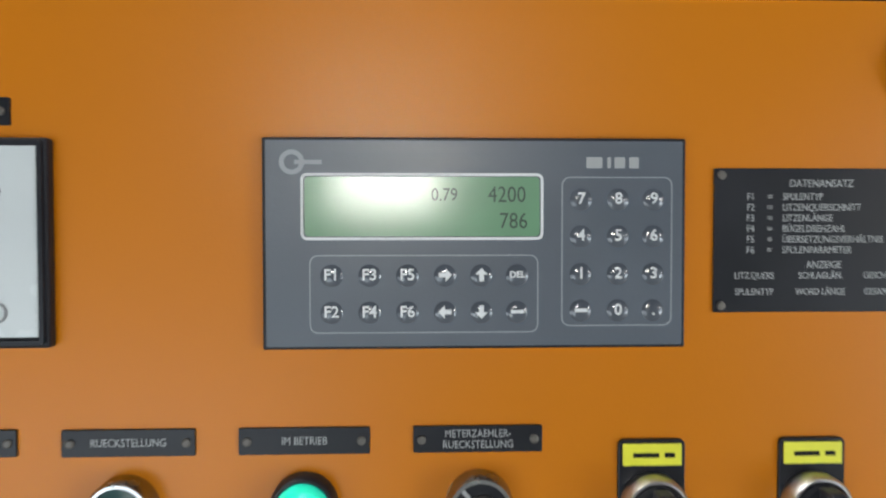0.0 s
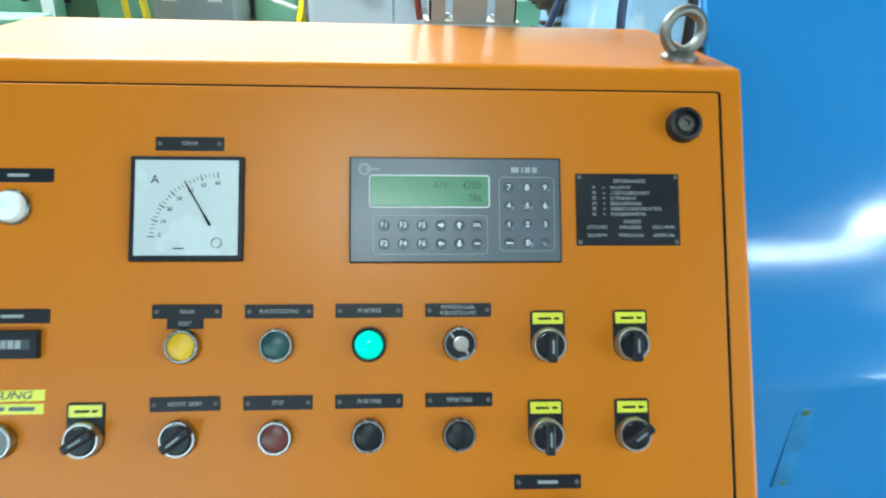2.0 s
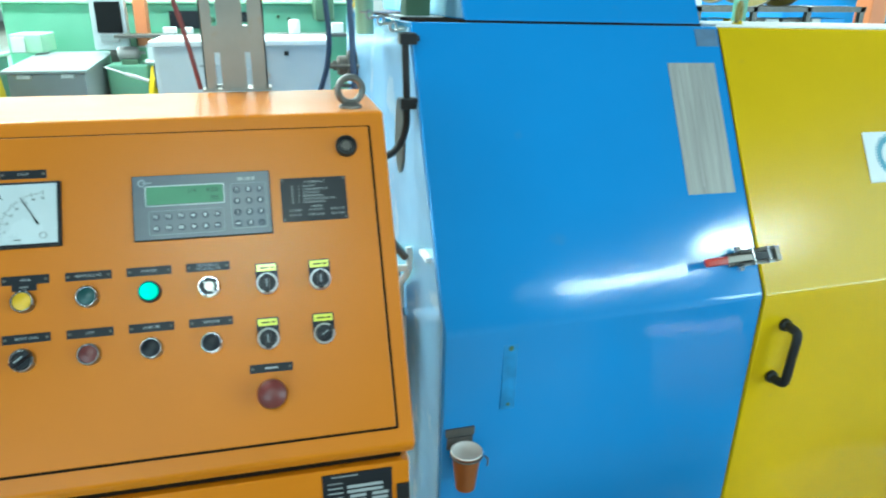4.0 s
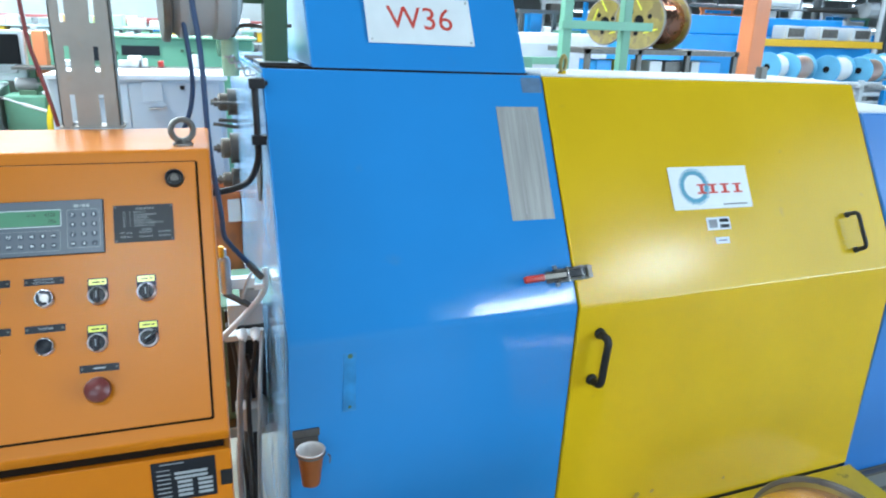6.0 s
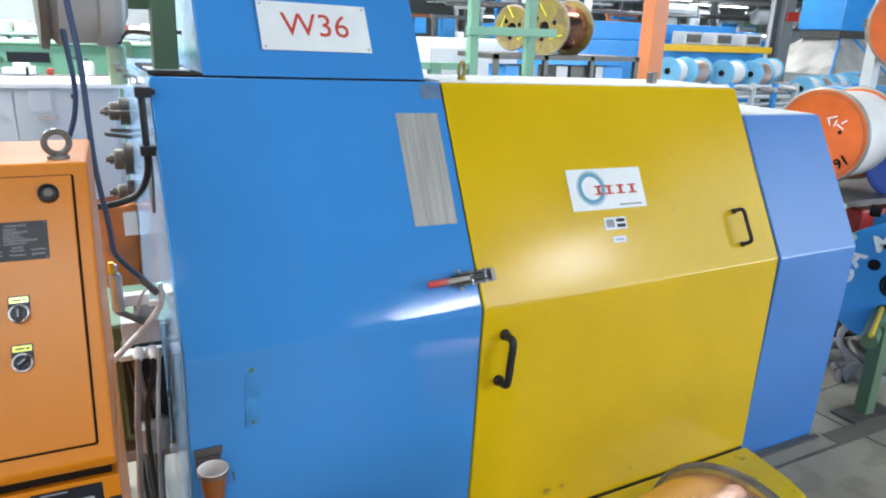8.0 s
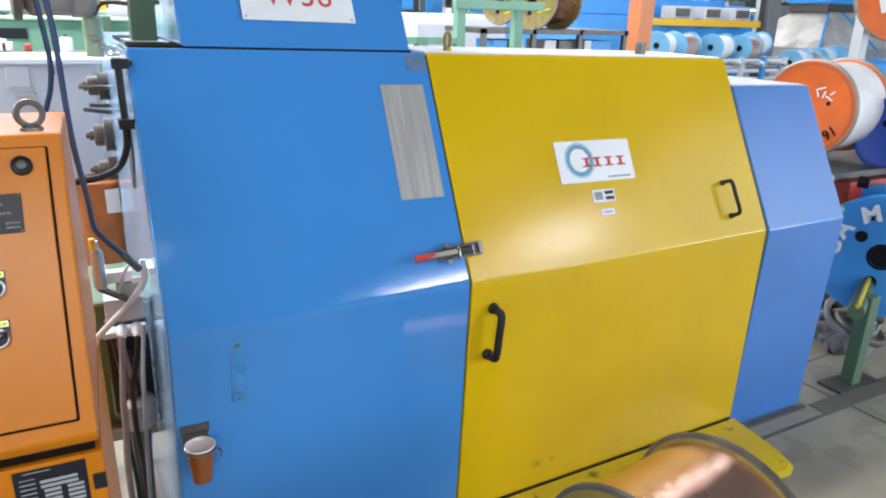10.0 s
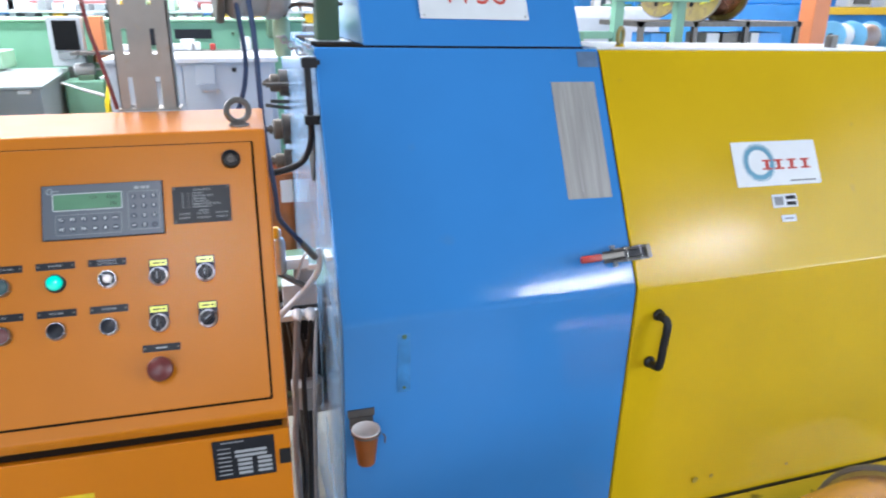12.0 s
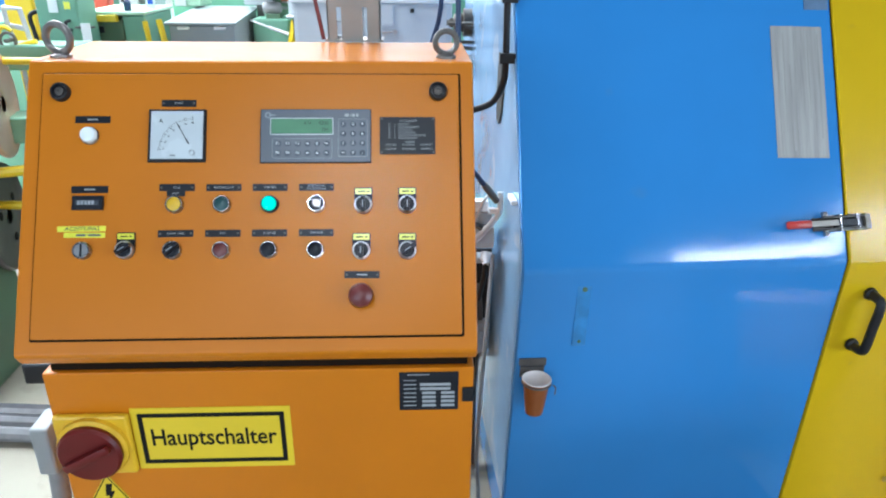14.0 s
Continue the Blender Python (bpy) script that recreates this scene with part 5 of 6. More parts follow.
for i in range(7):
    part("link", torus(0.010, 0.003, 14, 6), STEEL, ch, "", pose(0.39 + i * 0.0075, 1.10 - i * 0.045, 1.408 - i * 0.005, 90 * (i % 2), 0, 35), True)
# pneumatic unit
pn = thing("pneumatic_unit", "grey pneumatic regulator with bent tubes and hoses in the gap", "pneumatic unit", at(0.39, 0.80, 0.6))
part("regulator", lathe([(0, 0), (0.013, 0), (0.0155, 0.004), (0.0155, 0.092), (0.012, 0.100), (0.007, 0.104), (0.007, 0.125), (0, 0.125)], 24), STEEL, pn, "bare metal regulator cup", at(0.338, 0.78, 0.812), True)
part("carrier_plate", box(-0.040, 0.040, -0.004, 0.030, -0.003, 0.003), DARKSTEEL, pn, m=pose(0.365, 0.77, 0.790, 0, 33, 0))
part("white_block", box(0.352, 0.414, 0.80, 0.83, 0.812, 0.842, 0.003), WHITE, pn, "white plastic block", m=Matrix())
part("valve_body", box(0.372, 0.425, 0.80, 0.85, 0.772, 0.812, 0.006), MOTORGREY, pn, m=Matrix())
# added block: keeps the gap black behind the hoses
part("relay_block", box(0.330, 0.436, 0.862, 0.90, 0.40, 0.676, 0.003), RUBBER, pn, "added black block that darkens the gap behind the hoses", m=Matrix())
part("filter_bowl", lathe([(0, 0), (0.03, 0), (0.044, 0.012), (0.046, 0.085), (0.03, 0.10), (0, 0.10)], 24), MOTORGREY, pn, "grey filter bowl", at(0.388, 0.835, 0.36), True)
part("manifold", box(0.338, 0.432, 0.80, 0.86, 0.704, 0.766, 0.003), GREYPAINT, pn, m=Matrix())
part("lower_rail", box(0.325, 0.434, 0.805, 0.85, 0.655, 0.672, 0.003), GREYPAINT, pn, m=Matrix())
for x in (0.372, 0.407):
    part("fitting", lathe([(0.012, 0), (0.014, 0.004), (0.014, 0.020), (0.010, 0.026), (0.008, 0.040), (0, 0.040)], 14), WHITE, pn, "elbow fitting", m=pose(x, 0.795, 0.690, 115, 0, 0), smooth=True)
part("hose", pipe([(0.371, 0.765, 0.680), (0.368, 0.758, 0.645), (0.362, 0.755, 0.58), (0.354, 0.755, 0.50), (0.350, 0.757, 0.40), (0.342, 0.76, 0.27), (0.345, 0.76, 0.0)], 0.0090, 10), HOSEGREY, pn, "pale grey hose", m=Matrix(), smooth=True)
part("hose", pipe([(0.406, 0.765, 0.680), (0.404, 0.758, 0.64), (0.392, 0.757, 0.58), (0.380, 0.76, 0.53), (0.376, 0.77, 0.40), (0.382, 0.79, 0.2), (0.37, 0.80, 0.0)], 0.0075, 10), RUBBER, pn, "dark hose", m=Matrix(), smooth=True)
part("bent_tube", pipe([(0.441, 0.78, 0.875), (0.442, 0.775, 0.845), (0.434, 0.77, 0.811), (0.393, 0.768, 0.760), (0.327, 0.766, 0.696), (0.30, 0.766, 0.67)], 0.0085, 10), GREYPAINT, pn, "pale bent metal tube", m=Matrix(), smooth=True)
part("loop", pipe([(0.418, 0.785, 0.872), (0.400, 0.775, 0.856), (0.388, 0.772, 0.828), (0.377, 0.772, 0.795)], 0.0045, 8), STEEL, pn, "bare metal tube loop", m=Matrix(), smooth=True)
part("coupling", pipe([(0.395, 0.762, 0.902), (0.432, 0.772, 0.852)], 0.0095, 12, 0), DARKSTEEL, pn, "dark hose coupling", m=Matrix())
part("brass_tee", pipe([(0.332, 0.775, 0.945), (0.332, 0.775, 0.915)], 0.008, 10, 0), YELLOWCAP, pn, "brass tee", m=Matrix())
part("wing_nut", box(0.410, 0.436, 0.765, 0.775, 0.818, 0.834, 0.003), WHITE, pn, "", m=Matrix())
solo("cable", pipe([(0.395, 0.62, 0.0), (0.385, 0.62, 0.15), (0.392, 0.63, 0.35), (0.400, 0.64, 0.5), (0.41, 0.68, 0.62), (0.425, 0.76, 0.70)], 0.0055, 10), HOSEGREY, "grey cable hanging in the gap", "cable", smooth=True)
for i in range(5):
    solo("hose", pipe([(0.345 + 0.012 * i, 0.83, 0.66 - 0.02 * i), (0.36 + 0.011 * i, 0.82, 0.5), (0.352 + 0.014 * i, 0.84 + 0.01 * i, 0.34), (0.36 + 0.01 * i, 0.80 + 0.02 * i, 0.17), (0.35 + 0.012 * i, 0.84, 0.0)], 0.0065, 8), (RUBBER, DARKSTEEL, HOSEGREY)[i % 3], "dark oily hose hanging in the gap", "hose", group="hoses in the gap", smooth=True)
gcase = thing("gear_case", "dark olive oily gear case on short legs behind the gap", "gear case", at(0.33, 1.2))
part("case", join(box(0.20, 0.452, 1.05, 1.40, 0.26, 0.665, 0.012), box(0.32, 0.44, 1.0, 1.06, 0.30, 0.42, 0.01)), DARKGREEN, gcase, m=Matrix())
part("cover_plate", box(0.330, 0.448, 1.035, 1.05, 0.43, 0.655, 0.003), RUBBER, gcase, "black cover plate", m=Matrix())
part("beam", box(0.20, 0.455, 1.0, 1.06, 0.225, 0.262, 0.004), ZINC, gcase, "dull cross beam", m=Matrix())
for x in (0.22, 0.42):
    part("leg", box(x, x + 0.03, 1.30, 1.34, 0.0, 0.27), DARKSTEEL, gcase, m=Matrix())
drum = thing("orange_drum", "rusty orange cylinder with a white label behind the gap", "drum", at(0.365, 1.66))
part("shell", lathe([(0, 0), (0.088, 0), (0.088, 0.88), (0.091, 0.885), (0.091, 0.897), (0.084, 0.90), (0.080, 0.87), (0, 0.87)], 36), RUSTORANGE, drum, smooth=True)
part("label", box(0.005, 0.050, -0.0895, -0.070, 0.79, 0.875), WHITE, drum, "white paper label")
# motor drum on the green upright
mo = thing("motor_drum", "grey cast motor drum fixed to the green upright", "motor", axis_frame((0.232, 1.08, 1.575), (1, 0.12, 0)))
part("back_disc", lathe([(0, -0.012), (0.125, -0.012), (0.130, -0.006), (0.130, 0.006), (0.1, 0.014), (0, 0.014)], 40), DARKSTEEL, mo, "dark disc", smooth=True)
part("body", lathe([(0.10, 0.012), (0.118, 0.030), (0.120, 0.050), (0.112, 0.056), (0.112, 0.118), (0.120, 0.124), (0.120, 0.158), (0.105, 0.176), (0.06, 0.180), (0.05, 0.200), (0, 0.200)], 40), MOTORGREY, mo, smooth=True)
part("face_ring", torus(0.080, 0.010, 32, 8), GREYPAINT, mo, "pale ring", WORLD[mo] @ at(0, 0, 0.180), True)
part("arm", box(-0.02, 0.02, -0.02, 0.02, 0.19, 0.31), DARKGREEN, mo)
gl = thing("green_lamp", "pale green round plastic lamp fixed to the upright", "lamp", at(0.397, 1.15, 1.352))
part("shade", lathe([(0, 0.0), (0.0235, 0), (0.025, 0.100), (0.018, 0.110), (0, 0.110)], 24), PALEGREEN, gl, smooth=True)
part("stem", pipe([(0, 0, 0.09), (0.03, -0.03, 0.14), (0.10, -0.06, 0.14)], 0.006, 8), DARKSTEEL, gl)

# ---- machines behind the console ----
gc = thing("grey_cabinet", "light grey steel cabinet behind the console", "cabinet", at(0.03, 2.8))
part("body", box(-0.36, 0.41, 2.60, 3.02, 0.0, 1.222, 0.006), GREYPAINT, gc, m=Matrix())
part("top_plate", box(-0.375, 0.425, 2.585, 3.03, 1.222, 1.246, 0.004), WHITE, gc, "pale top plate", m=Matrix())
part("door", box(-0.02, 0.385, 2.592, 2.60, 0.25, 1.212, 0.003), GREYPAINT, gc, "light grey cabinet door", m=Matrix())
part("door", box(-0.345, -0.026, 2.592, 2.60, 0.25, 1.212, 0.003), GREYPAINT, gc, "light grey cabinet door", m=Matrix())
part("flap", box(0.035, 0.125, 2.588, 2.592, 1.125, 1.215, 0.002), GREYPAINT, gc, "flush grey flap", m=Matrix())
part("flap_edge", box(0.030, 0.130, 2.586, 2.592, 1.118, 1.122, 0.001), GREYPAINT, gc, m=Matrix())
part("door_pull", box(-0.17, -0.09, 2.580, 2.592, 1.135, 1.142, 0.002), MIDGREY, gc, "grey door pull", m=Matrix())
part("lock", box(0.205, 0.225, 2.582, 2.592, 1.178, 1.198, 0.002), RUBBER, gc, "black lock", m=Matrix())
part("latch", join(box(0.06, 0.12, 2.57, 2.592, 1.085, 1.095, 0.003), lathe([(0, 0), (0.011, 0), (0.011, 0.02), (0, 0.02)], 12), pose(0.13, 2.592, 1.090, 90, 0, 0)), STEEL, gc, "steel latch", m=Matrix())

gm = thing("green_machine", "long green winding machine behind the cabinets", "machine", at(-0.6, 3.6))
part("bed", box(-2.6, 0.75, 3.42, 4.1, 0.0, 1.05, 0.01), GREENPAINT, gm, m=Matrix())
part("back_panel", box(-1.25, 0.62, 3.60, 3.9, 1.05, 1.385, 0.01), GREENPAINT, gm, "green sheet back panel", m=Matrix())
part("top_rail", box(-1.27, 0.64, 3.57, 3.92, 1.385, 1.40, 0.004), PALEGREEN, gm, "pale top rail", m=Matrix())
part("window", box(-0.40, -0.225, 3.590, 3.60, 1.250, 1.345, 0.002), LACQUER, gm, "dark window", m=Matrix())
part("window", box(-0.135, 0.075, 3.590, 3.60, 1.285, 1.340, 0.002), LACQUER, gm, "dark window", m=Matrix())
for x, z, r in ((-0.17, 1.30, 0.016), (0.20, 1.315, 0.010), (0.26, 1.30, 0.012), (-0.78, 1.20, 0.010), (-0.70, 1.20, 0.010)):
    part("knob", lathe([(0, 0), (r, 0), (r, 0.012), (r * 0.7, 0.02), (0, 0.02)], 16), DARKGREEN, gm, "dark green knob", pose(x, 3.60, z, 90, 0, 0), True)
for x, w, h, mm in ((-0.345, 0.062, 0.030, WHITE), (-0.257, 0.045, 0.028, WHITE), (-0.08, 0.062, 0.032, WHITE), (0.012, 0.045, 0.040, WHITE), (-0.026, 0.07, 0.055, WHITE), (0.10, 0.03, 0.03, REDPLASTIC), (0.50, 0.06, 0.05, WHITE)):
    part("control_box", box(x - w / 2, x + w / 2, 3.10, 3.16, 1.248, 1.250 + h, 0.004), mm, gm, "small control box", m=Matrix())
part("round_cap", lathe([(0, 0), (0.030, 0), (0.030, 0.06), (0.024, 0.07), (0, 0.07)], 24), WHITE, gm, "round white cap", at(0.275, 3.13, 1.246), True)
part("shelf_rail", box(-0.6, 0.8, 3.05, 3.20, 1.232, 1.247), DARKSTEEL, gm, "dark shelf rail", m=Matrix())
for x in (-0.55, 0.0, 0.75):
    part("rail_stay", box(x, x + 0.03, 3.18, 3.43, 1.0, 1.232), DARKGREEN, gm, m=Matrix())
part("nozzle", box(0.40, 0.50, 3.3, 3.60, 1.30, 1.42, 0.01), DARKGREEN, gm, "", m=Matrix())
part("side_box", box(-1.115, -0.965, 3.20, 3.44, 1.155, 1.245, 0.006), PALEGREEN, gm, "pale green box with a white front sheet", m=Matrix())
part("front_sheet", box(-1.105, -1.045, 3.192, 3.20, 1.158, 1.232, 0.001), WHITE, gm, "white paper sheet", m=Matrix())
sl = thing("sloped_console", "grey sheet console with a sloping pale top", "console", at(-0.85, 3.0))
part("body", prism([(2.72, 0.0), (2.72, 1.100), (3.30, 1.132), (3.30, 0.0)], -1.000, -0.680, 0.004), MIDGREY, sl, m=Matrix())
part("lid", prism([(2.69, 1.104), (3.31, 1.138), (3.31, 1.152), (2.69, 1.118)], -1.015, -0.662, 0.003), LIDGREY, sl, "pale sloping lid", m=Matrix())
for x in (-0.955, -0.775):
    part("catch", box(x, x + 0.055, 2.700, 2.72, 1.082, 1.098, 0.002), WHITE, sl, "white catch", m=Matrix())
mn = thing("control_monitor", "pale framed control screen on a stand", "monitor", at(-0.64, 3.25))
part("housing", box(-0.725, -0.560, 3.20, 3.27, 1.165, 1.42, 0.006), GREYPAINT, mn, m=Matrix())
part("screen", box(-0.700, -0.580, 3.192, 3.20, 1.25, 1.40, 0.002), INK, mn, "dark screen", m=Matrix())
part("keypad", box(-0.690, -0.600, 3.192, 3.20, 1.205, 1.240, 0.002), MIDGREY, mn, "grey keypad strip", m=Matrix())
part("stand", box(-0.66, -0.62, 3.22, 3.25, 0.0, 1.165), DARKSTEEL, mn, m=Matrix())
part("side_box", box(-0.520, -0.462, 3.2, 3.3, 1.185, 1.42, 0.004), PILLAR, mn, "orange side box", m=Matrix())
part("bracket", box(-0.57, -0.46, 3.22, 3.26, 1.175, 1.187), STEEL, mn, m=Matrix())
mt2 = thing("small_motor", "small grey motor with a rounded body beside the sloped console", "motor", at(-0.53, 3.1))
part("body", lathe([(0, 0), (0.026, 0), (0.032, 0.008), (0.032, 0.085), (0.022, 0.10), (0.008, 0.102), (0.008, 0.13), (0, 0.13)], 20), MOTORGREY, mt2, m=pose(-0.600, 3.1, 1.158, 0, 90, 0), smooth=True)
part("foot", box(-0.585, -0.505, 3.07, 3.13, 0.0, 1.130, 0.004), DARKGREEN, mt2, m=Matrix())
ca = thing("clamp_arm", "white and grey clamping arm beside the grey cabinet", "clamp", at(-0.42, 3.0))
part("arm", prism([(2.94, 1.120), (3.06, 1.120), (3.06, 1.135), (2.94, 1.132)], -0.455, -0.375, 0.003), WHITE, ca, m=Matrix())
part("block", box(-0.420, -0.385, 2.95, 3.03, 1.00, 1.118, 0.004), DARKSTEEL, ca, m=Matrix())
part("upper_block", box(-0.44, -0.40, 2.96, 3.03, 1.135, 1.21, 0.004), GREYPAINT, ca, m=Matrix())
part("post", box(-0.415, -0.39, 2.97, 3.0, 0.0, 1.0), DARKGREEN, ca, m=Matrix())
for k in range(3):
    part("bolt", lathe([(0, 0), (0.012, 0), (0.012, 0.02), (0, 0.02)], 6), STEEL, ca, "steel bolt head", pose(-0.375, 2.94, 1.09 - k * 0.035, 90, 0, 0))


def guard_bar(p, q, w):
    """A flat bent guard bar from p down to q and on to the floor."""
    ob = thing("guard_bar", "yellow painted guard bar by the green machine", "guard rail", at(q[0], q[1]), "yellow guard bars")
    bm = pipe([p, q, (q[0] + (q[0] - p[0]) * 0.3, q[1], 0.0)], w, 4, 0)
    part("bar", bm, SIGNYELLOW, ob, m=Matrix())
    part("foot", box(q[0] - 0.04, q[0] + 0.06, q[1] - 0.04, q[1] + 0.04, 0.0, 0.008), SIGNYELLOW, ob, m=Matrix())


guard_bar((-0.412, 3.0, 1.099), (-0.438, 3.0, 0.987), 0.026)
guard_bar((-1.054, 2.55, 1.136), (-1.046, 2.55, 1.038), 0.013)
guard_bar((-0.988, 2.55, 1.145), (-0.974, 2.55, 1.044), 0.015)
solo("lever_bar", join(pipe([(-0.561, 3.0, 1.066), (-0.458, 3.0, 1.031)], 0.009, 8, 0), pipe([(-0.561, 3.0, 1.066), (-0.66, 3.02, 1.10)], 0.005, 8, 0)), WHITE, "white lever bar on the green machine", "lever")
solo("green_block", join(box(-0.66, -0.46, 3.06, 3.40, 0.0, 1.105, 0.012), box(-0.46, -0.37, 3.15, 3.40, 0.0, 0.98, 0.01)), GREENPAINT, "green machine block with chamfered edges", "machine block")
tb = thing("green_bench", "green machine bench with a yellow front tray", "machine bench", at(-1.22, 2.8))
# darker green gives the bench front its shade
part("body", box(-1.36, -1.185, 2.62, 3.0, 0.0, 1.14, 0.008), DARKGREEN, tb, "green front with its shade put into the colour", m=Matrix())
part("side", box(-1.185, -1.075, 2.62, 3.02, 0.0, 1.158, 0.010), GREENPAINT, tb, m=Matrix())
part("top", box(-1.375, -1.068, 2.60, 3.04, 1.158, 1.174, 0.004), PALEGREEN, tb, "pale green top", m=Matrix())
part("tray", box(-1.372, -1.200, 2.585, 2.62, 1.128, 1.160, 0.004), SIGNYELLOW, tb, "yellow tray front", m=Matrix())
part("socket", box(-1.300, -1.275, 2.608, 2.62, 1.075, 1.105, 0.002), LACQUER, tb, "dark socket", m=Matrix())
solo("oil_bottle", lathe([(0, 0), (0.016, 0), (0.017, 0.004), (0.017, 0.040), (0.007, 0.052), (0.006, 0.066), (0, 0.068)], 16), HOSEBLUE, "small dark blue oil bottle on the bench", "bottle", at(-1.165, 2.66, 1.174), smooth=True)
tc = thing("green_column", "tall green machine column with a paper notice and black fittings", "machine column", at(-1.37, 2.5))
part("body", box(-1.475, -1.290, 2.40, 2.60, 0.0, 1.62, 0.010), GREENPAINT, tc, m=Matrix())
part("notice", box(-1.415, -1.375, 2.395, 2.40, 1.185, 1.26), WHITE, tc, "white paper notice", m=Matrix())
part("notice", box(-1.345, -1.320, 2.395, 2.40, 1.20, 1.232), LABELYELLOW, tc, "pale yellow tag", m=Matrix())
part("handle", pipe([(-1.335, 2.40, 1.150), (-1.335, 2.36, 1.145), (-1.335, 2.36, 1.115), (-1.335, 2.40, 1.110)], 0.008, 8), RUBBER, tc, "black handle", m=Matrix(), smooth=True)
part("hose", pipe([(-1.475, 2.42, 1.19), (-1.505, 2.40, 1.17), (-1.50, 2.40, 1.10), (-1.485, 2.40, 1.0), (-1.475, 2.41, 0.95)], 0.010, 8), RUBBER, tc, "black hose", m=Matrix(), smooth=True)
part("foot_sheet", box(-1.272, -1.232, 2.36, 2.365, 1.050, 1.142), WHITE, tc, "white paper card", m=Matrix())
part("card_stay", box(-1.300, -1.225, 2.365, 2.40, 1.120, 1.128), DARKSTEEL, tc, m=Matrix())
wh = thing("machine_head", "pale machine head with a round grey chuck and hoses", "machine head", at(-1.36, 3.3))
part("body", box(-1.415, -1.300, 3.20, 3.42, 1.05, 1.45, 0.012), WHITE, wh, m=Matrix())
part("chuck", lathe([(0, 0), (0.055, 0), (0.058, 0.02), (0.045, 0.05), (0.03, 0.06), (0, 0.06)], 28), MOTORGREY, wh, m=pose(-1.265, 3.22, 1.22, 90, 0, 25), smooth=True)
part("arm", box(-1.30, -1.22, 3.24, 3.40, 1.08, 1.32, 0.01), GREYPAINT, wh, m=Matrix())
part("lever", pipe([(-1.37, 3.19, 1.28), (-1.365, 3.15, 1.24), (-1.375, 3.15, 1.18)], 0.008, 8), RUBBER, wh, "black lever", m=Matrix(), smooth=True)
part("leg", box(-1.40, -1.30, 3.24, 3.40, 0.0, 1.05), GREENPAINT, wh, m=Matrix())
ps = thing("paper_card", "white paper card with a blue print standing on the bench", "paper", at(-1.10, 2.80, 1.174))
part("card", box(-1.125, -1.080, 2.80, 2.806, 1.174, 1.33), WHITE, ps, m=Matrix())
part("print", box(-1.115, -1.090, 2.797, 2.80, 1.195, 1.240), FLANGEBLUE, ps, "blue print", m=Matrix())
solo("red_panel", box(-1.600, -1.470, 3.20, 3.28, 0.0, 1.45, 0.01), REDSHEET, "red-orange sheet panel behind the console", "panel")
solo("yellow_panel", box(-1.93, -1.785, 3.0, 3.08, 0.0, 1.40, 0.01), SIGNYELLOW, "yellow sheet panel at the machine", "panel")
cf = thing("cart_frame", "grey tube cart with a yellow rail and a dark hand wheel", "cart", at(-1.36, 2.0))
for pts in ([(-1.400, 2.0, 1.236), (-1.336, 2.0, 1.232), (-1.318, 2.0, 1.10), (-1.30, 2.0, 0.0)], [(-1.400, 2.0, 1.236), (-1.394, 2.0, 1.15), (-1.372, 2.0, 1.085), (-1.372, 2.0, 0.0)], [(-1.385, 2.0, 1.168), (-1.327, 2.0, 1.155)]):
    part("tube", pipe(pts, 0.010, 8, 0), GREYPAINT, cf, "grey painted tube", m=Matrix())
part("rail", pipe([(-1.42, 1.98, 1.078), (-1.286, 1.98, 1.110)], 0.010, 8, 0), SIGNYELLOW, cf, "yellow rail", m=Matrix())
part("hand_wheel", torus(0.030, 0.006, 24, 8), DARKSTEEL, cf, "dark hand wheel", pose(-1.385, 1.96, 1.115, 90, 0, 0), True)
part("hub", pipe([(-1.385, 1.94, 1.115), (-1.385, 2.0, 1.115)], 0.008, 10, 0), DARKSTEEL, cf, m=Matrix())
part("bow", pipe([(-1.43, 1.97, 1.12), (-1.415, 1.97, 1.155), (-1.395, 1.97, 1.165), (-1.37, 1.97, 1.15)], 0.009, 8), SIGNYELLOW, cf, "yellow bow", m=Matrix(), smooth=True)
# frames and spools left of the console
spool("copper wound spool in a green frame", axis_frame((-1.60, 1.62, 0.92), (1, 0.25, 0)), 0.19, 0.30, 0.165, PALECOPPER, COPPER, rim=PALECOPPER, holes=0)
spool("copper wound spool low beside the aisle", axis_frame((-1.70, 1.55, 0.50), (1, 0.2, 0)), 0.20, 0.36, 0.17, DARKSTEEL, COPPER, rim=DARKSTEEL)
gf = thing("winding_stand", "green welded winding stand beside the console", "winding stand", at(-1.3, 1.75))
part("beam", box(-2.3, -1.08, 1.72, 1.86, 0.76, 0.86, 0.008), GREENPAINT, gf, m=Matrix())
part("beam", box(-2.3, -1.12, 1.95, 2.1, 1.00, 1.10, 0.008), GREENPAINT, gf, m=Matrix())
part("post", box(-1.20, -1.10, 1.74, 1.84, 0.0, 1.02, 0.006), GREENPAINT, gf, m=Matrix())
part("foot", box(-1.80, -1.36, 1.30, 1.60, 0.0, 0.34, 0.01), DARKGREEN, gf, m=Matrix())
for z, y, w in ((0.70, 1.58, 0.02), (0.57, 1.55, 0.016), (1.06, 1.8, 0.014)):
    part("rail", pipe([(-2.4, y + 0.05, z - 0.14 if z == 0.70 else z), (-1.20, y, z)], w, 10, 0), SIGNYELLOW, gf, "yellow guard rail", m=Matrix())
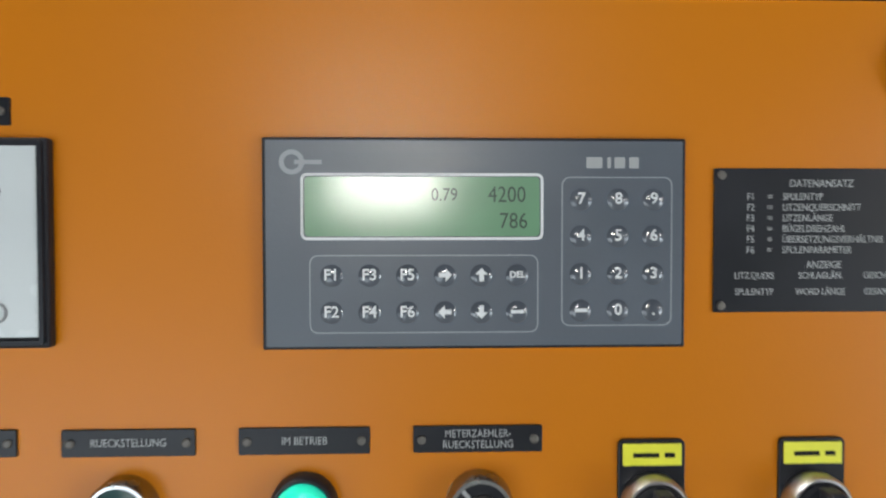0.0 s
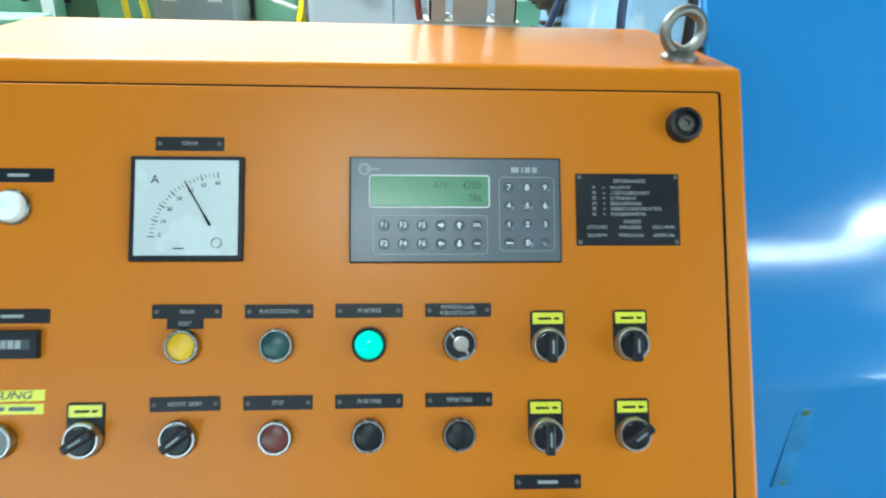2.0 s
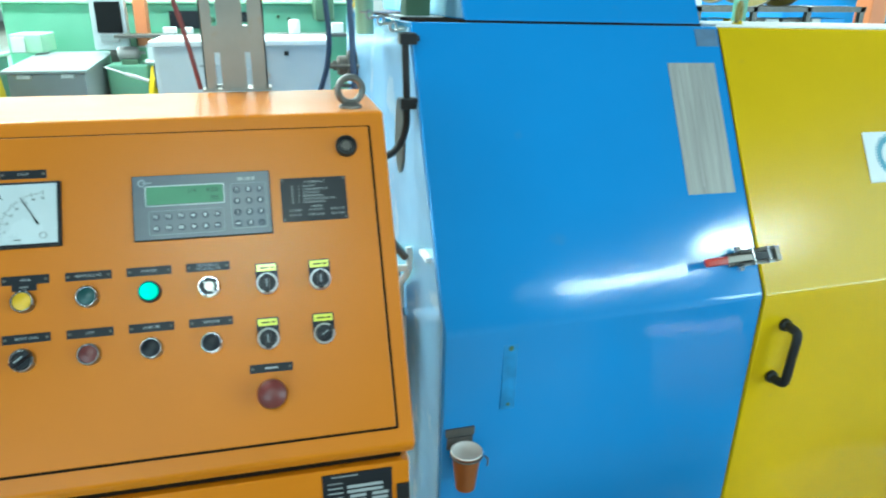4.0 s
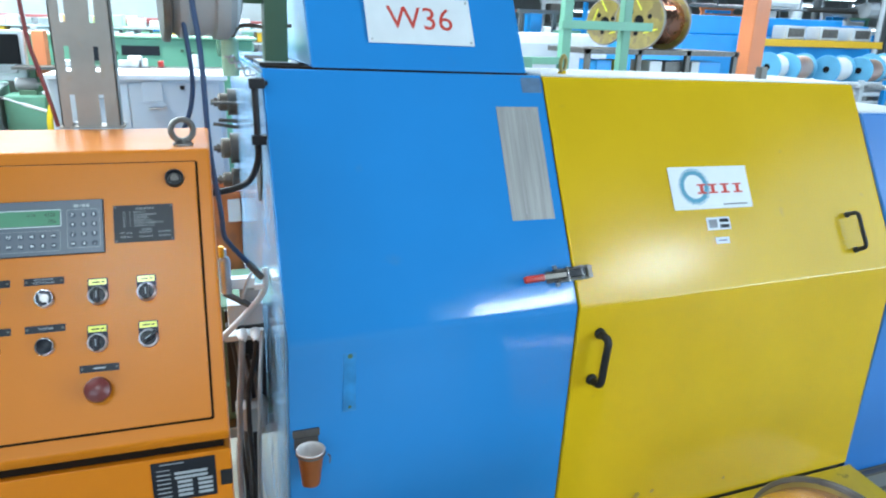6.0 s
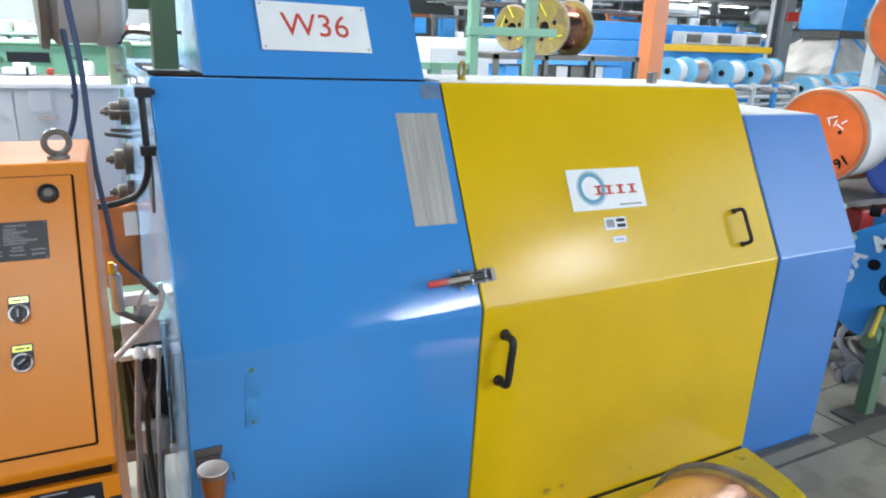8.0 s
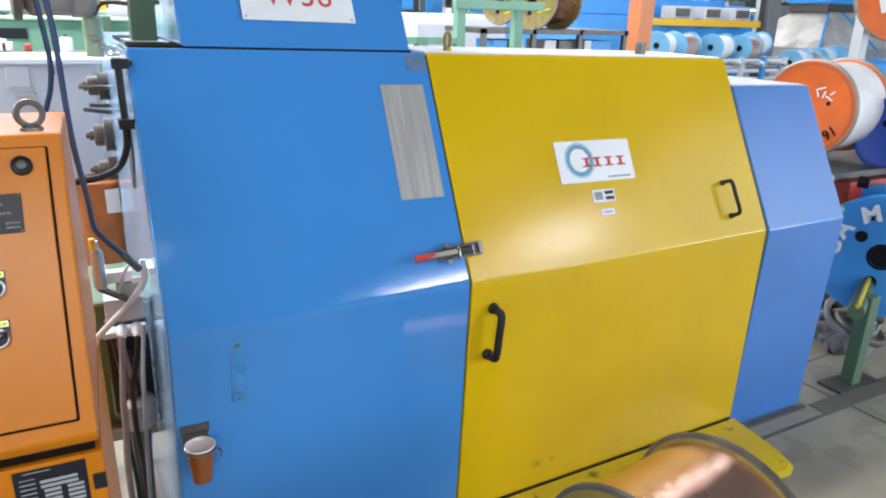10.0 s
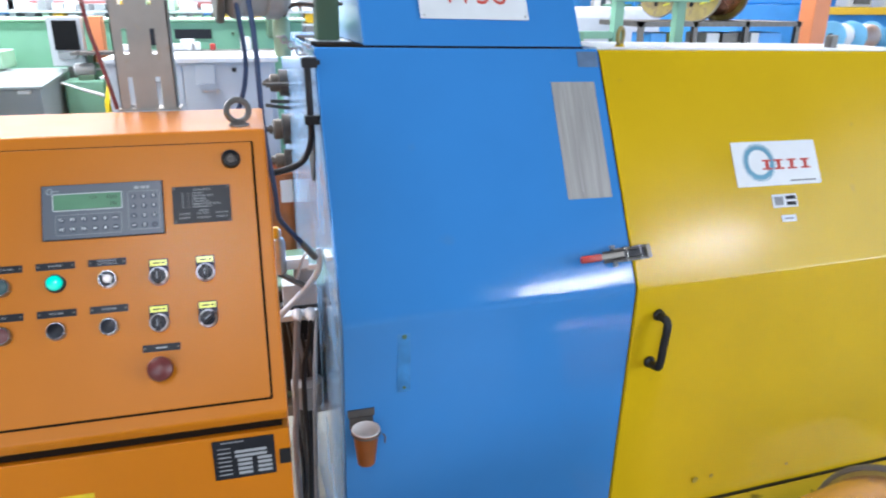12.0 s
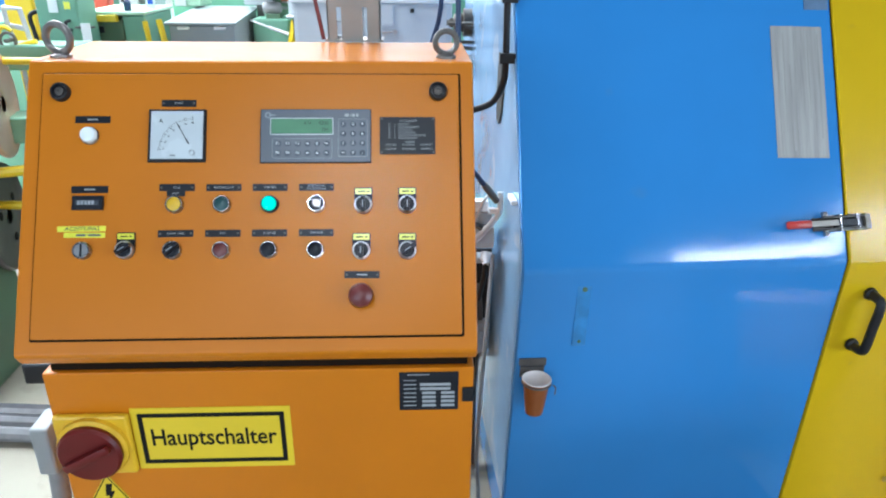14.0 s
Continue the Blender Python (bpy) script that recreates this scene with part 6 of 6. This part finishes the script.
for i in range(4):
    solo("floor_cable", pipe([(-2.6, 0.95 + i * 0.03, FLOOR + 0.03 + (i % 2) * 0.03), (-1.6, 1.02 + i * 0.03, FLOOR + 0.035 + (i % 2) * 0.03), (-0.9, 0.98 + i * 0.032, FLOOR + 0.03 + (i % 2) * 0.03), (-0.3, 0.95 + i * 0.03, FLOOR + 0.03)], 0.028, 10), HOSEGREY, "thick grey cable lying on the floor", "cable", group="cables on the floor", smooth=True)

# ---- far right of the hall ----
gr = thing("green_rack", "green square tube rack with cross rails", "rack", at(3.0, 3.6))
for x in (2.775, 3.255):
    part("post", box(x - 0.034, x + 0.034, 3.56, 3.63, 0, 2.5, 0.004), GREENPAINT, gr, m=Matrix())
part("rail", box(2.72, 3.46, 3.54, 3.60, 1.515, 1.575, 0.004), GREENPAINT, gr, m=Matrix())
part("rail", box(2.4, 3.4, 3.57, 3.63, 1.84, 1.90, 0.004), GREENPAINT, gr, m=Matrix())
part("rail", box(2.3, 2.75, 3.57, 3.63, 1.27, 1.32, 0.004), GREENPAINT, gr, m=Matrix())
part("post", box(2.44, 2.52, 3.56, 3.64, 0, 1.32, 0.004), GREENPAINT, gr, m=Matrix())
st = thing("steel_stand", "dark steel stand with shelves carrying spools", "stand", at(4.0, 4.4))
part("shelf", box(3.25, 4.75, 4.1, 4.8, 1.33, 1.37), DARKSTEEL, st, m=Matrix())
part("shelf", box(3.25, 4.75, 4.1, 4.8, 1.13, 1.16), DARKSTEEL, st, m=Matrix())
for x in (3.27, 3.75, 4.23, 4.72):
    part("post", box(x - 0.02, x + 0.02, 4.1, 4.14, 0, 1.37), DARKSTEEL, st, m=Matrix())
for x, w, mm in ((3.45, 0.14, SKYMACHINE), (3.62, 0.10, YELLOWCAP), (3.95, 0.12, WHITE), (4.12, 0.16, DARKSTEEL), (4.5, 0.22, SKYMACHINE), (4.35, 0.08, WHITE)):
    solo("storage_box", box(x - w / 2, x + w / 2, 4.15, 4.45, 1.16, 1.28, 0.004), mm, "small storage box on the stand's shelf", "box", group="boxes on the steel stand")
for p, R, length in (((3.80, 4.25, 1.60), 0.232, 0.45), ((3.72, 4.66, 1.585), 0.190, 0.40)):
    oc = spool("ochre spool of copper wire on the steel stand", axis_frame(p, (0.90, 0.43, 0)), R, length, R * 0.80, FLANGEOCHRE, COPPER, "ochre copper spools", rim=ZINC, hub=0.036)
    for u, v, turn in ((0.10, 0.05, 20), (-0.12, -0.08, 75), (0.02, 0.14, -35)):
        part("strap", plate(0.012, 0.13, 0.001, 0.002), LABELYELLOW, oc, "yellow strapping tape", WORLD[oc] @ pose(u, v, -0.006, 180, 0, turn))
solo("column_orange", join(box(5.56, 5.74, 4.9, 5.1, 0, 5.2, 0.01), box(5.52, 5.78, 4.88, 5.12, 0, 0.02)), PILLAR, "orange painted steel column", "column", kind="structure")
for x, y in ((12.3, 9.0), (20, 14), (1.5, 14), (-6, 9)):
    solo("column", join(join(box(x - 0.13, x + 0.13, y - 0.13, y - 0.11, 0, 5.2), box(x - 0.13, x + 0.13, y + 0.11, y + 0.13, 0, 5.2)), box(x - 0.01, x + 0.01, y - 0.11, y + 0.11, 0, 5.2)), TRUSS, "grey steel column of the hall", "column", kind="structure")
solo("column_sign", box(12.2, 12.5, 8.82, 8.86, 1.95, 2.12, 0.004), REDPLASTIC, "red fire point sign on a column", "sign")
bs = spool("sky blue steel spool wound white in a row", axis_frame((7.28, 6.50, 1.125), (0.93, 0.37, 0)), 0.178, 0.50, 0.155, FLANGESKY, WRAP, "row of sky blue spools", holes=0, hub=0.035)
cs = spool("sky blue steel spool wound with copper in a row", axis_frame((7.60, 6.50, 1.120), (0.93, 0.37, 0)), 0.178, 0.50, 0.150, FLANGESKY, PALECOPPER, "row of sky blue spools", holes=0, hub=0.035)
for x, y, z in ((8.28, 6.50, 1.105), (9.71, 6.30, 0.90), (10.70, 6.60, 0.92), (9.55, 6.95, 1.13)):
    copy_thing(bs, axis_frame((x, y, z), (0.93, 0.37, 0)))
for x, y, z in ((8.85, 6.50, 1.095), (10.15, 6.45, 0.90), (11.58, 6.90, 0.94)):
    copy_thing(cs, axis_frame((x, y, z), (0.93, 0.37, 0)))
rk = thing("spool_rack", "long pale steel rack under the row of spools", "rack", at(8.6, 6.6))
for z in (0.94, 0.80, 0.62):
    part("rail", pipe([(6.9, 6.3, z), (12.3, 6.5, z - 0.03)], 0.028, 8, 0), GREYPAINT, rk, m=Matrix())
    part("rail", pipe([(6.9, 6.9, z), (12.3, 7.1, z - 0.03)], 0.028, 8, 0), GREYPAINT, rk, m=Matrix())
for i in range(12):
    x = 7.0 + i * 0.44
    part("post", box(x - 0.03, x + 0.03, 6.3, 6.36, 0, 0.98), SKYMACHINE if i % 2 else GREYPAINT, rk, m=Matrix())
    part("roller", pipe([(x + 0.2, 6.1, 0.90), (x + 0.2, 7.0, 0.90)], 0.035, 8, 0), STEEL, rk, m=Matrix())
bmn = thing("blue_line", "long bright blue drawing line with an orange beam", "machine line", at(9.5, 8.8))
part("body", box(6.6, 11.4, 8.6, 9.6, 0.0, 1.50, 0.02), SKYMACHINE, bmn, m=Matrix())
part("cover", box(7.4, 10.9, 8.8, 9.5, 1.50, 1.80, 0.03), SKYMACHINE, bmn, m=Matrix())
part("cover", box(10.9, 11.4, 8.7, 9.5, 1.50, 1.72, 0.03), SKYMACHINE, bmn, m=Matrix())
part("beam", box(8.6, 11.2, 8.2, 8.4, 1.36, 1.47, 0.01), YELLOWCAP, bmn, "orange-yellow beam", m=Matrix())
for x in (9.2, 9.9, 10.6):
    part("motor_box", box(x, x + 0.42, 8.3, 8.6, 1.47, 1.68, 0.02), GREYPAINT, bmn, "pale motor box", m=Matrix())
    part("vent", box(x + 0.06, x + 0.36, 8.28, 8.30, 1.51, 1.64), DARKSTEEL, bmn, "dark vent", m=Matrix())
part("end_cabinet", box(5.9, 6.6, 7.4, 8.2, 0.0, 1.42, 0.02), SKYMACHINE, bmn, m=Matrix())
wt = thing("white_tank", "white enclosed machine housing across the hall", "housing", at(5.4, 9.2))
part("body", box(4.6, 6.4, 8.9, 9.9, 0.0, 1.45, 0.04), WHITE, wt, m=Matrix())
part("hatch", box(4.8, 5.6, 8.88, 8.90, 0.6, 1.30, 0.01), GREYPAINT, wt, m=Matrix())
HOP = at(0.62, -0.1)
hp = thing("extraction_hopper", "grey extraction hood with blue ribs under a blue box", "hopper", at(14.3, 9.6))
part("blue_box", box(13.22, 14.81, 9.0, 10.0, 1.84, 3.0, 0.03), SKYMACHINE, hp, m=HOP)
bm = bmesh.new()
b0 = [bm.verts.new(p) for p in ((12.75, 8.7, 0.98), (16.4, 8.7, 0.98), (16.4, 10.8, 0.98), (12.75, 10.8, 0.98))]
b1 = [bm.verts.new(p) for p in ((13.45, 9.15, 1.70), (14.75, 9.15, 1.70), (14.75, 9.95, 1.70), (13.45, 9.95, 1.70))]
bm.faces.new(b0[::-1])
bm.faces.new(b1)
for i in range(4):
    bm.faces.new((b0[i], b0[(i + 1) % 4], b1[(i + 1) % 4], b1[i]))
part("hood", bm, OLDZINC, hp, "grey sheet hood", m=HOP)
for p, q in (((12.75, 8.68, 0.98), (13.45, 9.13, 1.70)), ((16.4, 8.68, 0.98), (14.75, 9.13, 1.70)), ((14.55, 8.68, 0.98), (13.85, 9.13, 1.70))):
    part("rib", pipe([p, q], 0.024, 8, 0), SKYMACHINE, hp, "blue rib", m=HOP)
part("base", box(12.75, 16.4, 8.75, 10.8, 0.0, 0.98, 0.02), MIDGREY, hp, m=HOP)
part("collar", box(13.3, 14.8, 9.05, 9.98, 1.69, 1.845), DARKSTEEL, hp, m=HOP)
solo("blue_cabinet", box(6.6, 7.4, 3.0, 3.6, 0.0, 1.16, 0.02), SKYMACHINE, "bright blue machine cabinet beside the spools", "cabinet")
# ducts and pipes under the roof
for pts, r, mm in (([(9.5, 11.5, 0.0), (9.5, 11.5, 2.15), (9.75, 11.5, 2.35), (10.8, 11.5, 2.4)], 0.09, WHITE), ([(12.9, 12.0, 0.0), (12.9, 12.0, 2.0), (12.7, 12, 2.2), (11.6, 12, 2.2)], 0.14, GREYPAINT),
                   ([(14.6, 11.0, 0.0), (14.6, 11.0, 5.2)], 0.09, GREYPAINT), ([(5, 16, 3.3), (26, 16, 3.3)], 0.16, GREYPAINT), ([(5, 21, 3.4), (30, 21, 3.5)], 0.2, TRUSS), ([(8, 12.2, 2.75), (24, 12.8, 2.8)], 0.06, GREYPAINT),
                   ([(16, 13, 2.2), (22, 13, 2.25)], 0.2, GREYPAINT), ([(15.5, 12, 0.0), (15.5, 12, 5.2)], 0.1, GREYPAINT), ([(11.4, 14, 0.0), (11.4, 14, 5.2)], 0.07, TRUSS), ([(17.5, 16, 0.0), (17.5, 16, 5.2)], 0.12, TRUSS)):
    bm = pipe(pts, r, 10, 4 if len(pts) > 2 else 0)
    if pts[0][2] > 1:
        for p in pts:
            join(bm, pipe([p, (p[0], p[1], 5.21)], 0.012, 6, 0))
    solo("air_duct", bm, mm, "pale round air duct in the hall", "duct", group="ducts and pipes", smooth=True)
for i in range(16):
    y = 11.5 + (i * 5 % 16) * 0.62
    z = 2.05 + (i * 7 % 16) * 0.085
    x0 = 8.0 + (i * 3 % 7) * 1.1
    x1 = x0 + 5.0 + (i % 4) * 2.2
    bm = pipe([(x0, y, z), (x1, y + 0.3, z + 0.02)], (0.022, 0.035, 0.05)[i % 3], 8, 0)
    for x in (x0 + 0.2, (x0 + x1) / 2, x1 - 0.2):
        join(bm, pipe([(x, y + 0.3 * (x - x0) / (x1 - x0), z), (x, y + 0.3 * (x - x0) / (x1 - x0), 5.21)], 0.016, 6, 0))
    solo("service_pipe", bm, (TRUSS, GREYPAINT, STEEL, DARKSTEEL)[i % 4], "thin service pipe hung under the roof", "pipe", group="service pipes", smooth=True)
# far machines, colour blocks across the hall
for i in range(26):
    x = -9 + i * 1.45 + random.uniform(-0.3, 0.3)
    y = 14 + (i * 7 % 5) * 2.2
    h = random.uniform(1.1, 1.7)
    w = random.uniform(0.9, 1.5)
    mm = (SKYMACHINE, GREENPAINT, GREYPAINT, SKYMACHINE, WHITE, GREENPAINT)[i % 6]
    fm = thing("far_machine", "painted machine housing far across the hall", "machine", at(x, y), "far machines")
    part("body", box(-w / 2, w / 2, -0.5, 0.5, 0, h, 0.03), mm, fm)
    part("head", box(-w / 4, w / 3, -0.4, 0.3, h, h + random.uniform(0.15, 0.45), 0.03), (GREYPAINT, SKYMACHINE, WHITE)[i % 3], fm)
    part("panel", box(-w / 3, w / 5, -0.52, -0.5, h * 0.4, h * 0.85), (DARKSTEEL, GREYPAINT, WHITE)[i % 3], fm)
# crane beam and shelf of goods behind the green machine
solo("crane_beam", join(join(box(-6, 1.6, 6.4, 6.6, 1.435, 1.490, 0.01), box(-6, -5.85, 6.42, 6.58, 0, 1.44)), box(1.45, 1.6, 6.42, 6.58, 0, 1.44)), mat("dark_red_beam", (0.20, 0.05, 0.05), 0.6, var=0.1), "dark red steel beam over the machines", "beam")
# web of the girder, drawn tall to hide the lamps behind it
solo("roller_shutter", box(-6, 1.6, 6.42, 6.58, 1.49, 1.98), MIDGREY, "grey sheet web over the beam", "beam", kind="structure")
for i in range(92):
    x = -3.6 + (i % 46) * 0.097 + random.uniform(-0.02, 0.02)
    z = 1.335 + (i // 46) * 0.092
    w, h = random.uniform(0.05, 0.09), random.uniform(0.045, 0.085)
    solo("storage_box", box(x - w / 2, x + w / 2, 5.0, 5.25, z, z + h, 0.005), random.choice((WHITE, WHITE, GREYPAINT, YELLOWCAP, MIDGREY, PALEGREEN, WHITE)), "small goods carton on a shelf", "box", group="cartons on the shelf")
sh = thing("goods_shelf", "pale shelf full of cartons behind the machines", "shelf", at(-1.4, 5.1))
for z in (1.315, 1.410):
    part("board", box(-3.8, 0.9, 4.98, 5.4, z, z + 0.015), GREYPAINT, sh, m=Matrix())
for x in (-3.8, -1.4, 0.88):
    part("post", box(x, x + 0.04, 5.0, 5.4, 0, 1.50), GREYPAINT, sh, m=Matrix())

# cable trays, hanging fittings and panels in the far hall
for i in range(7):
    x = 9.0 + i * 2.6
    solo("cable_tray", join(box(x - 1.25, x + 1.25, 15.0, 15.3, 2.25 + 0.12 * (i % 3), 2.31 + 0.12 * (i % 3)), join(pipe([(x - 1, 15.15, 2.3), (x - 1, 15.15, 5.21)], 0.02, 6, 0), pipe([(x + 1, 15.15, 2.3), (x + 1, 15.15, 5.21)], 0.02, 6, 0))), (TRUSS, GREYPAINT, TRUSS)[i % 3], "steel cable tray hung from the roof", "cable tray", group="cable trays")
for i in range(22):
    x, y = 8.5 + (i % 11) * 1.75 + random.uniform(-0.5, 0.5), 16.5 + (i // 11) * 5 + random.uniform(-1, 1)
    h = random.uniform(1.9, 3.0)
    tw_ = thing("steel_portal", "steel portal with boxes far across the hall", "portal", at(x, y), "far portals")
    mm = random.choice((TRUSS, GREYPAINT, SKYMACHINE, PILLAR, GREENPAINT, TRUSS))
    for s_ in (-0.5, 0.5):
        part("post", box(s_ - 0.05, s_ + 0.05, -0.05, 0.05, 0, h), mm, tw_)
    part("lintel", box(-0.6, 0.6, -0.06, 0.06, h - 0.1, h), mm, tw_)
    part("hung_box", box(-0.3, random.uniform(0.0, 0.4), -0.2, 0.2, h - random.uniform(0.4, 0.8), h - 0.1, 0.02), random.choice((WHITE, GREYPAINT, SKYMACHINE, DARKSTEEL)), tw_)
